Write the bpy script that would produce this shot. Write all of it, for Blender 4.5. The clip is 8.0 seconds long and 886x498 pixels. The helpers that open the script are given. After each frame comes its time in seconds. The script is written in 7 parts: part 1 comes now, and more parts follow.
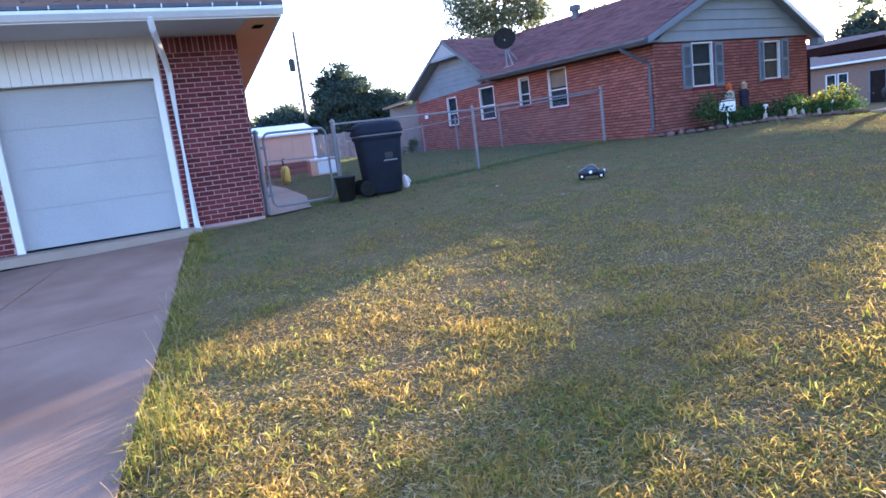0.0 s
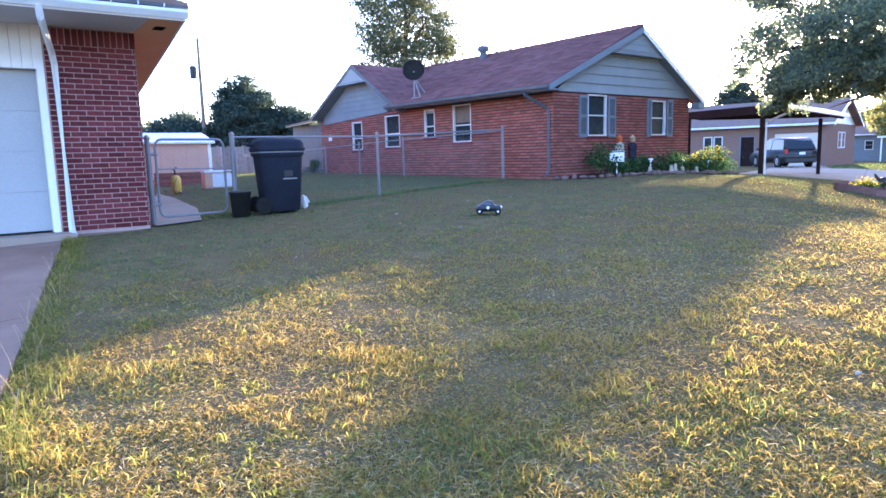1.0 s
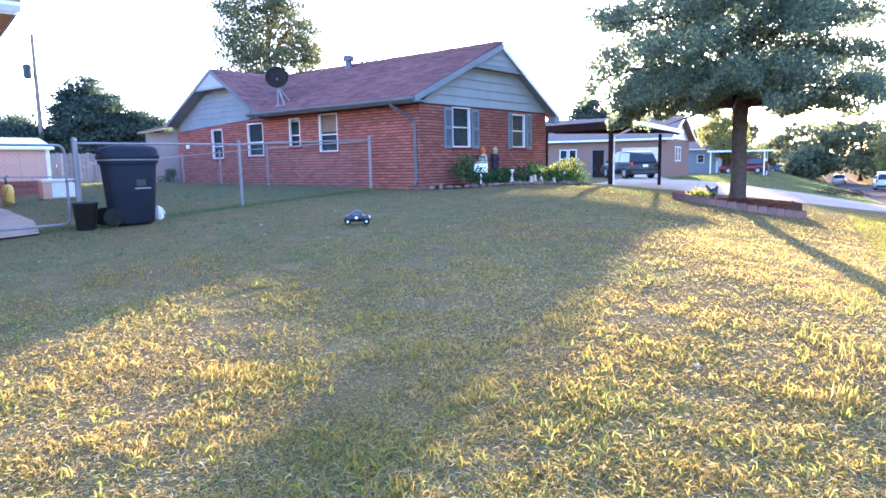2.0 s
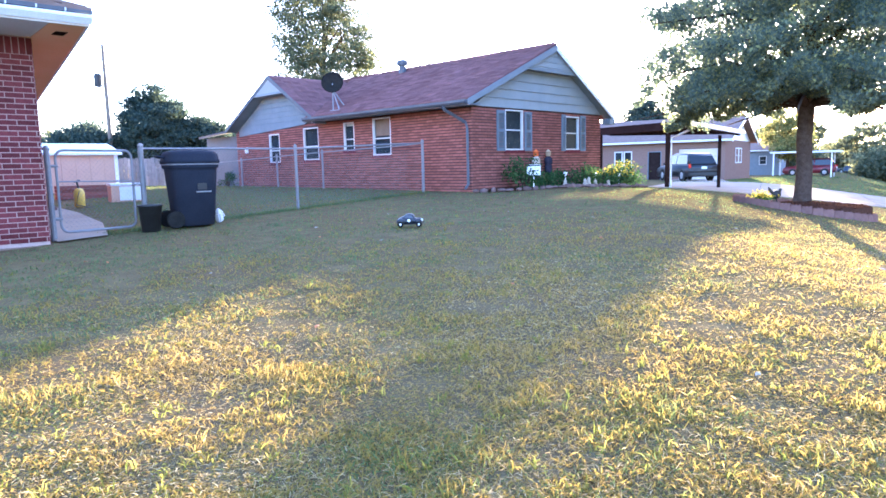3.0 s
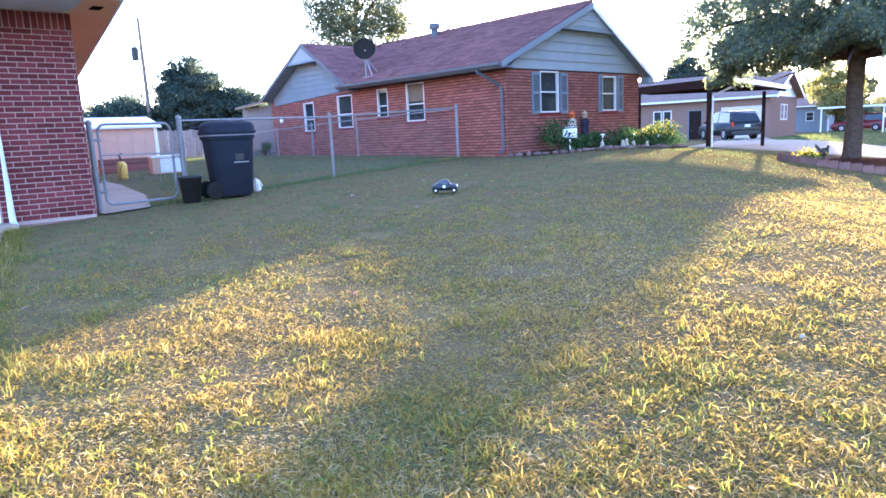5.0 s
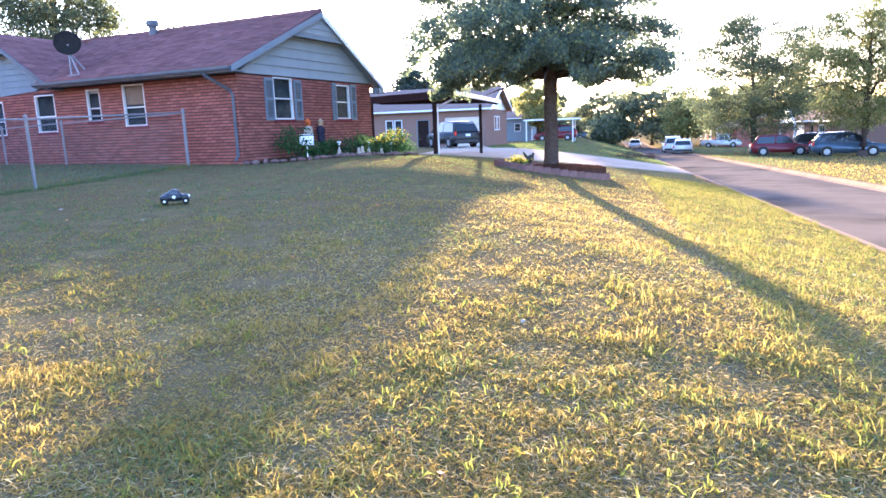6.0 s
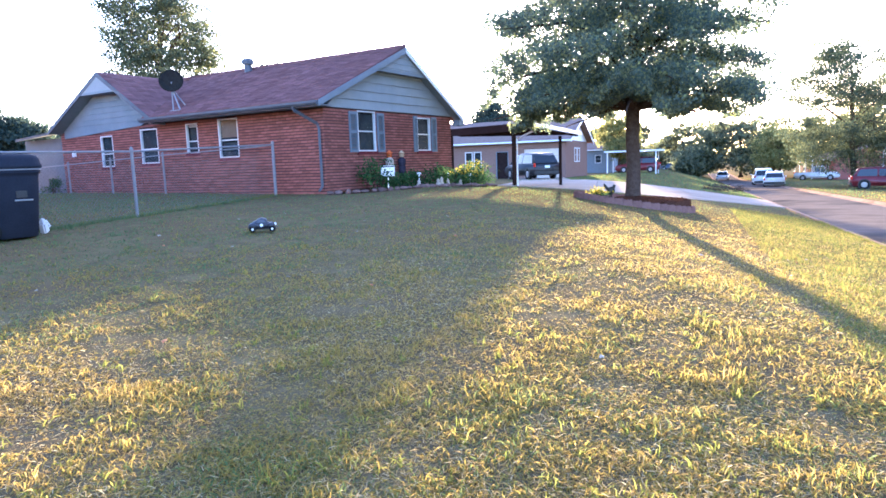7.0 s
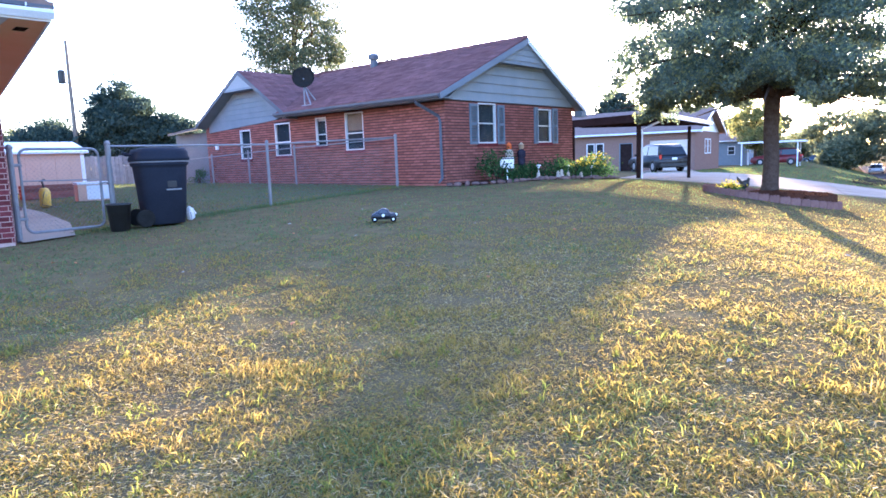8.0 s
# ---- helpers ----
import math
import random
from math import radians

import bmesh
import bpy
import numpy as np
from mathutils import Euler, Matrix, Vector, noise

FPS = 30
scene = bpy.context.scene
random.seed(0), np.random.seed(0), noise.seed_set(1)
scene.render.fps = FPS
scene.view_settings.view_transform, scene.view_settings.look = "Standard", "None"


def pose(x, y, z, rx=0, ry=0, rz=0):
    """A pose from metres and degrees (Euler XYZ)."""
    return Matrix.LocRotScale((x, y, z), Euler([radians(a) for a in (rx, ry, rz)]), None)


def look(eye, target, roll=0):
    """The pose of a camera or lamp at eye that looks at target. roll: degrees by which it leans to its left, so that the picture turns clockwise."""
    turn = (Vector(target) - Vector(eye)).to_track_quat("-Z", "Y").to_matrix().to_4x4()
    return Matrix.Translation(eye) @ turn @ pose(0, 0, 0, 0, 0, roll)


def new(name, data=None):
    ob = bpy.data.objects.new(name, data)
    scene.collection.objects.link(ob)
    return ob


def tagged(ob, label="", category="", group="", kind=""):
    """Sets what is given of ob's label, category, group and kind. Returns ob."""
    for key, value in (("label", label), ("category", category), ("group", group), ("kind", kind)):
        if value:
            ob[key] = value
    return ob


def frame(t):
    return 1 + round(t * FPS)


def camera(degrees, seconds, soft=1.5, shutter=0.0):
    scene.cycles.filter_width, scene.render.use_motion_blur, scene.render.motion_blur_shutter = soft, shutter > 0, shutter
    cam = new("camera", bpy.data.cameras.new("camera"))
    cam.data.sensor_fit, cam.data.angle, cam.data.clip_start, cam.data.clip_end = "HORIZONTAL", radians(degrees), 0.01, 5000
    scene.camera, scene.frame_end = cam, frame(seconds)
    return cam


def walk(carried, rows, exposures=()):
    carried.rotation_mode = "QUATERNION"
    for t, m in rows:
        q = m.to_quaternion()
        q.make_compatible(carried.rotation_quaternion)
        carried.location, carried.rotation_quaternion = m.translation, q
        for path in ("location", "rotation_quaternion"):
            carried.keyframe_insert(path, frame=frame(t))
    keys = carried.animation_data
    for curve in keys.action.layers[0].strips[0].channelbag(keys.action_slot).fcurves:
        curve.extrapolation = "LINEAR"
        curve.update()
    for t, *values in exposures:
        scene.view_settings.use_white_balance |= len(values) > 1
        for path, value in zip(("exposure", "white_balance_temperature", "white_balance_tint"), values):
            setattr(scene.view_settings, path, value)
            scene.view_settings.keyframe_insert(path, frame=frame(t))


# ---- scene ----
cam = camera(68.0, 8.0, 1.6)
EYE = 1.03

PATH = [
    (0, look((0, 0, EYE), (-1.498, 1.280, EYE -0.341), -6.99)),
    (0.5, look((0, 0, EYE), (-1.433, 1.373, EYE -0.245), -4.21)),
    (1, look((0, 0, EYE), (-1.277, 1.513, EYE -0.282), -1.56)),
    (1.5, look((0, 0, EYE), (-1.015, 1.702, EYE -0.272), -1.28)),
    (1.7, look((0, 0, EYE), (-0.943, 1.744, EYE -0.263), -1.05)),
    (2.8, look((0, 0, EYE), (-1.045, 1.686, EYE -0.252), -1.20)),
    (3, look((0, 0, EYE), (-1.087, 1.660, EYE -0.249), -1.32)),
    (3.5, look((0, 0, EYE), (-1.245, 1.551, EYE -0.209), -2.11)),
    (4, look((0, 0, EYE), (-1.354, 1.454, EYE -0.230), -2.40)),
    (4.2, look((0, 0, EYE), (-1.393, 1.413, EYE -0.247), -2.58)),
    (5.3, look((0, 0, EYE), (-0.896, 1.741, EYE -0.407), -2.41)),
    (5.5, look((0, 0, EYE), (-0.655, 1.846, EYE -0.405), -1.93)),
    (6, look((0, 0, EYE), (-0.477, 1.909, EYE -0.359), -2.10)),
    (6.5, look((0, 0, EYE), (-0.519, 1.905, EYE -0.317), -2.12)),
    (6.7, look((0, 0, EYE), (-0.569, 1.895, EYE -0.290), -2.30)),
    (7, look((0, 0, EYE), (-0.702, 1.855, EYE -0.258), -2.03)),
    (7.5, look((0, 0, EYE), (-0.969, 1.734, EYE -0.235), -1.99)),
    (8, look((0, 0, EYE), (-1.022, 1.698, EYE -0.269), -2.05)),
]
walk(cam, PATH, [(0, 3.52, 4620, 32), (1.5, 4.05, 4560, 32), (3.5, 4.39, 4600, 32), (5.5, 4.13, 4640, 32), (8, 4.0, 4560, 32)])

# ---- world, sun ----
SUN_AZ, SUN_EL = -10.15, 6.45   # degrees right of +y, above the horizon
world = bpy.data.worlds.new("sky")
scene.world = world
world.use_nodes = True
wn = world.node_tree
sky = wn.nodes.new("ShaderNodeTexSky")
sky.sky_type, sky.sun_disc = "NISHITA", False
sky.sun_elevation, sky.sun_rotation = radians(SUN_EL), radians(SUN_AZ)
sky.air_density, sky.dust_density, sky.ozone_density = 1.0, 1.5, 1.0
wn.links.new(sky.outputs[0], wn.nodes["Background"].inputs[0])
wn.nodes["Background"].inputs[1].default_value = 0.105
sun_data = bpy.data.lights.new("sun", "SUN")
sun_data.energy, sun_data.angle, sun_data.color = 5.0, radians(0.6), (1.0, 0.72, 0.27)
sun = new("sun", sun_data)
sa, se = radians(SUN_AZ), radians(SUN_EL)
SUN_DIR = Vector((math.sin(sa) * math.cos(se), math.cos(sa) * math.cos(se), math.sin(se)))
sun.matrix_world = look(SUN_DIR * 60, (0, 0, 0))


# ---- materials ----
def material(name, rgb=(0.5, 0.5, 0.5), rough=0.7, metal=0.0):
    m = bpy.data.materials.new(name)
    m.use_nodes = True
    b = m.node_tree.nodes["Principled BSDF"]
    b.inputs["Base Color"].default_value = (*rgb, 1)
    b.inputs["Roughness"].default_value = rough
    b.inputs["Metallic"].default_value = metal
    if rough >= 0.85:
        b.inputs["Specular IOR Level"].default_value = 0.0
    return m


def varied(name, a, b, scale=8.0, rough=0.7, bump=0.0, fine=60.0, spread=(0.35, 0.65), coords="Object", metal=0.0, stain=None, stain_scale=1.2, random=0.0):
    """Two colours mixed by noise at two scales, with fine relief; stain: a third colour in larger patches; random: value change from object to object."""
    m = material(name, a, rough, metal)
    t = m.node_tree
    n, l = t.nodes, t.links
    bsdf = n["Principled BSDF"]
    tc = n.new("ShaderNodeTexCoord")
    n1 = n.new("ShaderNodeTexNoise")
    n1.inputs["Scale"].default_value, n1.inputs["Detail"].default_value = scale, 6
    n2 = n.new("ShaderNodeTexNoise")
    n2.inputs["Scale"].default_value, n2.inputs["Detail"].default_value = fine, 3
    for k in (n1, n2):
        l.new(tc.outputs[coords], k.inputs["Vector"])
    add = n.new("ShaderNodeMath")
    add.operation = "ADD"
    half = n.new("ShaderNodeMath")
    half.operation = "MULTIPLY"
    half.inputs[1].default_value = 0.5
    l.new(n1.outputs["Fac"], add.inputs[0])
    l.new(n2.outputs["Fac"], add.inputs[1])
    l.new(add.outputs[0], half.inputs[0])
    mr = n.new("ShaderNodeMapRange")
    mr.inputs["From Min"].default_value, mr.inputs["From Max"].default_value = spread
    l.new(half.outputs[0], mr.inputs["Value"])
    mix = n.new("ShaderNodeMix")
    mix.data_type = "RGBA"
    mix.inputs["A"].default_value, mix.inputs["B"].default_value = (*a, 1), (*b, 1)
    l.new(mr.outputs[0], mix.inputs["Factor"])
    out = mix.outputs["Result"]
    if stain:
        n3 = n.new("ShaderNodeTexNoise")
        n3.inputs["Scale"].default_value, n3.inputs["Detail"].default_value = stain_scale, 4
        l.new(tc.outputs[coords], n3.inputs["Vector"])
        m3 = n.new("ShaderNodeMapRange")
        m3.inputs["From Min"].default_value, m3.inputs["From Max"].default_value = 0.48, 0.72
        l.new(n3.outputs["Fac"], m3.inputs["Value"])
        mx = n.new("ShaderNodeMix")
        mx.data_type = "RGBA"
        mx.inputs["B"].default_value = (*stain, 1)
        l.new(out, mx.inputs["A"])
        l.new(m3.outputs[0], mx.inputs["Factor"])
        out = mx.outputs["Result"]
    if random:
        info = n.new("ShaderNodeObjectInfo")
        each = n.new("ShaderNodeNewGeometry")
        both = n.new("ShaderNodeMath")
        both.operation = "ADD"
        l.new(info.outputs["Random"], both.inputs[0])
        l.new(each.outputs["Random Per Island"], both.inputs[1])
        wrap = n.new("ShaderNodeMath")
        wrap.operation = "FRACT"
        l.new(both.outputs[0], wrap.inputs[0])
        hsv = n.new("ShaderNodeHueSaturation")
        r2 = n.new("ShaderNodeMapRange")
        r2.inputs["To Min"].default_value, r2.inputs["To Max"].default_value = 1 - random, 1 + random
        l.new(wrap.outputs[0], r2.inputs["Value"])
        l.new(r2.outputs[0], hsv.inputs["Value"])
        l.new(out, hsv.inputs["Color"])
        out = hsv.outputs["Color"]
    l.new(out, bsdf.inputs["Base Color"])
    if bump:
        bp = n.new("ShaderNodeBump")
        bp.inputs["Strength"].default_value, bp.inputs["Distance"].default_value = bump, 0.01
        l.new(half.outputs[0], bp.inputs["Height"])
        l.new(bp.outputs[0], bsdf.inputs["Normal"])
    return m


M_SOIL = varied("lawn_soil", (0.085, 0.064, 0.034), (0.165, 0.128, 0.062), 5.0, 1.0, 0.25, 70, coords="Object", stain=(0.12, 0.085, 0.045), stain_scale=0.9)
M_CONCRETE = varied("concrete", (0.205, 0.138, 0.10), (0.265, 0.182, 0.135), 2.5, 0.9, 0.03, 140, stain=(0.16, 0.104, 0.075), stain_scale=0.7)
M_CONCRETE_PALE = varied("pale_concrete", (0.30, 0.235, 0.18), (0.37, 0.30, 0.235), 2.5, 0.9, 0.03, 140, stain=(0.28, 0.21, 0.155), stain_scale=0.7)
M_ASPHALT = varied("asphalt", (0.105, 0.083, 0.070), (0.145, 0.116, 0.098), 1.5, 0.95, 0.06, 180, stain=(0.045, 0.04, 0.036), stain_scale=0.3)
M_BRICK_DARK = varied("dark_red_brick", (0.085, 0.022, 0.027), (0.15, 0.041, 0.044), 14, 0.85, 0.3, 120, random=0.3)
M_BRICK_RED = varied("orange_red_brick", (0.20, 0.078, 0.062), (0.285, 0.118, 0.092), 10, 0.85, 0.3, 120, random=0.22)
M_MORTAR = varied("mortar", (0.34, 0.25, 0.22), (0.43, 0.32, 0.285), 20, 0.95, 0.3, 200)
M_MORTAR_RED = varied("red_mortar", (0.058, 0.036, 0.034), (0.09, 0.054, 0.05), 20, 0.95, 0.3, 200)
M_WHITE = varied("white_paint", (0.72, 0.72, 0.72), (0.80, 0.80, 0.79), 3, 0.55, 0.05, 60)
M_GREY_SIDING = varied("blue_grey_siding", (0.19, 0.212, 0.225), (0.235, 0.255, 0.268), 3, 0.7, 0.06, 60)
M_TRIM_GREY = varied("grey_trim_paint", (0.125, 0.15, 0.175), (0.165, 0.19, 0.215), 3, 0.65, 0.05, 60)
M_SHINGLE_RED = varied("red_shingle", (0.128, 0.068, 0.065), (0.18, 0.10, 0.095), 5, 0.95, 0.2, 150, stain=(0.12, 0.066, 0.064), random=0.2)
M_ROOF_GREY = varied("grey_shingle", (0.185, 0.13, 0.11), (0.26, 0.19, 0.16), 4, 0.95, 0.4, 120)
M_BARK = varied("bark", (0.045, 0.032, 0.025), (0.09, 0.068, 0.055), 12, 0.95, 0.4, 60)

# ---- terrain ----
KERB, FAR_KERB = 3.6, 7.9


def clamp(v, a, b):
    return max(a, min(b, v))


def smooth(v):
    v = clamp(v, 0.0, 1.0)
    return v * v * (3 - 2 * v)


def road_z(y):
    return -0.68 - 0.0222 * clamp(y, -6.0, 120.0)


def lot_z(x, y):
    """The lawn rises to the brick house and falls away behind it."""
    return -0.007 * clamp(x, -16.0, 0.5) + 0.03 * clamp(y, -6.0, 14.0) - 0.04 * clamp(y - 15.0, 0.0, 11.0) - 0.015 * clamp(y - 26.0, 0.0, 60.0)


def ground_z(x, y):
    """Height of the grass sheet; falls to the street, which runs downhill."""
    if x >= FAR_KERB:
        return road_z(y) + 0.12 - 0.012 * clamp(x - FAR_KERB, 0, 30)
    if x >= KERB:
        return road_z(y) - 0.15
    a = lot_z(x, y)
    brow = 0.6 - 6.1 * smooth((y - 2.0) / 13.0)
    return a + (road_z(y) + 0.10 - a) * clamp((x - brow) / (KERB - brow), 0.0, 1.0) ** 1.36


# ---- mesh helpers ----
def mesh_of(name, verts, faces, mat, smooth_faces=False):
    me = bpy.data.meshes.new(name)
    me.from_pydata(verts, [], faces)
    me.update()
    if mat:
        me.materials.append(mat)
    if smooth_faces:
        me.polygons.foreach_set("use_smooth", [True] * len(me.polygons))
    return me


def part(name, bm, mat, parent=None, label="", shade=False):
    """Links a bmesh as one mesh object, under a thing or a part where one is given."""
    me = bpy.data.meshes.new(name)
    bmesh.ops.recalc_face_normals(bm, faces=bm.faces[:])
    bm.to_mesh(me)
    bm.free()
    if mat:
        me.materials.append(mat)
    if shade:
        me.polygons.foreach_set("use_smooth", [True] * len(me.polygons))
    ob = new(name, me)
    if parent:
        ob.parent = parent
    if label:
        ob["label"] = label
    return ob


def thing(name, at, label, category, group="", turn=0.0, kind=""):
    ob = new(name)
    ob.matrix_basis = pose(*at, 0, 0, turn)
    return tagged(ob, label, category, group, kind)


def placed(ob, anchor, at, turn, wide=1.0):
    """Sets a thing so that its own plan point anchor comes to at, turned by turn degrees; wide: stretch along its own y."""
    ob.matrix_basis = pose(*at, 0, 0, turn) @ Matrix.Diagonal((1, wide, 1, 1)) @ Matrix.Translation((-anchor[0], -anchor[1], 0))
    return ob


GARAGE_AT = ((-8.34, 2.515), (-8.525, 4.122, -0.196), -14.5, 0.9)
HOUSE_AT = ((-6.73, 9.90), (-7.562, 12.838, 0.165), -10.8)


def by_house(x, y):
    """Plan point given along the brick house's own axes."""
    d = pose(0, 0, 0, 0, 0, HOUSE_AT[2]) @ Vector((x + 6.73, y - 9.90, 0))
    return HOUSE_AT[1][0] + d.x, HOUSE_AT[1][1] + d.y


def in_bed(x, y):
    """Plan point in the flower bed before the brick house."""
    return by_house(x, 9.9 + (y - 9.9) * 0.8)


def box(bm, x0, x1, y0, y1, z0, z1, bevel=0.0):
    r = bmesh.ops.create_cube(bm, size=1.0)
    bmesh.ops.transform(bm, verts=r["verts"], matrix=Matrix.Translation(((x0 + x1) / 2, (y0 + y1) / 2, (z0 + z1) / 2)) @ Matrix.Diagonal((abs(x1 - x0), abs(y1 - y0), abs(z1 - z0), 1)))
    if bevel:
        es = list({e for v in r["verts"] for e in v.link_edges})
        bmesh.ops.bevel(bm, geom=es, offset=bevel, segments=2, affect="EDGES", clamp_overlap=True)
    return r["verts"]


def boxed(name, dims, mat, parent=None, label="", bevel=0.0):
    bm = bmesh.new()
    box(bm, *dims, bevel)
    return part(name, bm, mat, parent, label)


def prism(bm, outline, depth_vec):
    """Pushes a flat outline (list of 3D points) along a vector."""
    vs = [bm.verts.new(p) for p in outline]
    ws = [bm.verts.new(Vector(p) + Vector(depth_vec)) for p in outline]
    bm.faces.new(vs)
    bm.faces.new(list(reversed(ws)))
    k = len(vs)
    for i in range(k):
        bm.faces.new((vs[i], ws[i], ws[(i + 1) % k], vs[(i + 1) % k]))


def tube(bm, points, radius, sides=8, caps=True):
    """A round bar along points; radius: one number or one for each point."""
    pts = [Vector(p) for p in points]
    rad = radius if isinstance(radius, (list, tuple)) else [radius] * len(pts)
    rings, up = [], Vector((0.0, 0.0, 1.0))
    for i, p in enumerate(pts):
        d = (pts[min(i + 1, len(pts) - 1)] - pts[max(i - 1, 0)]).normalized()
        s = d.cross(up)
        s = (s if s.length > 0.05 else d.cross(Vector((1, 0, 0)))).normalized()
        t = s.cross(d)
        rings.append([bm.verts.new(p + (s * math.cos(a) + t * math.sin(a)) * rad[i]) for a in (math.tau * k / sides for k in range(sides))])
    for a, b in zip(rings, rings[1:]):
        for k in range(sides):
            bm.faces.new((a[k], a[(k + 1) % sides], b[(k + 1) % sides], b[k]))
    if caps:
        bm.faces.new(rings[0])
        bm.faces.new(list(reversed(rings[-1])))


def lathe(bm, profile, sides=16, centre=(0, 0, 0)):
    """Turns (radius, z) points about the upright axis."""
    rings = [[bm.verts.new((centre[0] + r * math.cos(math.tau * k / sides), centre[1] + r * math.sin(math.tau * k / sides), centre[2] + z)) for k in range(sides)] for r, z in profile]
    for a, b in zip(rings, rings[1:]):
        for k in range(sides):
            bm.faces.new((a[k], a[(k + 1) % sides], b[(k + 1) % sides], b[k]))
    bm.faces.new(list(reversed(rings[0])))
    bm.faces.new(rings[-1])


# ---- ground ----
def spaced(stops):
    out = []
    for (a, b, n) in stops:
        out += [a + (b - a) * i / n for i in range(n)]
    return out + [stops[-1][1]]


GX = spaced([(-2500, -300, 4), (-300, -60, 6), (-60, -16, 11), (-16, -8, 10), (-8, KERB, 60), (KERB, KERB + 0.02, 1), (KERB + 0.02, FAR_KERB - 0.02, 6), (FAR_KERB - 0.02, FAR_KERB, 1), (FAR_KERB, 30, 8), (30, 300, 6), (300, 2500, 4)])
GY = spaced([(-2500, -300, 4), (-300, -30, 6), (-30, -6, 8), (-6, 20, 104), (20, 60, 40), (60, 120, 12), (120, 400, 6), (400, 2500, 4)])
gv = [(x, y, ground_z(x, y) + (0.012 * noise.noise((x * 1.7, y * 1.7, 0)) if -8 < x < 3.5 and -6 < y < 20 else 0)) for y in GY for x in GX]
gw = len(GX)
gf = [(j * gw + i, j * gw + i + 1, (j + 1) * gw + i + 1, (j + 1) * gw + i) for j in range(len(GY) - 1) for i in range(gw - 1)]
ground = tagged(new("ground", mesh_of("ground", gv, gf, M_SOIL, True)), "sloping lawn of dry yellow-green grass", "lawn", kind="structure")


def strip(name, left, right, mat, label, category, lift=0.01, thick=0.12, kind="structure"):
    """A sheet between two lines of (x, y) points that lies on the ground."""
    v, f = [], []
    for (a, b) in zip(left, right):
        for k in range(7):
            x, y = a[0] + (b[0] - a[0]) * k / 6, a[1] + (b[1] - a[1]) * k / 6
            v.append((x, y, ground_z(x, y) + lift))
    for j in range(len(left) - 1):
        for k in range(6):
            f.append((j * 7 + k, j * 7 + k + 1, (j + 1) * 7 + k + 1, (j + 1) * 7 + k))
    return tagged(new(name, mesh_of(name, v, f, mat)), label, category, kind=kind)

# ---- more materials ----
# white door paint greyed down: the dim light is put into the colour
M_DOOR_WHITE = varied("dimmed_door_white", (0.33, 0.335, 0.345), (0.385, 0.39, 0.395), 1.5, 0.5, 0.04, 40, stain=(0.30, 0.305, 0.315), stain_scale=0.8)
# tan soffit made bright orange: the sun's glow is in the colour
M_SOFFIT = varied("sun_glow_tan_soffit", (0.86, 0.45, 0.20), (0.90, 0.51, 0.25), 2, 0.75, 0.05, 40)
M_SOFFIT_WHITE = varied("soffit_white", (0.55, 0.55, 0.55), (0.63, 0.62, 0.61), 2, 0.7, 0.05, 40)
M_GALV = varied("galvanised_steel", (0.15, 0.15, 0.16), (0.21, 0.21, 0.22), 10, 0.6, 0.05, 80, metal=0.15)
M_BIN = varied("navy_plastic", (0.011, 0.013, 0.022), (0.018, 0.021, 0.032), 4, 0.84, 0.08, 60)
M_BIN.node_tree.nodes["Principled BSDF"].inputs["Specular IOR Level"].default_value = 0.18
M_BLACK = varied("black_plastic", (0.010, 0.010, 0.011), (0.022, 0.022, 0.022), 8, 0.55, 0.05, 60)
M_RUBBER = varied("rubber", (0.012, 0.012, 0.012), (0.025, 0.024, 0.022), 12, 0.9, 0.1, 90)
M_YELLOW = varied("yellow_plastic", (0.60, 0.38, 0.04), (0.70, 0.45, 0.06), 6, 0.5)
# siding grey made darker, with the rear gable's shade in the colour
M_SHADE_GREY = varied("shaded_grey_paint", (0.15, 0.178, 0.20), (0.19, 0.218, 0.24), 3, 0.85, 0.05, 60)
M_PINK = varied("pink_beige_siding", (0.50, 0.32, 0.22), (0.57, 0.37, 0.26), 2, 0.8, 0.05)
M_METAL_WHITE = varied("white_metal", (0.62, 0.65, 0.68), (0.74, 0.76, 0.78), 3, 0.45, 0.03)
M_WOOD_GREY = varied("weathered_wood", (0.16, 0.15, 0.15), (0.27, 0.25, 0.24), 6, 0.95, 0.4, 80, random=0.25)
M_POLE = varied("pole_wood", (0.15, 0.12, 0.09), (0.24, 0.20, 0.16), 6, 0.95, 0.4, 80)
M_BROWN = varied("dark_brown_paint", (0.018, 0.012, 0.011), (0.032, 0.022, 0.020), 4, 0.85, 0.05)
M_PALE_BRICK = varied("pale_brick", (0.155, 0.098, 0.078), (0.215, 0.14, 0.11), 10, 0.9, 0.3, 60, random=0.15)
M_STONE = varied("border_stone", (0.10, 0.065, 0.058), (0.18, 0.122, 0.108), 9, 0.95, 0.2, 70, random=0.3)
M_EDGING = varied("red_edging_block", (0.15, 0.085, 0.072), (0.21, 0.125, 0.108), 9, 0.95, 0.1, 70, random=0.12)
M_MULCH = varied("mulch", (0.035, 0.018, 0.012), (0.09, 0.042, 0.026), 18, 1.0, 0.1, 60)
M_ORANGE = varied("orange_cloth", (0.50, 0.10, 0.03), (0.60, 0.16, 0.05), 12, 0.9)
M_CREAM = varied("cream_cloth", (0.36, 0.31, 0.25), (0.44, 0.38, 0.31), 12, 0.9)
M_DARK_CLOTH = varied("dark_cloth", (0.02, 0.018, 0.03), (0.05, 0.045, 0.06), 12, 0.9)
M_TAN = varied("tan_cloth", (0.35, 0.26, 0.16), (0.45, 0.34, 0.22), 12, 0.9)
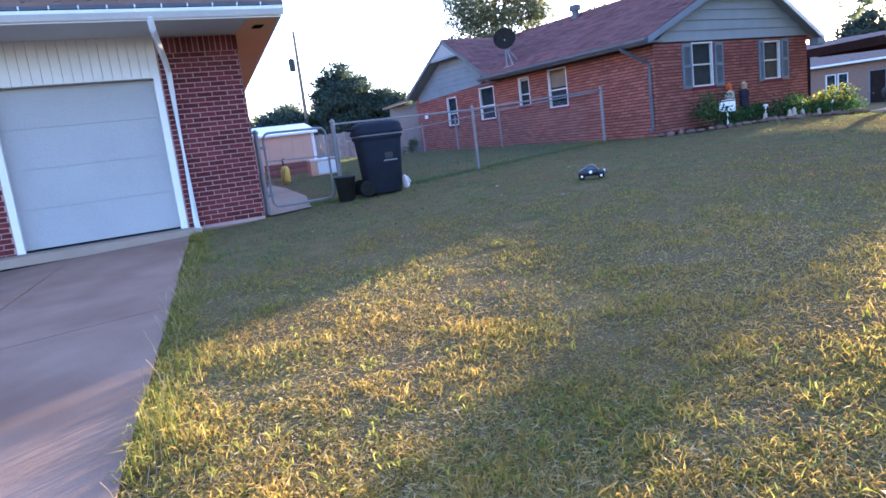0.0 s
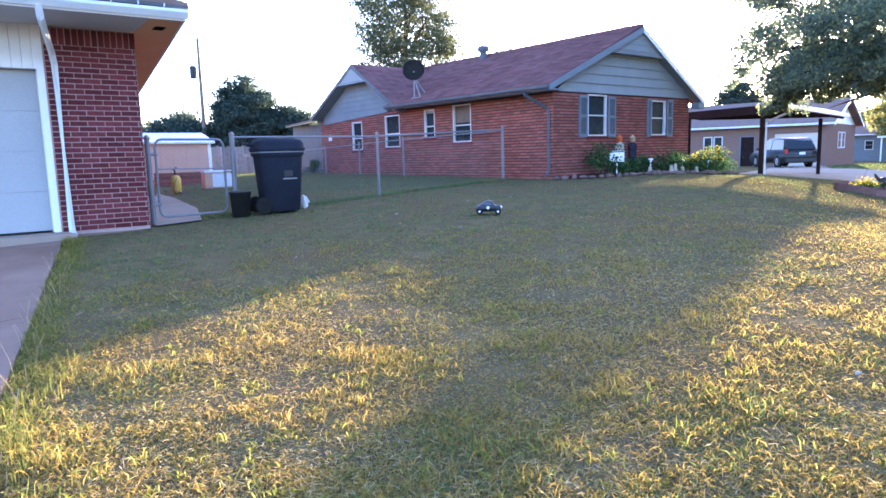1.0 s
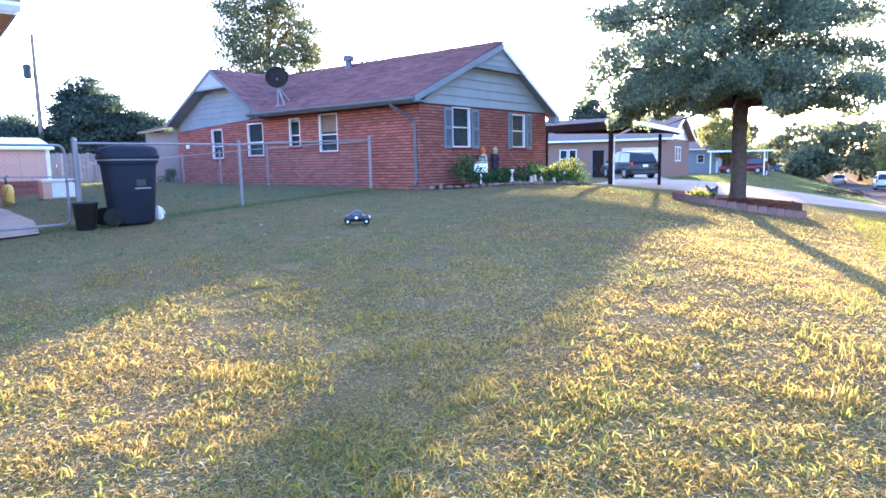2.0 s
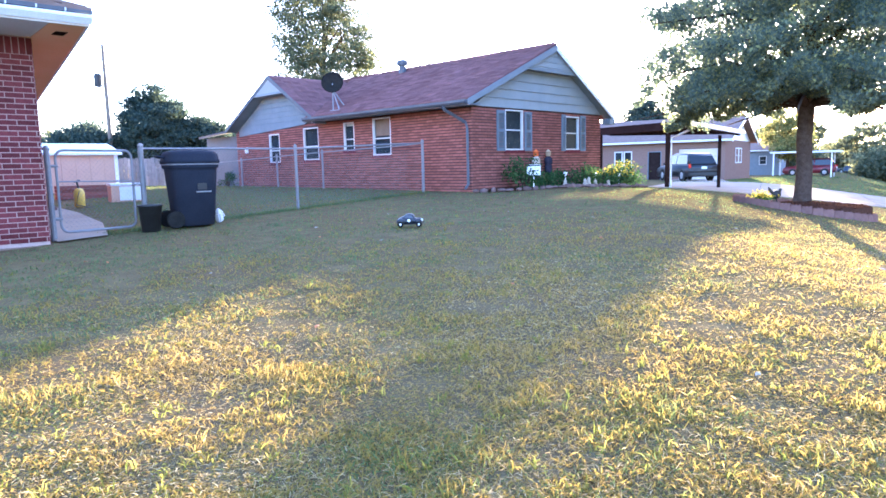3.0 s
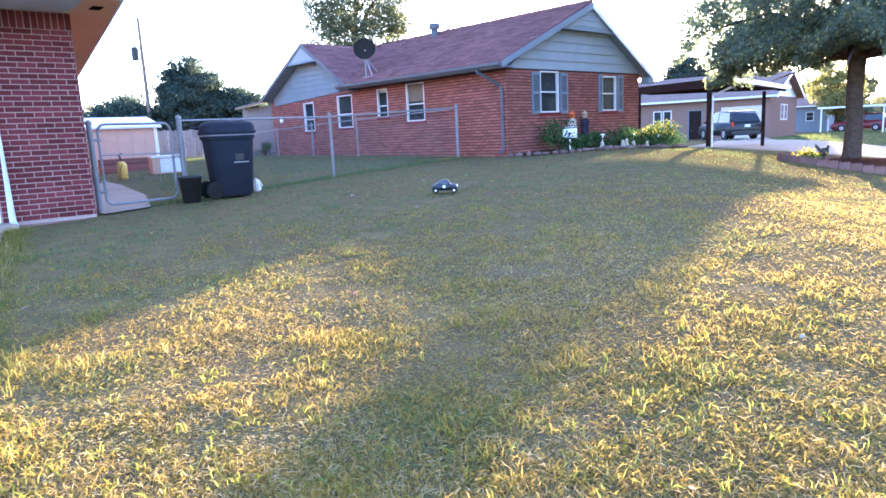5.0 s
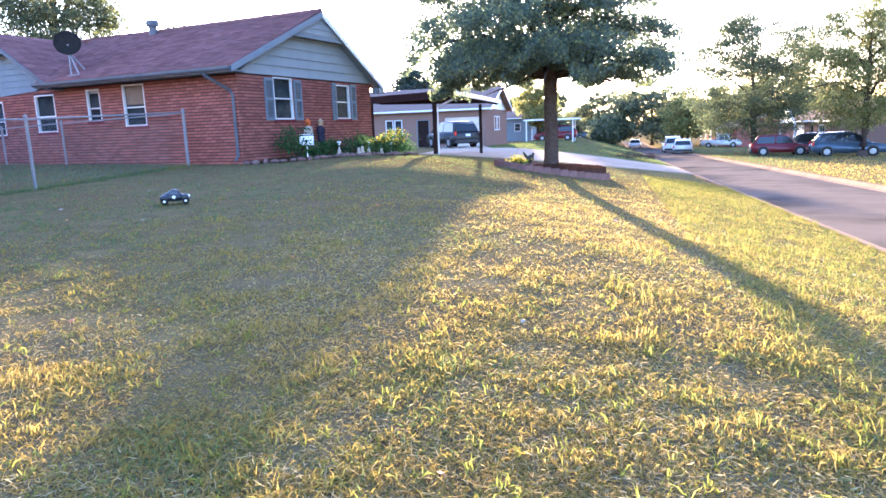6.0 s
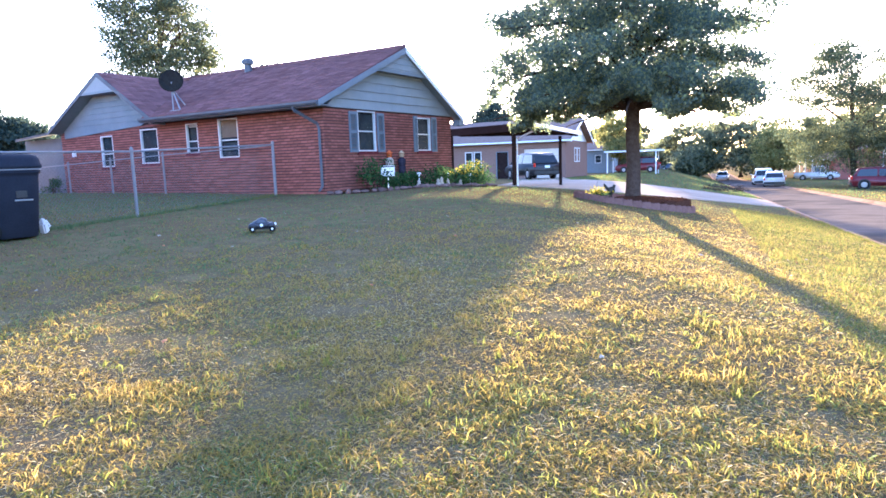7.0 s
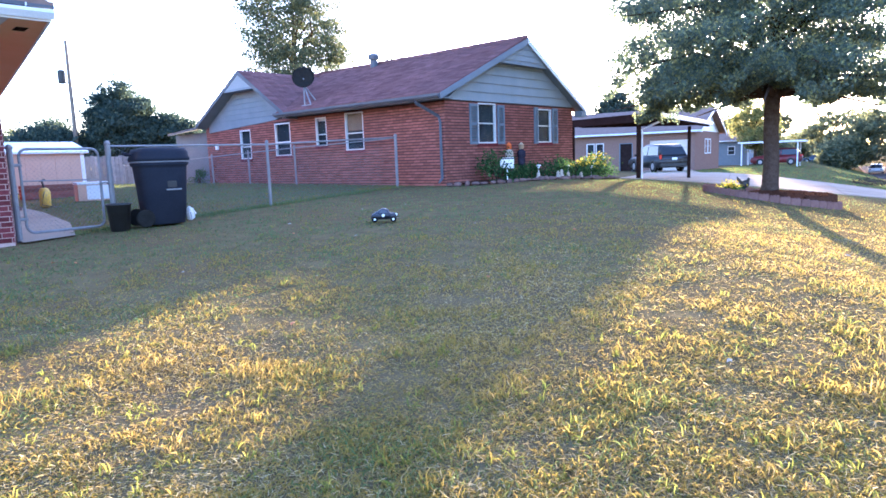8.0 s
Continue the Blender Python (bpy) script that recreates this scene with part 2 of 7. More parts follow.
M_SLATE = varied("dark_slate_paint", (0.055, 0.06, 0.075), (0.085, 0.09, 0.105), 4, 0.6, 0.04)
M_CURTAIN = varied("window_blind", (0.20, 0.135, 0.095), (0.26, 0.175, 0.125), 6, 0.9)
M_CURTAIN_PALE = varied("pale_curtain", (0.45, 0.44, 0.42), (0.55, 0.54, 0.52), 6, 0.9)
M_DARK_ROOM = varied("unlit_room_sheet", (0.03, 0.032, 0.036), (0.055, 0.058, 0.06), 6, 0.95)
M_BLUE_SHUTTER = varied("blue_grey_shutter", (0.105, 0.135, 0.17), (0.145, 0.175, 0.21), 5, 0.7, 0.05)
M_CREAM_DOOR = varied("cream_door", (0.52, 0.45, 0.38), (0.60, 0.52, 0.44), 2, 0.6)
M_CAR_RED = varied("red_car_paint", (0.11, 0.012, 0.017), (0.14, 0.018, 0.022), 2, 0.3)
M_CAR_DARK = varied("black_car_paint", (0.008, 0.009, 0.011), (0.013, 0.014, 0.016), 2, 0.35)
M_CAR_BLUE = varied("slate_car_paint", (0.06, 0.085, 0.12), (0.08, 0.105, 0.14), 2, 0.25, metal=0.3)
M_CAR_WHITE = varied("white_car_paint", (0.52, 0.52, 0.51), (0.60, 0.60, 0.59), 2, 0.3)
M_RED_LIGHT = material("tail_light_red", (0.45, 0.015, 0.01), 0.2)
M_CHROME = material("chrome", (0.75, 0.75, 0.76), 0.15, 1.0)
M_RIM = material("alloy_rim", (0.30, 0.30, 0.31), 0.45, 0.6)
M_NAVY_PAINT = varied("navy_shell_paint", (0.007, 0.009, 0.016), (0.010, 0.013, 0.022), 6, 0.35)
M_DEAD_LEAF = varied("dead_leaf", (0.32, 0.10, 0.03), (0.42, 0.17, 0.05), 30, 0.8, random=0.3)
M_PALE_LEAF = varied("pale_dry_leaf", (0.22, 0.19, 0.15), (0.32, 0.27, 0.21), 30, 0.8, random=0.2)


def glass_material():
    m = material("window_glass", (0.85, 0.9, 0.92), 0.03)
    b = m.node_tree.nodes["Principled BSDF"]
    b.inputs["Transmission Weight"].default_value = 1.0
    b.inputs["IOR"].default_value = 1.04
    b.inputs["Specular IOR Level"].default_value = 0.5
    return m


M_GLASS = glass_material()
M_CAR_GLASS = material("dark_car_glass", (0.012, 0.014, 0.016), 0.05)


def leaf_material(name, stops, see_through=0.45, patch=None):
    """Thin plant matter: its colour changes from blade to blade, and light shines through it; patch: scale of wider
    colour change, with the shade by the house tinted in.
    """
    m = bpy.data.materials.new(name)
    m.use_nodes = True
    t = m.node_tree
    n, l = t.nodes, t.links
    n.remove(n["Principled BSDF"])
    geo = n.new("ShaderNodeNewGeometry")
    ramp = n.new("ShaderNodeValToRGB")
    e = ramp.color_ramp.elements
    while len(e) < len(stops):
        e.new(0.5)
    for k, (p, c) in enumerate(stops):
        e[k].position, e[k].color = p, (*c, 1)
    fac = geo.outputs["Random Per Island"]
    if patch:
        tc = n.new("ShaderNodeTexCoord")
        big = n.new("ShaderNodeTexNoise")
        big.inputs["Scale"].default_value, big.inputs["Detail"].default_value = patch, 5
        l.new(tc.outputs["Object"], big.inputs["Vector"])
        mr = n.new("ShaderNodeMapRange")
        mr.inputs["From Min"].default_value, mr.inputs["From Max"].default_value = 0.3, 0.7
        mr.inputs["To Min"].default_value, mr.inputs["To Max"].default_value = -0.38, 0.38
        mr.clamp = False
        l.new(big.outputs["Fac"], mr.inputs["Value"])
        ad = n.new("ShaderNodeMath")
        ad.operation, ad.use_clamp = "ADD", True
        l.new(fac, ad.inputs[0])
        l.new(mr.outputs[0], ad.inputs[1])
        fac = ad.outputs[0]
        # shade by the fence and house put into the colour, as a greener tint
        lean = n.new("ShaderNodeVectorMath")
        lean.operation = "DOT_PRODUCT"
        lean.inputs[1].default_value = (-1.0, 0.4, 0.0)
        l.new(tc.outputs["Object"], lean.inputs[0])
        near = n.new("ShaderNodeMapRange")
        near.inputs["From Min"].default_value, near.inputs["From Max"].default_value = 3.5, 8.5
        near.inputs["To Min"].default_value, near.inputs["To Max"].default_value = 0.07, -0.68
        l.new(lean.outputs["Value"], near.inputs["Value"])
        shade_tint = n.new("ShaderNodeMath")
        shade_tint.operation, shade_tint.use_clamp = "ADD", True
        l.new(fac, shade_tint.inputs[0])
        l.new(near.outputs[0], shade_tint.inputs[1])
        fac = shade_tint.outputs[0]
    l.new(fac, ramp.inputs["Fac"])
    dif = n.new("ShaderNodeBsdfDiffuse")
    tra = n.new("ShaderNodeBsdfTranslucent")
    mix = n.new("ShaderNodeMixShader")
    mix.inputs[0].default_value = see_through
    l.new(ramp.outputs["Color"], dif.inputs["Color"])
    l.new(ramp.outputs["Color"], tra.inputs["Color"])
    l.new(dif.outputs[0], mix.inputs[1])
    l.new(tra.outputs[0], mix.inputs[2])
    l.new(mix.outputs[0], n["Material Output"].inputs["Surface"])
    return m


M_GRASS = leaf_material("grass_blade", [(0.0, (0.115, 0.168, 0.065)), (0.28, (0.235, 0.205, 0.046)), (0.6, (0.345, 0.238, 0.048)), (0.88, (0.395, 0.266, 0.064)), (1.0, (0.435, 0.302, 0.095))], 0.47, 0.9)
M_STRAW = leaf_material("dry_grass_blade", [(0.0, (0.165, 0.115, 0.055)), (0.35, (0.30, 0.208, 0.078)), (0.7, (0.41, 0.302, 0.125)), (1.0, (0.52, 0.42, 0.22))], 0.4, 0.7)
M_GRASS_GREEN = leaf_material("green_grass_blade", [(0.0, (0.10, 0.135, 0.03)), (0.5, (0.18, 0.18, 0.036)), (0.8, (0.27, 0.225, 0.05)), (1.0, (0.34, 0.27, 0.085))], 0.42)
M_WEED = leaf_material("weed_blade", [(0.0, (0.15, 0.175, 0.032)), (0.5, (0.24, 0.24, 0.04)), (1.0, (0.34, 0.30, 0.06))], 0.5)
M_MAPLE = leaf_material("maple_leaf", [(0.0, (0.09, 0.125, 0.10)), (0.65, (0.145, 0.18, 0.13)), (1.0, (0.28, 0.30, 0.115))], 0.55)
M_TREE_FAR = leaf_material("street_tree_leaf", [(0.0, (0.065, 0.085, 0.055)), (0.6, (0.11, 0.13, 0.075)), (1.0, (0.22, 0.215, 0.09))], 0.33)
M_TREE_GOLD = leaf_material("yellowing_tree_leaf", [(0.0, (0.13, 0.145, 0.055)), (0.6, (0.23, 0.225, 0.075)), (1.0, (0.36, 0.31, 0.10))], 0.5)
# street tree leaf made paler: the distance haze is in the colour
M_TREE_HAZED = leaf_material("hazed_leaf", [(0.0, (0.09, 0.11, 0.07)), (0.6, (0.15, 0.165, 0.095)), (1.0, (0.25, 0.24, 0.11))], 0.5)
M_CEDAR = leaf_material("cedar_leaf", [(0.0, (0.04, 0.062, 0.055)), (0.7, (0.065, 0.09, 0.075)), (1.0, (0.11, 0.13, 0.08))], 0.35)
M_SHRUB = leaf_material("shrub_leaves", [(0.0, (0.025, 0.055, 0.025)), (0.7, (0.05, 0.10, 0.035)), (1.0, (0.10, 0.15, 0.05))], 0.35)
M_FLOWER = leaf_material("yellow_flower", [(0.0, (0.34, 0.27, 0.02)), (0.5, (0.48, 0.38, 0.035)), (1.0, (0.16, 0.19, 0.04))], 0.35)

RNG = np.random.default_rng(7)


def quads(name, centre, along, across, mat, parent=None, label="", fold=0.0):
    """Many small four-cornered leaves in one mesh: centres, half-length and half-width vectors."""
    k = len(centre)
    nrm = np.cross(along, across)
    ln = np.linalg.norm(nrm, axis=1, keepdims=True) + 1e-9
    nrm = nrm / ln * np.linalg.norm(across, axis=1, keepdims=True) * fold
    v = np.stack([centre - along, centre + across + nrm, centre + along, centre - across + nrm], 1).reshape(-1, 3)
    me = bpy.data.meshes.new(name)
    me.vertices.add(4 * k)
    me.vertices.foreach_set("co", v.astype(np.float32).ravel())
    idx = np.arange(k) * 4
    f = np.stack([idx, idx + 1, idx + 2, idx, idx + 2, idx + 3], 1).reshape(-1, 3)
    me.loops.add(6 * k)
    me.loops.foreach_set("vertex_index", f.astype(np.int32).ravel())
    me.polygons.add(2 * k)
    me.polygons.foreach_set("loop_start", np.arange(0, 6 * k, 3, dtype=np.int32))
    me.update(calc_edges=True)
    me.validate()
    me.materials.append(mat)
    ob = new(name, me)
    if parent:
        ob.parent = parent
    if label:
        ob["label"] = label
    return ob


def unit(a):
    return a / (np.linalg.norm(a, axis=-1, keepdims=True) + 1e-9)


def leaves(name, clumps, spread, per, size, mat, parent, label="", flat=0.5, underside=None):
    """Leaves scattered round clump centres; underside(x, y): the height below which none hang."""
    c = np.repeat(np.array(clumps), per, 0)
    s = np.repeat(np.array(spread), per, 0)
    off = RNG.normal(0, 1, (len(c), 3)) * s[:, None] * np.array([1, 1, flat])
    a = unit(RNG.normal(0, 1, (len(c), 3)) + np.array([0, 0, -0.3]))
    b = unit(np.cross(a, RNG.normal(0, 1, (len(c), 3))))
    z = size * RNG.uniform(0.6, 1.3, (len(c), 1))
    c = c + off
    if underside:
        low = underside(c[:, 0], c[:, 1])
        c[:, 2] = np.where(c[:, 2] < low, low + 0.6 * (low - c[:, 2]), c[:, 2])
    return quads(name, c, a * z, b * z * 0.6, mat, parent, label, 0.35)


def tree(name, at, label, trunk_r, fork, crown_c, crown_r, clumps, per, leaf, mat, low=0.0, seed=1, droop=0.0, group="", spread=0.32, hollow=0.35, limbs=14):
    """A tapered trunk with limbs and a crown of leaf clumps; crown_c, crown_r: the crown's middle and half-axes from the foot."""
    rnd = random.Random(seed)
    root = thing(name, at, label, "tree", group)
    bm = bmesh.new()
    cc, cr = Vector(crown_c), Vector(crown_r)
    top = cc + Vector((0, 0, cr.z * 0.7))
    pts, rad = [], []
    for k in (0.0, 0.035, 0.06, 0.10, 0.2, 0.3, 0.4, 0.5, 0.6, 0.7, 0.8, 0.9, 1.0):
        p = Vector((0, 0, -0.25)).lerp(top, k)
        p += Vector((rnd.uniform(-1, 1), rnd.uniform(-1, 1), 0)) * 0.25 * trunk_r * (k > 0.08)
        pts.append(p)
        flare = 1.0 + 0.55 * max(0.0, 1 - k / 0.10) ** 1.5
        rad.append(trunk_r * flare * (1 - 0.85 * k))
    tube(bm, pts, rad, 10)
    ends, sizes = [], []
    for i in range(limbs):
        k = fork + (1 - fork) * 0.8 * i / limbs
        start = Vector((0, 0, 0)).lerp(top, k)
        a = i * 2.4 + rnd.uniform(-0.4, 0.4)
        reach = 0.9 * math.sqrt(max(0.05, 1 - ((k - fork) / (1.05 - fork)) ** 2))
        end = cc + Vector((math.cos(a) * cr.x * reach, math.sin(a) * cr.y * reach, 0))
        end.z = start.z + rnd.uniform(0.1, 0.5) * cr.z - droop * rnd.random() * 0.6
        mid = start.lerp(end, 0.5) + Vector((0, 0, 0.15 * cr.z))
        tube(bm, [start, start.lerp(mid, 0.6), mid, end], [trunk_r * 0.35 * (1 - 0.5 * k), trunk_r * 0.28 * (1 - 0.5 * k), trunk_r * 0.2, 0.012], 6)
        for j in range(3):
            s = start.lerp(end, 0.45 + 0.2 * j)
            e = s + Vector((rnd.uniform(-1, 1) * cr.x * 0.3, rnd.uniform(-1, 1) * cr.y * 0.3, rnd.uniform(-0.1, 0.35) * cr.z))
            tube(bm, [s, s.lerp(e, 0.5) + Vector((0, 0, 0.05)), e], [trunk_r * 0.12, trunk_r * 0.08, 0.008], 4)
    part("trunk", bm, M_BARK, root, "rough brown bark", True)
    for i in range(clumps):
        while True:
            p = Vector((rnd.uniform(-1, 1), rnd.uniform(-1, 1), rnd.uniform(-1, 1)))
            if hollow < p.length < 1 and p.z > low - 1 and noise.noise(p * 2.3 + Vector((seed, 0, 0))) > -0.12 - 0.25 * (1 - p.length):
                break
        ends.append((cc.x + p.x * cr.x, cc.y + p.y * cr.y, cc.z + p.z * cr.z - droop * (p.x * p.x + p.y * p.y) * 0.6))
        sizes.append(spread * rnd.uniform(0.6, 1.25))
    crown = leaves("crown", ends, sizes, per, leaf, mat, root, "dense green leaves with gaps")
    return root


# ---- street ----
def rows_along(y0, y1, step):
    n = int(round((y1 - y0) / step))
    return [y0 + (y1 - y0) * i / n for i in range(n + 1)]


ys = rows_along(-60, 160, 4)
xs = (KERB + 0.35, 4.8, 5.75, 6.7, FAR_KERB - 0.35)
rv = [(x, y, road_z(y) + (0.05, 0.08, 0.09, 0.08, 0.05)[i] - 0.05) for y in ys for i, x in enumerate(xs)]
rf = [(j * 5 + i, j * 5 + i + 1, j * 5 + i + 6, j * 5 + i + 5) for j in range(len(ys) - 1) for i in range(4)]
tagged(new("road", mesh_of("road", rv, rf, M_ASPHALT, True)), "worn brownish asphalt street running downhill", "road", kind="structure")
for name, x0, sgn in (("kerb_1", KERB, 1), ("kerb_2", FAR_KERB, -1)):
    bm = bmesh.new()
    for ya, yb in zip(ys, ys[1:]):
        sec = [(0, 0.115), (0.12, 0.115), (0.16, 0.02), (0.37, 0.004), (0.37, -0.2), (0, -0.2)]
        va = [bm.verts.new((x0 + sgn * dx, ya + 0.004, road_z(ya) + dz)) for dx, dz in sec]
        vb = [bm.verts.new((x0 + sgn * dx, yb - 0.004, road_z(yb) + dz)) for dx, dz in sec]
        for k in range(6):
            bm.faces.new((va[k], va[(k + 1) % 6], vb[(k + 1) % 6], vb[k]))
        bm.faces.new(va)
        bm.faces.new(list(reversed(vb)))
    tagged(part(name, bm, M_CONCRETE), "pale concrete kerb and gutter along the street", "kerb", kind="structure")

# ---- driveways and walks ----
def slab_row(name, corners, cuts, label, lift=0.03, gap=0.012, mat=M_CONCRETE):
    """A drive of concrete slabs between two edges, cut into pieces with open joints. corners: (start left, start right, end left, end right)."""
    root = tagged(thing(name, (0, 0, 0), label, "driveway"), kind="structure")
    sl, sr, el, er = [Vector((*c, 0)) for c in corners]
    for a, b in zip(cuts, cuts[1:]):
        for c, d in ((0, 0.5), (0.5, 1)):
            bm = bmesh.new()
            n, grid = 6, []
            for i in range(n + 1):
                k = a + (b - a) * i / n
                l, r = sl.lerp(el, k), sr.lerp(er, k)
                row = []
                for j in range(4):
                    p = l.lerp(r, c + (d - c) * j / 3)
                    row.append(p)
                grid.append(row)
            mid = (grid[0][0] + grid[n][3]) / 2
            v = [[bm.verts.new((*(p + (mid - p).normalized() * gap).xy, ground_z(p.x, p.y) + lift)) for p in row] for row in grid]
            w = [[bm.verts.new((q.co.x, q.co.y, q.co.z - 0.12)) for q in row] for row in v]
            for i in range(n):
                for j in range(3):
                    bm.faces.new((v[i][j], v[i + 1][j], v[i + 1][j + 1], v[i][j + 1]))
            rim = [(i, 0) for i in range(n)] + [(n, j) for j in range(3)] + [(i, 3) for i in range(n, 0, -1)] + [(0, j) for j in range(3, 0, -1)]
            for (i, j), (k, m) in zip(rim, rim[1:] + rim[:1]):
                bm.faces.new((v[i][j], v[k][m], w[k][m], w[i][j]))
            part("slab", bm, mat, root)
    return root


slab_row("driveway_1", ((-8.335, 2.98), (-9.0, 0.42), (KERB, -2.0), (KERB, -5.4)), (0, 0.31, 0.62, 1.0), "stained concrete driveway of large slabs beside the lawn", lift=0.016)
slab_row("driveway_2", ((-6.4, 18.9), (-9.0, 37.0), (KERB, 29.5), (KERB, 36.5)), (0, 0.34, 0.67, 1.0), "pale concrete driveway under the neighbouring carport", mat=M_CONCRETE_PALE)
slab_row("driveway_3", ((-11.9, 47.9), (-8.6, 47.9), (-9.3, 37.1), (-6.2, 36.9)), (0, 0.5, 1.0), "pale concrete drive before the neighbouring garage", mat=M_CONCRETE_PALE)
bm = bmesh.new()
box(bm, -8.5, -7.95, -2.6, 1.52, 0.10, 0.42, 0.01)
placed(tagged(boxed("expansion_joint", (-7.945, -7.88, -1.6, 1.36, 0.1, 0.318), M_RUBBER), "dark open joint before the garage sill", "joint", kind="structure"), *GARAGE_AT)
placed(tagged(part("garage_apron", bm, M_CONCRETE_PALE), "raised concrete sill before the garage door", "concrete sill", kind="structure"), *GARAGE_AT)
bm = bmesh.new()
box(bm, -8.6, -8.22, 1.52, 3.1, 0.05, 0.375, 0.01)
placed(tagged(part("footing", bm, M_CONCRETE), "concrete footing strip at the garage corner", "footing", kind="structure"), *GARAGE_AT)
strip("pavement", [(-8.5, 4.2), (-10.4, 4.85), (-13.0, 5.9), (-15.0, 6.9)], [(-8.5, 4.85), (-10.2, 5.75), (-12.8, 6.75), (-14.6, 7.3)], M_CONCRETE_PALE, "cracked concrete path behind the gate", "path", 0.025)


# ---- walls ----
def wall_mesh(name, axis, plane, thick, u0, u1, z0, z1, openings, mat, parent, label=""):
    """A wall along one axis ('x' or 'y') whose outer face lies at plane; openings (u0, u1, z0, z1) go through it. thick is signed, inwards."""
    bm = bmesh.new()
    us = sorted({u0, u1, *[u for o in openings for u in o[:2] if u0 < u < u1]})
    zs = sorted({z0, z1, *[z for o in openings for z in o[2:4] if z0 < z < z1]})
    for a, b in zip(us, us[1:]):
        for lo, hi in zip(zs, zs[1:]):
            if any(o[0] < (a + b) / 2 < o[1] and o[2] < (lo + hi) / 2 < o[3] for o in openings):
                continue
            if axis == "x":
                box(bm, a, b, plane, plane + thick, lo, hi)
            else:
                box(bm, plane, plane + thick, a, b, lo, hi)
    bmesh.ops.remove_doubles(bm, verts=bm.verts[:], dist=1e-4)
    bm.verts.index_update()
    seen = {}
    for f in bm.faces:
        seen.setdefault(frozenset(v.index for v in f.verts), []).append(f)
    bmesh.ops.delete(bm, geom=[f for fs in seen.values() if len(fs) > 1 for f in fs], context="FACES_ONLY")
    return part(name, bm, mat, parent, label)


BRICK_MESHES = {}


def brick_mesh(axis, length, high, deep, mat, sort):
    key = (axis, round(length, 3), round(high, 3), mat.name, sort)
    if key not in BRICK_MESHES:
        bm = bmesh.new()
        rnd = random.Random(sort)
        h = deep / 2
        if axis == "x":
            box(bm, -length / 2, length / 2, -h, h, -high / 2, high / 2)
        else:
            box(bm, -h, h, -length / 2, length / 2, -high / 2, high / 2)
        for v in bm.verts:
            v.co += Vector([rnd.uniform(-0.0018, 0.0018) for _ in range(3)])
        me = bpy.data.meshes.new("brick")
        bmesh.ops.recalc_face_normals(bm, faces=bm.faces[:])
        bm.to_mesh(me)
        bm.free()
        me.materials.append(mat)
        BRICK_MESHES[key] = me
    return BRICK_MESHES[key]


def brick_face(axis, plane, out, u0, u1, z0, z1, openings, mat, parent, course=0.08, period=0.217, joint=0.011, near=None, bond=0.0, upright=None):
    """Bricks proud of a wall's mortar face. near(u, z): those that become parts of their own; the rest is joined."""
    rnd = random.Random(int(1000 * (abs(plane) + u0)))
    rest_v, rest_f = [], []
    n = int((z1 - z0 + 1e-6) / course)
    deep = 0.03
    for r in range(n):
        zc = z0 + (r + 0.5) * course
        u = u0 - (period / 2 if r % 2 else 0) + bond
        while u < u1:
            a, b = max(u, u0), min(u + period, u1)
            u += period
            for o in openings:
                if o[2] < zc + 0.02 and o[3] > zc - 0.02:
                    if a < o[0] < b:
                        b = o[0]
                    elif a < o[1] < b:
                        a = o[1]
            if b - a < 0.03:
                continue
            mid, length = (a + b) / 2, b - a - (upright or joint)
            if any(o[0] < (a + b) / 2 < o[1] and o[2] < zc + 0.02 and o[3] > zc - 0.02 for o in openings):
                continue
            push = rnd.uniform(-0.002, 0.002)
            c = (mid, plane + out * (push - 0.004), zc) if axis == "x" else (plane + out * (push - 0.004), mid, zc)
            if near and near(mid, zc):
                ob = new("brick", brick_mesh(axis, length, course - joint, deep, mat, rnd.randrange(4)))
                ob.location = c
                ob.parent = parent
            else:
                hx, hy = (length / 2, deep / 2) if axis == "x" else (deep / 2, length / 2)
                hz, k = (course - joint) / 2, len(rest_v)
                rest_v += [(c[0] + i * hx, c[1] + j * hy, c[2] + m * hz) for i in (-1, 1) for j in (-1, 1) for m in (-1, 1)]
                rest_f += [tuple(k + q for q in f) for f in ((0, 1, 3, 2), (4, 6, 7, 5), (0, 4, 5, 1), (2, 3, 7, 6), (0, 2, 6, 4), (1, 5, 7, 3))]
    if rest_v:
        ob = new("brickwork", mesh_of("brickwork", rest_v, rest_f, mat))
        ob.parent = parent
        ob["kind"] = "stuff"


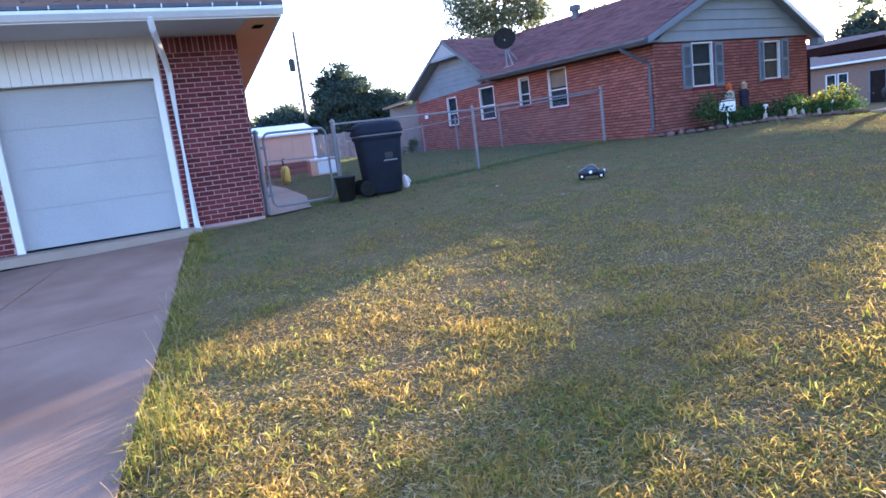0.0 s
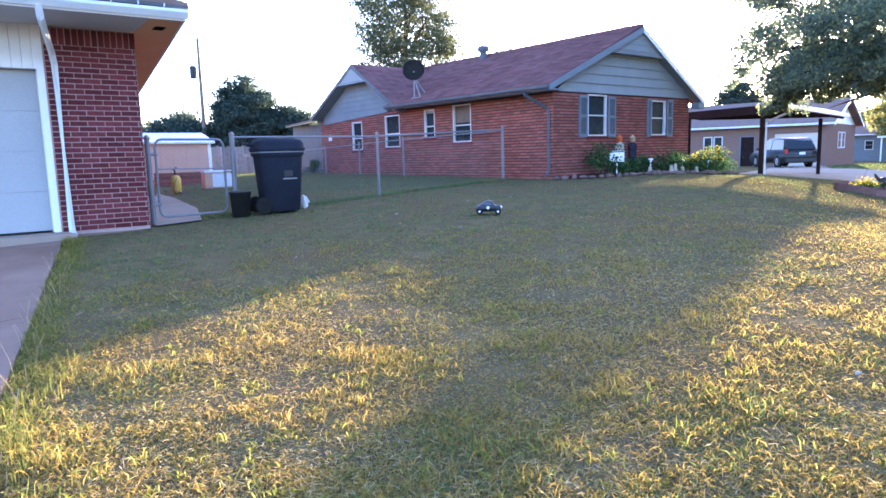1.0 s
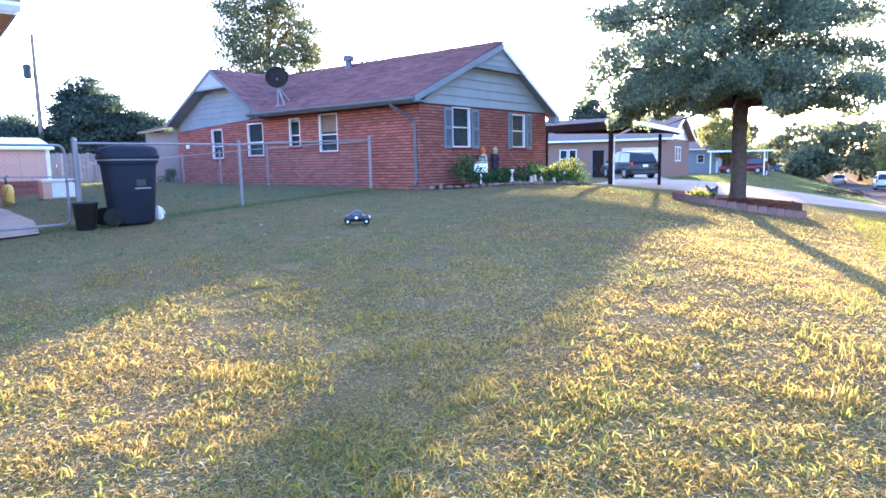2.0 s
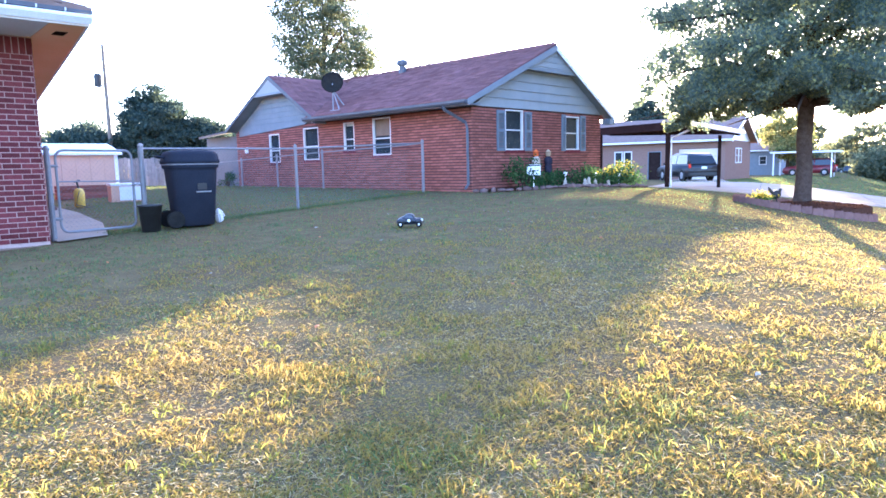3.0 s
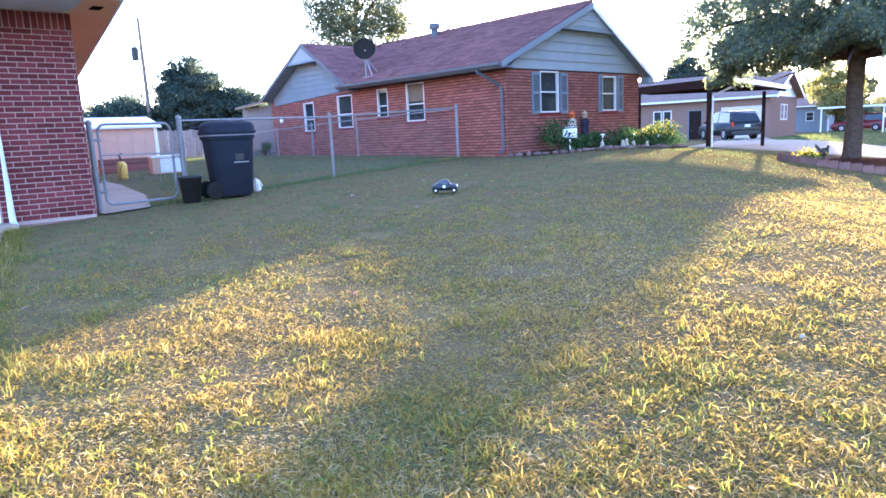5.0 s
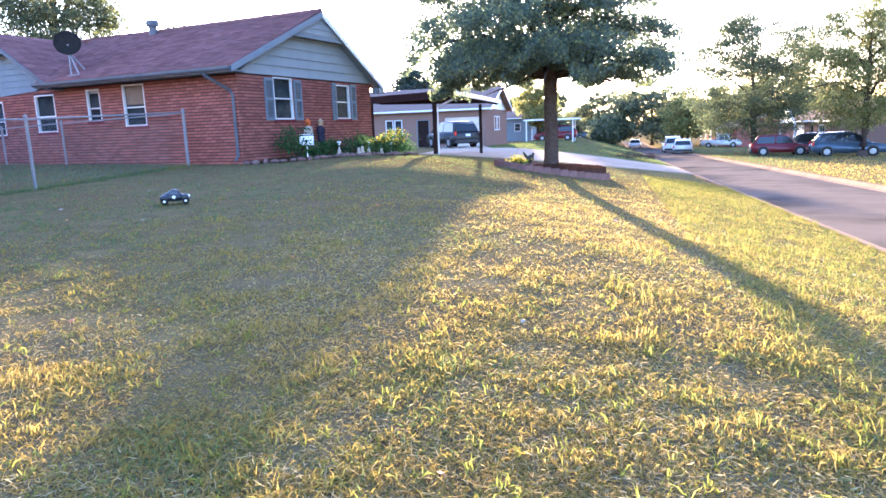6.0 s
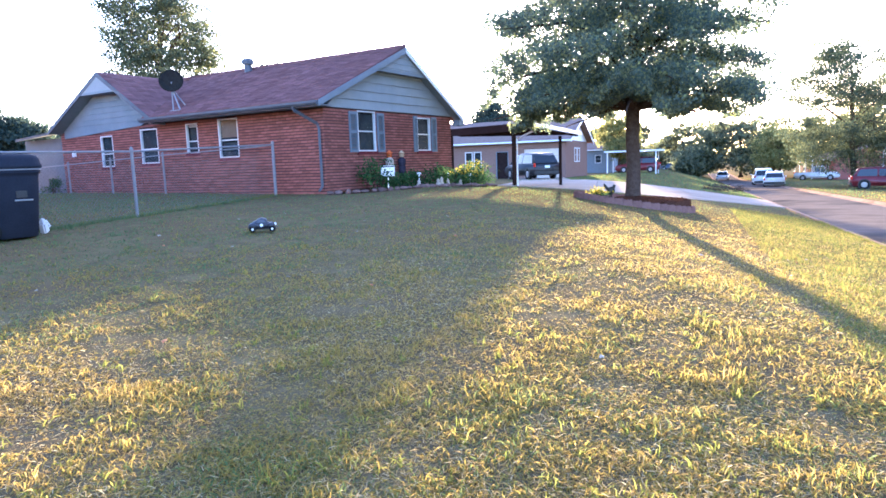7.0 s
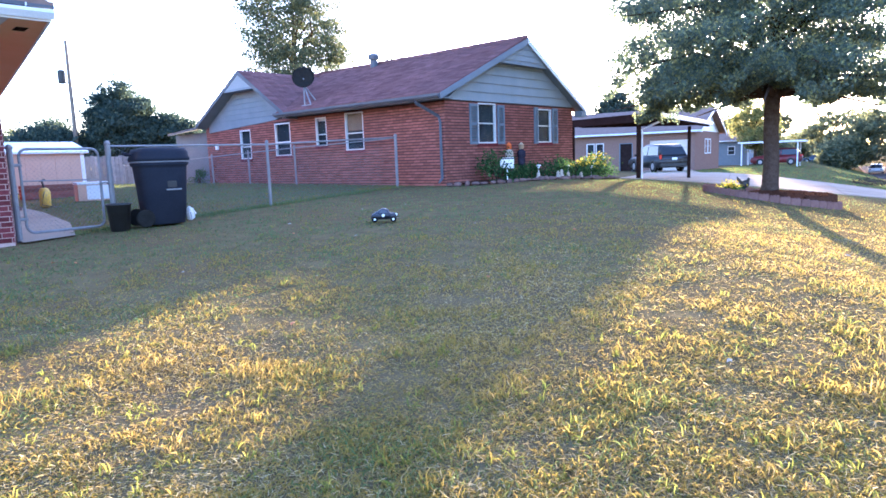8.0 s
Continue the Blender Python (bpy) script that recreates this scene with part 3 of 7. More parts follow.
def roof_slope(name, ridge_a, ridge_b, eave_a, eave_b, mat, parent, rows=24, step=0.012, thick=0.05, tabs=0.3, label="", seed=3):
    """A slope of overlapping shingle courses between a ridge and an eave line; each tab is uneven."""
    ra, rb, ea, eb = [Vector(p) for p in (ridge_a, ridge_b, eave_a, eave_b)]
    nrm = (rb - ra).cross(ea - ra).normalized()
    if nrm.z < 0:
        nrm.negate()
    rnd = random.Random(seed)
    bm = bmesh.new()
    for r in range(rows):
        k0, k1 = r / rows, min(1.0, (r + 1.15) / rows)
        la, lb, ha, hb = ra.lerp(ea, k1), rb.lerp(eb, k1), ra.lerp(ea, k0), rb.lerp(eb, k0)
        n = max(2, int((lb - la).length / tabs))
        for i in range(n):
            s, e = i / n, (i + 1) / n - 0.006
            up = step * (1 + rnd.uniform(-0.3, 0.3))
            p = [ha.lerp(hb, s) + nrm * 0.002, ha.lerp(hb, e) + nrm * 0.002, la.lerp(lb, e) + nrm * up, la.lerp(lb, s) + nrm * up]
            q = [p[3] - nrm * up * 0.98, p[2] - nrm * up * 0.98]
            v = [bm.verts.new(x) for x in p + q]
            bm.faces.new(v[:4])
            bm.faces.new((v[3], v[2], v[5], v[4]))
    vs = [bm.verts.new(x) for x in (ra, rb, eb, ea)]
    ws = [bm.verts.new(x - nrm * thick) for x in (ra, rb, eb, ea)]
    bm.faces.new(vs)
    bm.faces.new(list(reversed(ws)))
    for k in range(4):
        bm.faces.new((vs[k], ws[k], ws[(k + 1) % 4], vs[(k + 1) % 4]))
    return part(name, bm, mat, parent, label)


def window(parent, axis, plane, out, u0, u1, z0, z1, rail=0.5, curtain=None, brick_sill=True, frame_w=0.021):
    """A sash window in an opening: outer frame, meeting rail, two panes, sill, and what hangs behind it: a dark sheet
    for the unlit room, and any blind.
    """
    root = new("window")
    root.parent = parent
    root["label"] = "white-framed sash window with dark panes"

    def bx(bm, a, b, c, d, near, far):
        lo, hi = sorted((plane + out * near, plane + out * far))
        if axis == "x":
            box(bm, a, b, lo, hi, c, d, 0.004)
        else:
            box(bm, lo, hi, a, b, c, d, 0.004)

    bm = bmesh.new()
    bx(bm, u0 - 0.01, u0 + frame_w, z0, z1, -0.06, 0.012)
    bx(bm, u1 - frame_w, u1 + 0.01, z0, z1, -0.06, 0.012)
    bx(bm, u0 - 0.01, u1 + 0.01, z1 - frame_w, z1 + 0.01, -0.06, 0.014)
    bx(bm, u0 - 0.01, u1 + 0.01, z0 - 0.01, z0 + frame_w, -0.06, 0.018)
    part("frame", bm, M_SOFFIT_WHITE, root)
    zm = z0 + (z1 - z0) * rail
    bm = bmesh.new()
    bx(bm, u0 + frame_w, u1 - frame_w, zm - 0.014, zm + 0.014, -0.05, -0.015)
    part("meeting_rail", bm, M_SOFFIT_WHITE, root)
    for lo, hi, back in ((z0 + frame_w, zm - 0.014, 0.03), (zm + 0.014, z1 - frame_w, 0.045)):
        bm = bmesh.new()
        bx(bm, u0 + frame_w, u1 - frame_w, lo, hi, -back - 0.006, -back)
        g = part("pane", bm, M_GLASS, root)
        g.visible_shadow = False
    # dark sheet added in place of the unlit room behind the glass
    bm = bmesh.new()
    bx(bm, u0 - 0.04, u1 + 0.04, z0 - 0.04, z1 + 0.04, -0.085, -0.080)
    part("room_sheet", bm, M_DARK_ROOM, root, "dark sheet standing in for the unlit room")
    if curtain:
        bm = bmesh.new()
        bx(bm, u0 + 0.02, u1 - 0.02, z0 + (z1 - z0) * curtain[1], z1 - 0.02, -0.074, -0.068)
        part("blind", bm, curtain[0], root)
    if brick_sill:
        bm = bmesh.new()
        bx(bm, u0 - 0.05, u1 + 0.05, z0 - 0.085, z0 - 0.012, -0.05, 0.035)
        part("sill", bm, M_BRICK_DARK, root)
    return root


# ---- garage ----
garage = placed(thing("garage", (0, 0, 0), "dark red brick garage with white door and shingle roof", "garage"), *GARAGE_AT)
GX0 = -8.34
g_open = [(-0.78, 1.38, 0.42, 2.88)]
wall_mesh("wall", "y", GX0 + 0.005, -0.2, -7.0, 2.515, 0.2, 2.87, g_open, M_MORTAR, garage, "pale mortar behind the bricks")
wall_mesh("wall", "x", 2.515 + 0.005, -0.2, -17.0, GX0 - 0.22, 0.2, 2.87, [], M_MORTAR, garage)
wall_mesh("wall", "x", -7.0, 0.2, -17.0, GX0 - 0.22, 0.2, 2.87, [], M_MORTAR, garage)
wall_mesh("wall", "y", -17.0, 0.2, -6.8, 2.3, 0.2, 2.87, [], M_MORTAR, garage)
boxed("ceiling_board", (-16.8, GX0 - 0.2, -6.9, 2.3, 2.8, 2.84), M_WHITE, garage)
# unseen rear wing, added to keep bright sky out of the window reflections
wall_mesh("wall", "x", 2.5, -0.2, -29.0, -17.0, 0.3, 2.87, [], M_BRICK_DARK, garage, "unseen rear wing wall, added to block sky reflections")
wall_mesh("wall", "y", -29.0, 0.2, -6.8, 2.3, 0.3, 2.87, [], M_BRICK_DARK, garage)
roof_slope("roof", (-17.6, -2.2, 4.4), (-29.4, -2.2, 4.4), (-17.6, 2.95, 2.95), (-29.4, 2.95, 2.95), M_ROOF_GREY, garage, 10, 0.014, 0.05, 0.6)
roof_slope("roof", (-17.6, -2.2, 4.4), (-29.4, -2.2, 4.4), (-17.6, -7.4, 2.95), (-29.4, -7.4, 2.95), M_ROOF_GREY, garage, 10, 0.014, 0.05, 0.6)
# garage door: sections with grooves, white jambs
gdoor = new("door")
gdoor.parent = garage
gdoor["label"] = "white sectional garage door"
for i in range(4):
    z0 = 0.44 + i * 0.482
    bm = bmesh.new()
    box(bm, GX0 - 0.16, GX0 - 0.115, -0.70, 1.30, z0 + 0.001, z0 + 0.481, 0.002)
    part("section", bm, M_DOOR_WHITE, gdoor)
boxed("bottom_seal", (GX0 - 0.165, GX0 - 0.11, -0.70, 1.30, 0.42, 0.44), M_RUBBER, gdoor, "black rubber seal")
for y0, y1 in ((-0.78, -0.69), (1.29, 1.38)):
    boxed("jamb", (GX0 - 0.18, GX0 + 0.012, y0, y1, 0.42, 2.37), M_WHITE, garage, "white painted jamb", 0.004)
# board panel above the door
panel = new("header_panel")
panel.parent = garage
panel["label"] = "white grooved board panel over the door"
for i in range(18):
    y0 = -0.78 + i * 0.12
    boxed("board", (GX0 - 0.10, GX0 + 0.018 - 0.002 * (i % 2), y0 + 0.002, min(1.38, y0 + 0.118), 2.37, 2.88), M_WHITE, panel)
# soldier course
for i in range(14):
    y = 1.40 + 0.02 + i * 0.0795 + 0.034
    ob = new("brick", brick_mesh("y", 0.066, 0.19, 0.03, M_BRICK_DARK, i % 4))
    ob.location, ob.parent = (GX0 - 0.004, y, 2.76), garage
# eaves: soffit, fascia, gutter, roof
EX, EY, EZ = -7.30, 2.90, 2.87   # front edge, side edge, underside
boxed("soffit", (GX0 + 0.0, EX, -7.4, 2.515, EZ + 0.005, EZ + 0.03), M_SOFFIT_WHITE, garage, "white painted front soffit")
FLARE = 0.151   # the side eave runs outwards to the back
BACK_Y = EY + FLARE * (17.4 + EX)
bm = bmesh.new()
prism(bm, [(EX, 2.515, EZ), (EX, EY, EZ), (-17.4, BACK_Y, EZ), (-17.4, 2.515, EZ)], (0, 0, 0.03))
part("soffit", bm, M_SOFFIT, garage, "tan side soffit with the orange sun glow in its colour")
bm = bmesh.new()
box(bm, -8.0, -7.78, 2.68, 2.82, EZ - 0.006, EZ, 0.002)
for i in range(5):
    box(bm, -7.98 + i * 0.04, -7.96 + i * 0.04, 2.69, 2.81, EZ - 0.010, EZ - 0.004)
part("soffit_vent", bm, M_BROWN, garage, "small brown soffit vent")
boxed("fascia", (EX, EX + 0.03, -7.4, EY + 0.03, EZ - 0.01, EZ + 0.12), M_WHITE, garage)
bm = bmesh.new()
prism(bm, [(EX, EY, EZ - 0.01), (EX, EY + 0.03, EZ - 0.01), (-17.4, BACK_Y + 0.03, EZ - 0.01), (-17.4, BACK_Y, EZ - 0.01)], (0, 0, 0.12))
part("fascia", bm, M_WHITE, garage)
bm = bmesh.new()
for y0, y1 in ((-7.4, EY + 0.05),):
    prof = [(0.03, 0.105), (0.033, 0.02), (0.06, 0.008), (0.085, 0.04), (0.11, 0.07), (0.11, 0.105), (0.10, 0.105), (0.098, 0.075), (0.078, 0.048), (0.056, 0.018), (0.043, 0.03), (0.04, 0.105)]
    prism(bm, [(EX + a, y0, EZ + b) for a, b in prof], (0, y1 - y0, 0))
part("gutter", bm, M_METAL_WHITE, garage, "white metal gutter")
roof_slope("roof", (-12.9, -7.5, 4.44), (-12.9, EY + 0.06 + FLARE * 5.6, 4.44), (EX + 0.07, -7.5, EZ + 0.19), (EX + 0.07, EY + 0.06, EZ + 0.19), M_ROOF_GREY, garage, 36, 0.014, 0.05, 0.32, "pale grey shingles with dark edge")
roof_slope("roof", (-12.9, -7.5, 4.44), (-12.9, EY + 0.06 + FLARE * 5.6, 4.44), (-18.0, -7.5, EZ + 0.17), (-18.0, BACK_Y + 0.06, EZ + 0.17), M_ROOF_GREY, garage, 10, 0.014, 0.05, 0.6)
for i in range(34):
    y0 = EY + 0.06 - (i + 1) * 0.305
    boxed("edge_shingle", (EX - 0.2, EX + 0.10, y0 + 0.012, y0 + 0.30, EZ + 0.118, EZ + 0.150 + 0.006 * (i % 3)), M_SLATE, garage)
    boxed("edge_flashing", (EX - 0.2, EX + 0.104, y0 - 0.004, y0 + 0.011, EZ + 0.118, EZ + 0.152), M_METAL_WHITE, garage)
bm = bmesh.new()
prism(bm, [(EX, 2.5, EZ + 0.03), (-12.9, 2.5, 4.36), (-17.4, 2.5, EZ + 0.03)], (0, -0.04, 0))
part("gable_board", bm, M_WHITE, garage)
# bent downspout in front of the brick
bm = bmesh.new()
tube(bm, [(EX + 0.06, 1.28, EZ + 0.03), (EX - 0.02, 1.30, EZ - 0.10), (GX0 + 0.16, 1.47, EZ - 0.32), (GX0 + 0.055, 1.50, EZ - 0.45), (GX0 + 0.055, 1.50, 0.50), (GX0 + 0.10, 1.50, 0.42), (GX0 + 0.28, 1.50, 0.40)], 0.04, 4)
part("downspout", bm, M_METAL_WHITE, garage, "white bent downspout")


# ---- red brick house ----
house = placed(thing("house", (0, 0, 0), "red brick ranch house with grey gables and red shingle roof", "house"), *HOUSE_AT)
HX, HY, HY2, HZ = -6.73, 9.90, 15.38, 2.20   # front face, side faces, top of brick
WIN_FRONT = [(11.09, 11.77, 1.23, 2.16), (13.63, 14.26, 1.24, 2.10)]
HBACK = -17.1
WIN_SIDE = [(-10.13, -9.45, 1.20, 2.13), (-11.35, -10.91, 1.36, 2.09), (-13.25, -12.53, 1.15, 2.05), (-15.10, -14.54, 1.11, 1.96)]
wall_mesh("wall", "y", HX - 0.006, -0.2, HY, HY2, -0.3, HZ, WIN_FRONT, M_MORTAR_RED, house, "red-tinted mortar behind the bricks")
wall_mesh("wall", "x", HY + 0.006, 0.2, HBACK, HX - 0.22, -0.1, HZ, WIN_SIDE, M_MORTAR_RED, house)
wall_mesh("wall", "x", HY2 - 0.0, -0.2, HBACK, HX - 0.22, -0.3, HZ, [], M_MORTAR_RED, house)
wall_mesh("wall", "y", HBACK, 0.2, HY + 0.22, HY2 - 0.2, -0.1, HZ, [], M_MORTAR_RED, house)
boxed("ceiling_board", (HBACK + 0.2, HX - 0.25, HY + 0.25, HY2 - 0.25, 2.24, 2.27), M_WHITE, house)
# unseen inner walls, added so that no sky shows through the windows
boxed("light_stop", (HBACK + 0.3, -8.0, HY + 1.5, HY + 1.6, -0.1, 2.24), M_CURTAIN, house, "plain inner wall added to stop light through the windows")
boxed("light_stop", (-8.1, -8.0, HY + 1.6, HY2 - 0.25, -0.1, 2.24), M_CURTAIN, house, "plain inner wall added to stop light through the windows")
for (u0, u1, z0, z1) in WIN_FRONT:
    window(house, "y", HX, 1, u0, u1, z0, z1, 0.5, None)
window(house, "x", HY, -1, *WIN_SIDE[0], 0.45, (M_CURTAIN, 0.52))
window(house, "x", HY, -1, *WIN_SIDE[1], 0.40, (M_CURTAIN_PALE, 0.88))
window(house, "x", HY, -1, *WIN_SIDE[2], 0.42, None)
window(house, "x", HY, -1, *WIN_SIDE[3], 0.42, None)


def shutter(y0, y1, z0, z1):
    root = new("shutter")
    root.parent = house
    root["label"] = "blue-grey louvred shutter"
    bm = bmesh.new()
    for a, b, c, d in ((y0, y0 + 0.04, z0, z1), (y1 - 0.04, y1, z0, z1), (y0 + 0.04, y1 - 0.04, z0, z0 + 0.06), (y0 + 0.04, y1 - 0.04, z1 - 0.06, z1), (y0 + 0.04, y1 - 0.04, (z0 + z1) / 2 - 0.03, (z0 + z1) / 2 + 0.03)):
        box(bm, HX + 0.014, HX + 0.045, a, b, c, d)
    part("frame", bm, M_BLUE_SHUTTER, root)
    for i in range(16):
        z = z0 + 0.08 + i * (z1 - z0 - 0.16) / 15
        bm = bmesh.new()
        vs = box(bm, -0.004, 0.004, y0 + 0.041, y1 - 0.041, -0.024, 0.024)
        bmesh.ops.transform(bm, verts=vs, matrix=pose(HX + 0.026, 0, z, 0, 32, 0))
        part("slat", bm, M_BLUE_SHUTTER, root)


for y0, y1 in ((10.75, 11.04), (11.82, 12.10), (13.42, 13.59), (14.30, 14.56)):
    shutter(y0, y1, 1.20, 2.14)

# front gable: lap siding boards, vent triangle, rakes
AP_Y, AP_Z, EV_Z = 12.83, 3.70, 2.25   # apex and eave heights at the wall
def gable_span(z):
    k = clamp(1 - (z - EV_Z) / (AP_Z - EV_Z), 0.0, 1.0)
    return AP_Y - (AP_Y - HY) * k + 0.03, AP_Y + (HY2 - AP_Y) * k - 0.03


for i in range(7):
    z0 = HZ + i * 0.215
    z1 = z0 + 0.235
    (ya, yb), (yc, yd) = gable_span(z0), gable_span(min(z1, AP_Z))
    if yb - ya < 0.2:
        continue
    bm = bmesh.new()
    vs = [bm.verts.new(p) for p in ((HX + 0.045, ya, z0), (HX + 0.045, yb, z0), (HX + 0.02, yd, z1), (HX + 0.02, yc, z1), (HX - 0.05, ya, z0), (HX - 0.05, yb, z0), (HX - 0.05, yd, z1), (HX - 0.05, yc, z1))]
    for q in ((0, 1, 2, 3), (7, 6, 5, 4), (0, 4, 5, 1), (3, 2, 6, 7), (0, 3, 7, 4), (1, 5, 6, 2)):
        bm.faces.new([vs[k] for k in q])
    part("siding_board", bm, M_GREY_SIDING, house)
bm = bmesh.new()
prism(bm, [(HX - 0.06, HY, HZ), (HX - 0.06, HY2, HZ), (HX - 0.06, AP_Y, AP_Z - 0.02)], (-0.12, 0, 0))
part("gable_wall", bm, M_GREY_SIDING, house)
FX = HX + 0.26   # front rake edge
NEAR_E, FAR_E = HY - 0.42, HY2 + 0.32
E_Z = EV_Z - 0.0
RZ = AP_Z + 0.12
BX = -19.0
roof_slope("roof", (FX, AP_Y, RZ), (-14.6, AP_Y, RZ), (FX, NEAR_E, E_Z + 0.06), (-12.56, NEAR_E, E_Z + 0.06), M_SHINGLE_RED, house, 30, 0.012, 0.06, 0.30, "faded red shingles")
roof_slope("roof", (FX, AP_Y, RZ), (BX, AP_Y, RZ), (FX, FAR_E, E_Z - 0.10), (BX, FAR_E, E_Z - 0.10), M_SHINGLE_RED, house, 20, 0.012, 0.06, 0.6)
bm = bmesh.new()
tube(bm, [(0, 0, 0.005), (-0.29, 0, 0.015)], 0.05, 5)
cap = part("ridge_cap", bm, M_SHINGLE_RED, house)
cap.location = (FX, AP_Y, RZ)
for i in range(1, 40):
    ob = new("ridge_cap", cap.data)
    ob.location, ob.parent = (FX - i * 0.3, AP_Y, RZ), house
for ya, za, sgn in ((NEAR_E, E_Z + 0.05, -1), (FAR_E, E_Z - 0.11, 1)):
    bm = bmesh.new()
    deep = 0.13 if sgn < 0 else 0.11
    prism(bm, [(FX, AP_Y, RZ - 0.03), (FX, ya, za), (FX, ya, za - deep), (FX, AP_Y, RZ - 0.05 - deep)], (0.028, 0, 0))
    part("rake_board", bm, M_METAL_WHITE if sgn > 0 else M_TRIM_GREY, house, "painted rake board")
    bm = bmesh.new()
    prism(bm, [(FX, AP_Y, RZ - 0.10), (FX, ya, za - 0.06), (FX, ya, za - 0.085), (FX, AP_Y, RZ - 0.125)], (-0.24 - 0.02, 0, 0))
    part("rake_soffit", bm, M_TRIM_GREY, house)
boxed("eave_return", (HX + 0.05, FX + 0.027, FAR_E - 0.30, FAR_E + 0.02, E_Z - 0.32, E_Z - 0.16), M_TRIM_GREY, house, "boxed grey eave end", 0.01)
# small vent triangle that stands proud under the apex
bm = bmesh.new()
prism(bm, [(FX - 0.04, AP_Y - 1.15, RZ - 0.62), (FX - 0.04, AP_Y + 1.15, RZ - 0.62), (FX - 0.04, AP_Y, RZ - 0.14)], (-0.30, 0, 0))
part("gable_hood", bm, M_GREY_SIDING, house, "projecting grey gable peak")
bm = bmesh.new()
prism(bm, [(FX - 0.035, AP_Y - 1.28, RZ - 0.70), (FX - 0.035, AP_Y + 1.28, RZ - 0.70), (FX - 0.035, AP_Y + 1.15, RZ - 0.62), (FX - 0.035, AP_Y - 1.15, RZ - 0.62)], (-0.31, 0, 0))
part("hood_shelf", bm, M_TRIM_GREY, house)
for i in range(3):
    boxed("siding_board", (FX - 0.036, FX - 0.028, AP_Y - 1.05 + 0.33 * i, AP_Y + 1.05 - 0.33 * i, RZ - 0.60 + 0.14 * i, RZ - 0.595 + 0.14 * i), M_TRIM_GREY, house)
# near eave: boxed soffit, fascia, gutter
boxed("soffit", (-12.56, FX, NEAR_E, HY + 0.0, E_Z - 0.06, E_Z - 0.035), M_TRIM_GREY, house, "grey painted soffit")
boxed("fascia", (-12.56, FX, NEAR_E - 0.025, NEAR_E, E_Z - 0.08, E_Z + 0.04), M_SLATE, house)
bm = bmesh.new()
prism(bm, [(FX, NEAR_E - 0.027 - a, E_Z - 0.05 + b) for a, b in ((0, 0.08), (0, 0), (0.05, 0), (0.08, 0.04), (0.08, 0.085), (0.07, 0.085), (0.068, 0.045), (0.046, 0.01), (0.01, 0.01), (0.01, 0.08))], (-6.09, 0, 0))
part("gutter", bm, M_SLATE, house, "dark slate gutter")
bm = bmesh.new()
tube(bm, [(-7.15, NEAR_E - 0.08, E_Z - 0.06), (-7.12, NEAR_E - 0.06, E_Z - 0.13), (-6.86, HY - 0.06, E_Z - 0.42), (-6.82, HY - 0.055, E_Z - 0.55), (-6.82, HY - 0.055, 0.45), (-6.78, HY - 0.2, 0.36)], 0.036, 4)
part("downspout", bm, M_SLATE, house, "dark slate downspout at the corner")

# rear cross gable and rear grey part
RG_C, RG_A = -14.36, 3.66
RG_L, RG_R = -17.0, -12.1
bm = bmesh.new()
prism(bm, [(RG_L + 0.15, HY - 0.04, HZ - 0.22), (RG_R - 1.05, HY - 0.04, HZ - 0.04), (RG_R - 0.6, HY - 0.04, 2.30), (RG_C, HY - 0.04, RG_A - 0.06), (RG_L + 0.15, HY - 0.04, 2.26)], (0, 0.12, 0))
part("gable_wall", bm, M_SHADE_GREY, house, "blue-grey gable panel")
for i in range(8):
    zz = HZ + 0.10 + 0.15 * i
    ka = clamp((RG_A - 0.12 - zz) / (RG_A - 2.24), 0.0, 1.0)
    boxed("siding_board", (RG_C - 2.4 * ka, RG_C + 1.8 * ka, HY - 0.056, HY - 0.041, zz, zz + 0.135), M_SHADE_GREY, house)
RE = NEAR_E + 0.02
for xe, mate in ((RG_R, RG_C), (RG_L, RG_C)):
    roof_slope("roof", (RG_C, RE, RG_A), (RG_C, AP_Y + 0.3, RG_A), (xe, RE, 2.24), (xe, AP_Y + 0.3, 2.24), M_SHINGLE_RED, house, 18, 0.012, 0.05, 0.3)
    bm = bmesh.new()
    prism(bm, [(RG_C, RE - 0.025, RG_A - 0.01), (xe, RE - 0.025, 2.23), (xe, RE - 0.025, 2.12), (RG_C, RE - 0.025, RG_A - 0.13)], (0, 0.025, 0))
    part("rake_board", bm, M_SLATE, house)
    bm = bmesh.new()
    prism(bm, [(RG_C, RE + 0.002, RG_A - 0.09), (xe, RE + 0.002, 2.15), (xe, RE + 0.002, 2.12), (RG_C, RE + 0.002, RG_A - 0.12)], (0, HY - RE - 0.03, 0))
    part("rake_soffit", bm, M_TRIM_GREY, house)
bm = bmesh.new()
prism(bm, [(RG_C - 0.75, RE - 0.01, RG_A - 0.52), (RG_C + 0.75, RE - 0.01, RG_A - 0.52), (RG_C, RE - 0.01, RG_A - 0.12)], (0, 0.3, 0))
part("gable_hood", bm, M_GREY_SIDING, house, "projecting grey gable peak")
bm = bmesh.new()
prism(bm, [(RG_C - 0.9, RE - 0.012, RG_A - 0.58), (RG_C + 0.9, RE - 0.012, RG_A - 0.58), (RG_C + 0.75, RE - 0.012, RG_A - 0.52), (RG_C - 0.75, RE - 0.012, RG_A - 0.52)], (0, 0.3, 0))
part("hood_shelf", bm, M_TRIM_GREY, house)
wall_mesh("wall", "x", HY + 0.25, 0.2, -19.7, HBACK - 0.02, 0.2, 2.05, [], M_SLATE, house, "dark grey sided rear part")
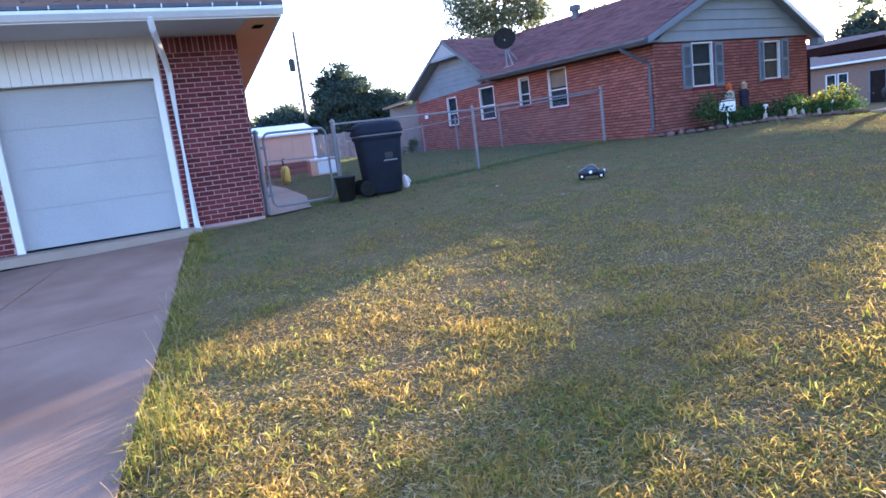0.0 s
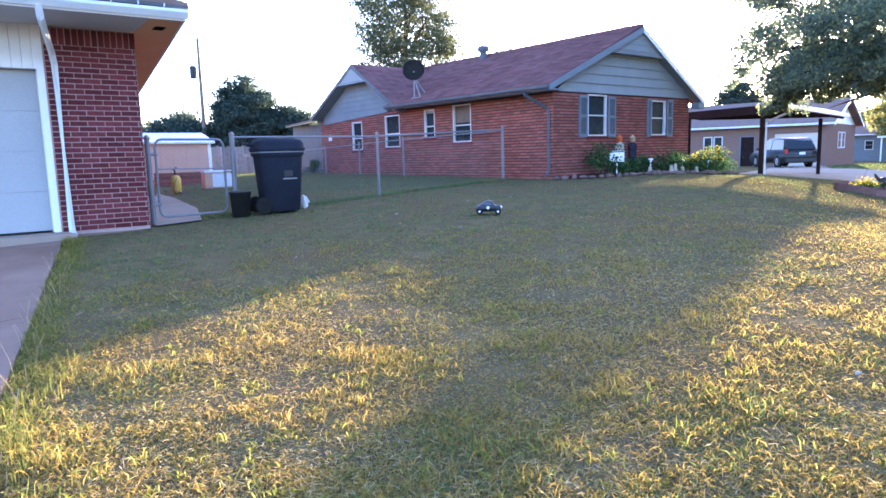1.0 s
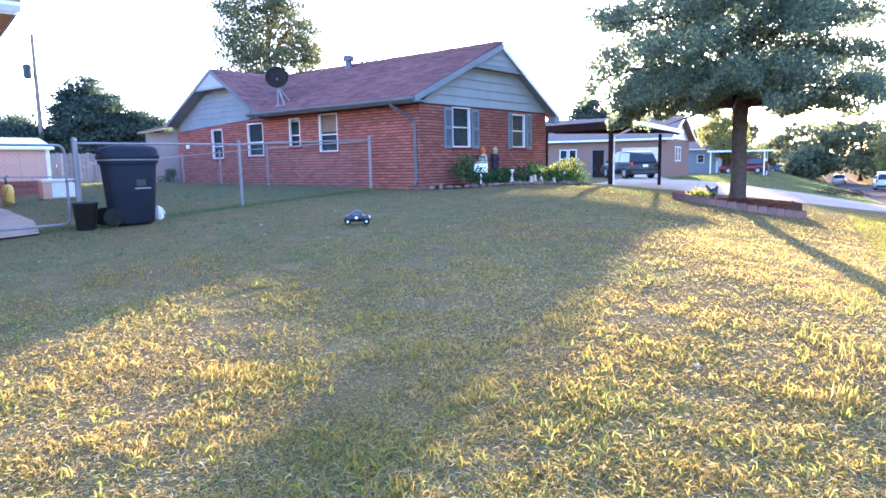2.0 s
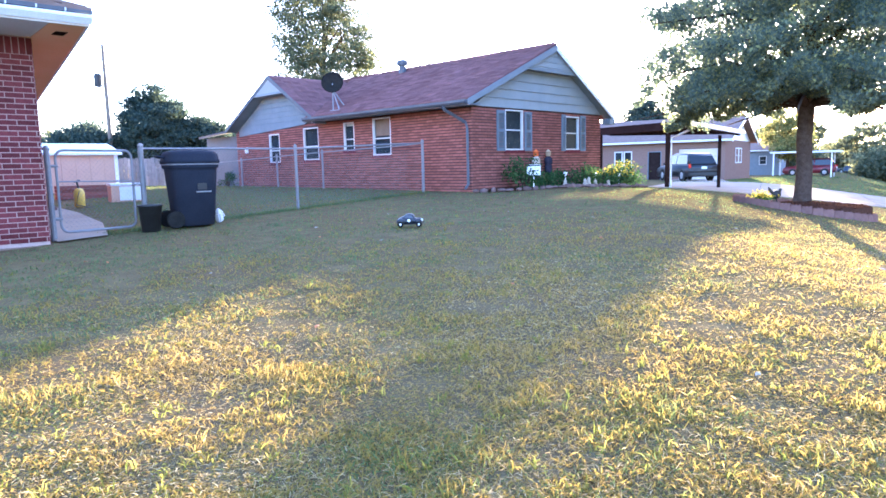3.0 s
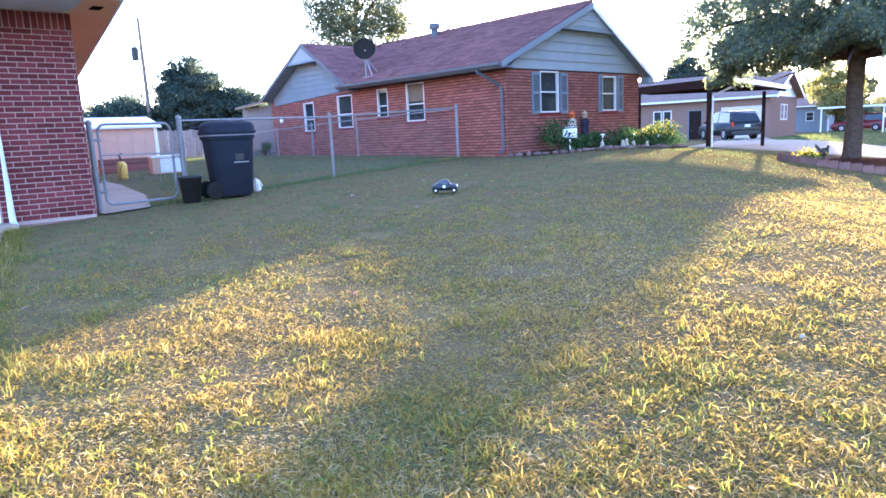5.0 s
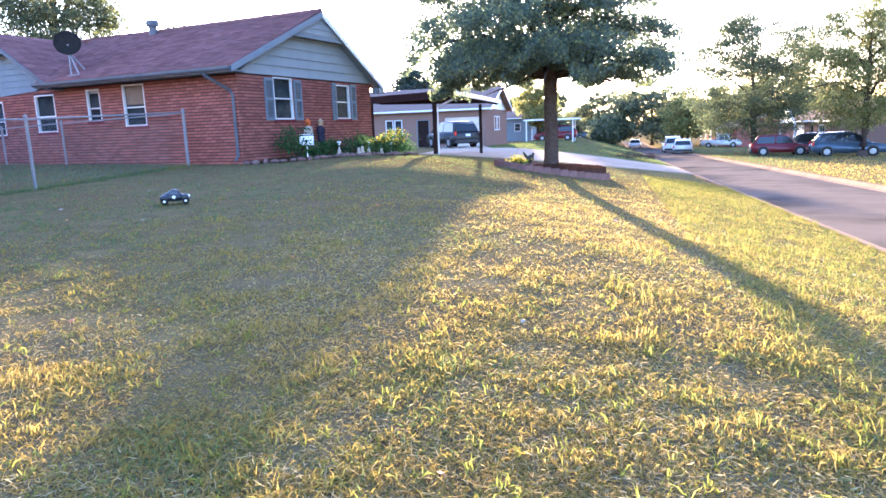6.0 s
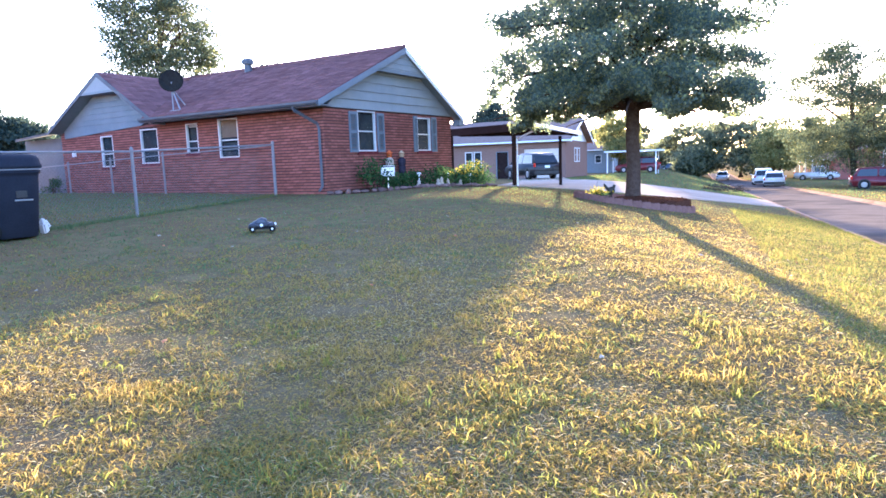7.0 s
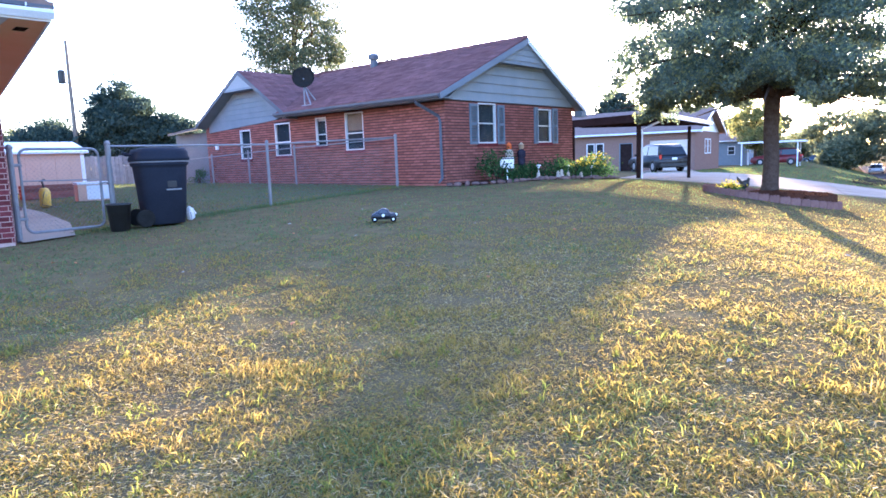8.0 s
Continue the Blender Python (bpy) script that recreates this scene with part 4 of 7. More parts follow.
roof_slope("roof", (HBACK, HY + 1.6, 2.55), (-19.6, HY + 1.6, 2.42), (HBACK, HY - 0.1, 2.24), (-19.6, HY - 0.1, 2.08), M_SLATE, house, 10, 0.012, 0.06, 0.35)
boxed("meter_box", (-16.50, -16.38, HY - 0.08, HY - 0.005, 1.44, 1.62), M_WHITE, house, "small white meter box", 0.01)
# roof vent pipe with cap
bm = bmesh.new()
lathe(bm, [(0.11, -0.25), (0.11, 0.10), (0.17, 0.11), (0.18, 0.20), (0.15, 0.26), (0.06, 0.28)], 14, (-11.85, 12.6, 3.81))
part("roof_vent", bm, M_SLATE, house, "metal roof vent with cap")
# satellite dish on a tripod
dish = thing("satellite_dish", (*by_house(-11.62, 9.78), 2.44 + 0.165), "black satellite dish on a pale tripod mast", "satellite dish", turn=-11)
bm = bmesh.new()
lathe(bm, [(0.02, 0.0), (0.14, 0.011), (0.24, 0.040), (0.295, 0.075), (0.30, 0.082), (0.24, 0.049), (0.14, 0.02), (0.02, 0.009)], 24)
bmesh.ops.transform(bm, verts=bm.verts, matrix=Matrix.Translation((-0.12, 0.1, 0.74)) @ Vector((0.70, -0.66, 0.30)).to_track_quat("Z", "Y").to_matrix().to_4x4())
part("dish", bm, M_RUBBER, dish, "black round dish", True)
for a, b in (((0, 0, 0), (-0.1, 0.08, 0.62)), ((0.24, 0.02, 0.02), (-0.07, 0.08, 0.50)), ((0.06, 0.34, 0.14), (-0.08, 0.08, 0.55))):
    bm = bmesh.new()
    tube(bm, [a, b], 0.018, 8)
    part("leg", bm, M_GALV, dish)
bm = bmesh.new()
tube(bm, [(-0.1, 0.08, 0.50), (-0.12, 0.1, 0.74)], 0.022, 8)
part("mast", bm, M_GALV, dish)
boxed("foot_plate", (-0.08, 0.30, -0.05, 0.07, -0.02, 0.012), M_GALV, dish)

# ---- chain-link fence and gate ----
FXL = -8.72


def link_mesh(p0, p1, z_low, z_high, pitch=0.062, r=0.0009):
    """Woven diamonds between two plan points; two sets of zigzag wires."""
    a, b = Vector((*p0, 0)), Vector((*p1, 0))
    length, d = (b - a).length, (b - a).normalized()
    side = Vector((-d.y, d.x, 0))
    v, f = [], []

    def wire(q0, q1):
        ax = (q1 - q0).normalized()
        s = ax.cross(side).normalized() * r
        t = side * r
        k = len(v)
        for q in (q0, q1):
            v.extend([tuple(q + s), tuple(q - s * 0.5 + t * 0.87), tuple(q - s * 0.5 - t * 0.87)])
        f.extend([(k, k + 1, k + 4, k + 3), (k + 1, k + 2, k + 5, k + 4), (k + 2, k, k + 3, k + 5)])

    high = z_high - z_low
    n = int(length / pitch)
    for i in range(-int(high / pitch), n):
        u0 = i * pitch
        for sg in (1, -1):
            s0, s1 = (u0, u0 + high) if sg > 0 else (u0 + high, u0)
            za, zb = z_low, z_high
            k0, k1 = 0.0, 1.0
            lo, hi = 0.0, length
            if s1 != s0:
                ka, kb = (lo - s0) / (s1 - s0), (hi - s0) / (s1 - s0)
                k0, k1 = max(0, min(ka, kb)), min(1, max(ka, kb))
            if k1 - k0 < 0.02:
                continue
            q0 = a + d * (s0 + (s1 - s0) * k0) + Vector((0, 0, za + (zb - za) * k0))
            q1 = a + d * (s0 + (s1 - s0) * k1) + Vector((0, 0, za + (zb - za) * k1))
            wire(q0, q1)
    return v, f


def post(parent, x, y, z0, z1, r=0.026, name="post"):
    bm = bmesh.new()
    tube(bm, [(x, y, z0), (x, y, z1)], r, 10)
    lathe(bm, [(r * 1.15, 0), (r * 1.25, 0.02), (r * 0.8, 0.05), (0.004, 0.062)], 10, (x, y, z1))
    return part(name, bm, M_GALV, parent)


fence = thing("chain_link_fence", (0, 0, 0), "galvanised chain-link fence with round posts and top rail", "fence")
FENCE_Y = (5.55, 8.55, 12.55)
FENCE_TOP = (1.40, 1.43, 1.60)
for y, z, r in zip(FENCE_Y, FENCE_TOP, (0.036, 0.026, 0.034)):
    post(fence, FXL, y, 0.0, z, r)
bm = bmesh.new()
tube(bm, [(FXL, y, z - 0.02) for y, z in zip(FENCE_Y, FENCE_TOP)], 0.015, 8)
part("top_rail", bm, M_GALV, fence)
v, f = link_mesh((FXL, 5.57), (FXL, 12.53), 0.30, 1.41)
ob = new("wire_mesh", mesh_of("wire_mesh", v, f, M_GALV))
ob.parent, ob["label"] = fence, "woven diamond wire mesh"
for y in (5.55, 12.55):
    for z in (0.55, 0.95, 1.33):
        bm = bmesh.new()
        lathe(bm, [(0.037, -0.012), (0.041, -0.012), (0.041, 0.012), (0.037, 0.012)], 12, (FXL, y, z))
        part("band", bm, M_GALV, fence)

side_fence = thing("chain_link_fence", (0, 0, 0), "low chain-link fence along the brick side wall", "fence")
SIDE_Y = 9.62   # along the house's own axes
side_line = [by_house(x, SIDE_Y) for x in (-8.6, -12.0, -14.3, -16.4, -18.6, -23.0)]
side_top = (1.58, 1.52, 1.46, 1.40, 1.34, 1.24)
for (x, y), z in zip(side_line[1:], side_top[1:]):
    post(side_fence, x, y, 0.2, z)
bm = bmesh.new()
tube(bm, [(FXL, 12.55, 1.575)] + [(x, y, z - 0.02) for (x, y), z in zip(side_line, side_top)], 0.014, 8)
part("top_rail", bm, M_GALV, side_fence)
v, f = link_mesh(side_line[0], side_line[-1], 0.50, 1.34, 0.075, 0.0008)
ob = new("wire_mesh", mesh_of("wire_mesh", v, f, M_GALV))
ob.parent = side_fence

gate = thing("metal_gate", (-8.80, 4.31, -0.15), "pipe-framed chain-link gate standing closed", "gate", turn=-3.7)


def rounded_frame(w, z0, z1, r):
    pts = []
    for cx, cz, a0 in ((w - r, z1 - r, 0), (r, z1 - r, 90), (r, z0 + r, 180), (w - r, z0 + r, 270)):
        for k in range(6):
            a = radians(a0 + 18 * k)
            pts.append((0, cx + r * math.cos(a), cz + r * math.sin(a)))
    return pts + [pts[0], pts[1]]


bm = bmesh.new()
tube(bm, [(p[0], p[1] + 0.10, p[2]) for p in rounded_frame(1.00, 0.44, 1.50, 0.10)], 0.018, 8, False)
part("gate_frame", bm, M_GALV, gate)
bm = bmesh.new()
tube(bm, [(0, 0.10, 1.10), (0, 1.10, 1.08)], 0.010, 6)
part("brace", bm, M_GALV, gate)
v, f = link_mesh((0, 0.12), (0, 1.08), 0.46, 1.48)
ob = new("wire_mesh", mesh_of("wire_mesh", v, f, M_GALV))
ob.parent = gate
post(gate, 0, 0.0, 0.25, 1.50, 0.036, "hinge_post")
for z in (0.62, 1.30):
    bm = bmesh.new()
    tube(bm, [(0, 0.0, z), (0, 0.12, z)], 0.022, 6)
    part("hinge", bm, M_GALV, gate)
bm = bmesh.new()
tube(bm, [(0.03, 1.06, 1.02), (0.05, 1.14, 1.04), (0.02, 1.19, 1.02)], 0.012, 6)
part("latch", bm, M_GALV, gate)

# ---- wheeled bin, bucket, jug ----
wb = thing("wheeled_bin", (-8.30, 6.04, ground_z(-8.3, 6.04) + 0.005), "tall navy plastic wheeled rubbish bin before the fence", "bin", turn=-18)


def frustum(bm, w0, d0, w1, d1, z0, z1, shift=0.0, bevel=0.03):
    """A tapering box: widths along y, depths along x."""
    vs = [bm.verts.new((x * d0 / 2, y * w0 / 2, z0)) for x, y in ((-1, -1), (1, -1), (1, 1), (-1, 1))]
    ws = [bm.verts.new((x * d1 / 2 + shift, y * w1 / 2, z1)) for x, y in ((-1, -1), (1, -1), (1, 1), (-1, 1))]
    bm.faces.new(list(reversed(vs)))
    bm.faces.new(ws)
    for k in range(4):
        bm.faces.new((vs[k], vs[(k + 1) % 4], ws[(k + 1) % 4], ws[k]))
    if bevel:
        bmesh.ops.bevel(bm, geom=list({e for v in vs + ws for e in v.link_edges}), offset=bevel, segments=3, affect="EDGES")


def rounded_loft(bm, rows, power=0.5, sides=40):
    """A closed tub with rounded corners through rows of width, depth, height and shift along x."""
    rings = []
    for w, d, z, s in rows:
        ring_v = []
        for k in range(sides):
            a = math.tau * k / sides
            c, n = math.cos(a), math.sin(a)
            ring_v.append(bm.verts.new((s + d / 2 * math.copysign(abs(c) ** power, c), w / 2 * math.copysign(abs(n) ** power, n), z)))
        rings.append(ring_v)
    for lo, hi in zip(rings, rings[1:]):
        for k in range(sides):
            bm.faces.new((lo[k], lo[(k + 1) % sides], hi[(k + 1) % sides], hi[k]))
    bm.faces.new(list(reversed(rings[0])))
    bm.faces.new(rings[-1])


bm = bmesh.new()
rounded_loft(bm, [(0.48, 0.40, 0.02, 0), (0.53, 0.45, 0.035, 0), (0.545, 0.46, 0.10, 0), (0.555, 0.47, 0.105, 0), (0.665, 0.55, 0.80, 0), (0.675, 0.555, 0.84, 0), (0.72, 0.59, 0.85, 0), (0.725, 0.595, 0.89, 0)])
part("body", bm, M_BIN, wb, "", True)
bm = bmesh.new()
rounded_loft(bm, [(0.735, 0.605, 0.892, 0), (0.742, 0.612, 0.896, 0), (0.742, 0.612, 0.906, 0), (0.735, 0.605, 0.91, 0)])
part("rim", bm, M_GALV, wb, "light scuffed rim edge")
bm = bmesh.new()
rounded_loft(bm, [(0.74, 0.61, 0.912, 0), (0.76, 0.63, 0.925, 0), (0.762, 0.632, 0.955, 0), (0.735, 0.605, 0.97, 0), (0.725, 0.59, 1.03, 0), (0.67, 0.53, 1.075, 0), (0.48, 0.36, 1.10, 0), (0.2, 0.15, 1.108, 0)])
part("lid", bm, M_BIN, wb, "domed lid", True)
boxed("badge", (0.24, 0.272, 0.0, 0.13, 0.54, 0.63), M_BLACK, wb, "black moulded badge", 0.006)
bm = bmesh.new()
tube(bm, [(0.05, -0.37, 1.0), (0.0, -0.44, 1.02), (-0.12, -0.44, 1.02), (-0.18, -0.37, 1.0)], 0.016, 8)
part("handle", bm, M_BIN, wb)
for x in (-0.2, 0.2):
    w = new("wheel")
    w.parent = wb
    bm = bmesh.new()
    lathe(bm, [(0.04, -0.03), (0.115, -0.03), (0.125, -0.015), (0.125, 0.015), (0.115, 0.03), (0.04, 0.03)], 18)
    bmesh.ops.transform(bm, verts=bm.verts, matrix=pose(x, -0.31, 0.125, 0, 90, 0))
    part("tyre", bm, M_RUBBER, w)
boxed("label_plate", (0.235, 0.275, -0.02, 0.19, 0.50, 0.52), M_GALV, wb, "pale bar on the front")


bucket = thing("bucket", (-8.40, 5.42, ground_z(-8.40, 5.42)), "black plastic planter bucket on the grass", "bucket")
bm = bmesh.new()
lathe(bm, [(0.12, 0.0), (0.155, 0.35), (0.168, 0.352), (0.168, 0.375), (0.15, 0.375), (0.115, 0.02)], 20)
part("pot", bm, M_BLACK, bucket, "", True)
bm = bmesh.new()
lathe(bm, [(0.02, 0.30), (0.145, 0.305), (0.145, 0.31), (0.02, 0.33)], 16)
part("soil", bm, M_MULCH, bucket, "dark soil")
jug = thing("plastic_jug", (-8.45, 6.62, ground_z(-8.45, 6.62)), "white plastic jug lying beside the bin", "jug", turn=20)
bm = bmesh.new()
frustum(bm, 0.12, 0.09, 0.11, 0.085, 0.0, 0.15, 0, 0.02)
frustum(bm, 0.10, 0.075, 0.035, 0.035, 0.145, 0.21, 0, 0.008)
bmesh.ops.transform(bm, verts=bm.verts, matrix=pose(0, 0, 0.005, 12, 0, 0))
part("bottle", bm, M_SOFFIT_WHITE, jug)
bm = bmesh.new()
tube(bm, [(0, 0.05, 0.06), (0.02, 0.10, 0.09), (0, 0.04, 0.18)], 0.010, 6)
part("handle", bm, M_WHITE, jug)

# ---- back yard ----
shed = thing("shed", (-23.9, 11.8, 0.27), "pink-beige garden shed with a pale metal roof", "shed", turn=-14)
for i in range(8):
    boxed("siding_panel", (1.38, 1.42 - 0.004 * (i % 2), -1.75 + 0.44 * i, -1.75 + 0.44 * (i + 1) - 0.004, 0.0, 1.50), M_PINK, shed)
boxed("wall", (-1.4, 1.38, -1.75, 1.76, 0.0, 1.49), M_PINK, shed)
bm = bmesh.new()
prism(bm, [(1.55, -1.9, 1.49), (0.0, -1.9, 1.86), (-1.5, -1.9, 1.49), (-1.5, -1.9, 1.45), (1.55, -1.9, 1.42)], (0, 3.8, 0))
part("roof", bm, M_METAL_WHITE, shed, "pale metal roof")
for i in range(12):
    boxed("roof_seam", (0.05, 0.10, -1.85 + 0.33 * i, -1.82 + 0.33 * i, 1.835, 1.87), M_METAL_WHITE, shed)
boxed("corner_trim", (1.42, 1.45, 1.66, 1.77, 0, 1.48), M_WHITE, shed)
sprayer = thing("pump_sprayer", (-14.13, 7.51, ground_z(-14.13, 7.51)), "yellow pump sprayer with black handle on the grass", "sprayer", turn=15)
sprayer.scale = (0.8, 0.8, 0.85)
bm = bmesh.new()
lathe(bm, [(0.09, 0.02), (0.13, 0.05), (0.135, 0.40), (0.09, 0.48), (0.04, 0.50)], 18)
part("tank", bm, M_YELLOW, sprayer, "yellow tank", True)
bm = bmesh.new()
tube(bm, [(0, 0, 0.48), (0, -0.04, 0.66)], 0.025, 8)
tube(bm, [(0, -0.12, 0.66), (0, 0.05, 0.70)], 0.02, 8)
part("pump_handle", bm, M_BLACK, sprayer)
bm = bmesh.new()
tube(bm, [(0.08, -0.05, 0.45), (0.12, -0.16, 0.30), (0.1, -0.20, 0.10), (0.15, 0.1, 0.02), (0.1, 0.4, 0.015)], 0.011, 6)
part("hose", bm, M_BLACK, sprayer)
chest = thing("chest", (-14.9, 9.0, ground_z(-14.9, 9.0)), "white lidded chest on the grass before the shed", "chest", turn=-20)
chest.scale = (0.62, 0.52, 0.95)
boxed("body", (-0.35, 0.35, -0.65, 0.65, 0.0, 0.40), M_PINK, chest, "pink-beige body", 0.02)
boxed("lid", (-0.37, 0.37, -0.67, 0.67, 0.40, 0.46), M_METAL_WHITE, chest, "white lid", 0.015)
boxed("front_panel", (0.35, 0.37, -0.30, 0.60, 0.04, 0.38), M_METAL_WHITE, chest, "white front panel", 0.006)
planter = thing("planter_box", (-17.6, 9.6, ground_z(-17.6, 9.6)), "reddish brick planter box beside the chest", "planter", turn=-15)
for k in range(4):
    boxed("brick_course", (-0.2, 0.2, -0.75, 0.75, 0.09 * k, 0.09 * k + 0.08), M_BRICK_RED, planter)
wf = thing("wooden_fence", (-25.5, 15.0, 0.40), "weathered grey board fence across the back yard", "fence", turn=-18)
for i in range(60):
    ob = boxed("board", (-0.012, 0.012, -1.4 + i * 0.15, -1.4 + i * 0.15 + 0.135, 0.0, 1.25 + 0.03 * math.sin(i * 1.7)), M_WOOD_GREY, wf)
for z in (0.35, 0.95):
    boxed("rail", (-0.06, -0.013, -1.4, 7.6, z, z + 0.09), M_WOOD_GREY, wf)
blocks = thing("concrete_block", (-14.2, 6.6, ground_z(-14.2, 6.6)), "two dark blocks beside the path", "block")
boxed("block", (-0.2, 0.1, -0.25, 0.05, 0.0, 0.14), M_STONE, blocks, "", 0.01)
boxed("block", (0.0, 0.25, 0.12, 0.35, 0.0, 0.10), M_STONE, blocks, "", 0.01)

pole = thing("utility_pole", (-46.5, 27.3, 0.3), "wooden utility pole with a grey transformer", "utility pole")
bm = bmesh.new()
tube(bm, [(0, 0, -0.5), (0, 0, 9.9)], [0.17, 0.10], 10)
part("shaft", bm, M_POLE, pole)
bm = bmesh.new()
lathe(bm, [(0.10, 6.9), (0.24, 6.95), (0.25, 7.75), (0.16, 7.85), (0.05, 7.88)], 14, (-0.1, -0.48, 0))
part("transformer", bm, M_BLACK, pole)
for z in (7.0, 7.6):
    bm = bmesh.new()
    tube(bm, [(0, 0, z), (-0.06, -0.3, z)], 0.03, 6)
    part("bracket", bm, M_GALV, pole)

# ---- carport ----
CPX, CZ = -4.5, 2.0
carport = thing("carport", (0, 0, 0), "flat dark-beamed carport on slim posts beside the brick house", "carport")
carport.matrix_basis = pose(0, 0, 0.03)
NEAR = ((-8.6, 22.25), (CPX, 20.15))   # both edges stand askew
FAR = ((-8.6, 25.1), (CPX, 29.2))


def near_y(x):
    return NEAR[0][1] + (x - NEAR[0][0]) * (NEAR[1][1] - NEAR[0][1]) / (NEAR[1][0] - NEAR[0][0])


def far_y(x):
    return FAR[0][1] + (x - FAR[0][0]) * (FAR[1][1] - FAR[0][1]) / (FAR[1][0] - FAR[0][0])


bm = bmesh.new()
prism(bm, [(-8.6, near_y(-8.6), CZ + 0.1), (CPX, near_y(CPX), CZ + 0.1), (CPX, far_y(CPX), CZ + 0.1), (-8.6, far_y(-8.6), CZ + 0.1)], (0, 0, 0.05))
part("roof_deck", bm, M_METAL_WHITE, carport, "pale metal deck")
for i in range(10):
    x = -8.5 + i * 0.42
    bm = bmesh.new()
    prism(bm, [(x, near_y(x) + 0.1, CZ + 0.15), (x + 0.05, near_y(x) + 0.1, CZ + 0.17), (x + 0.11, near_y(x) + 0.1, CZ + 0.15)], (0, far_y(x) - near_y(x) - 0.12, 0))
    part("roof_rib", bm, M_METAL_WHITE, carport)
bm = bmesh.new()
prism(bm, [(-8.6, near_y(-8.6) - 0.04, CZ - 0.07), (CPX, near_y(CPX) - 0.04, CZ - 0.07), (CPX, near_y(CPX) + 0.05, CZ - 0.07), (-8.6, near_y(-8.6) + 0.05, CZ - 0.07)], (0, 0, 0.24))
part("beam", bm, M_BROWN, carport, "dark brown front beam")
bm = bmesh.new()
prism(bm, [(-8.6, far_y(-8.6) - 0.05, CZ + 0.03), (CPX, far_y(CPX) - 0.05, CZ + 0.03), (CPX, far_y(CPX) + 0.03, CZ + 0.03), (-8.6, far_y(-8.6) + 0.03, CZ + 0.03)], (0, 0, 0.10))
part("beam", bm, M_BROWN, carport)
boxed("beam", (CPX - 0.14, CPX - 0.06, 20.4, far_y(CPX) - 0.2, CZ - 0.04, CZ + 0.098), M_BROWN, carport)
boxed("gutter", (CPX - 0.05, CPX + 0.07, 20.1, far_y(CPX) + 0.05, CZ + 0.02, CZ + 0.16), M_METAL_WHITE, carport, "white metal edge gutter", 0.01)
for i in range(7):
    y = 22.2 + 0.75 * i
    x0 = max(-8.5, -8.5 + (y - 25.0) * 0.976)
    boxed("joist", (x0, CPX - 0.16, y, y + 0.06, CZ + 0.03, CZ + 0.098), M_BROWN, carport)
for x, y, w in ((-5.30, 20.75, 0.06), (-4.93, 26.8, 0.055), (-7.86, 22.0, 0.05), (-8.45, 23.4, 0.05)):
    boxed("post", (x - w, x + w, y - w, y + w, -0.35, CZ - 0.06), M_BROWN, carport, "", 0.006)
bm = bmesh.new()
tube(bm, [(CPX + 0.02, 20.2, CZ - 0.04), (CPX - 0.08, 20.3, CZ - 0.10), (-5.18, 20.70, CZ - 0.30), (-5.18, 20.68, 0.22), (-5.08, 20.62, 0.16)], 0.035, 4)
part("downspout", bm, M_METAL_WHITE, carport, "white downspout")


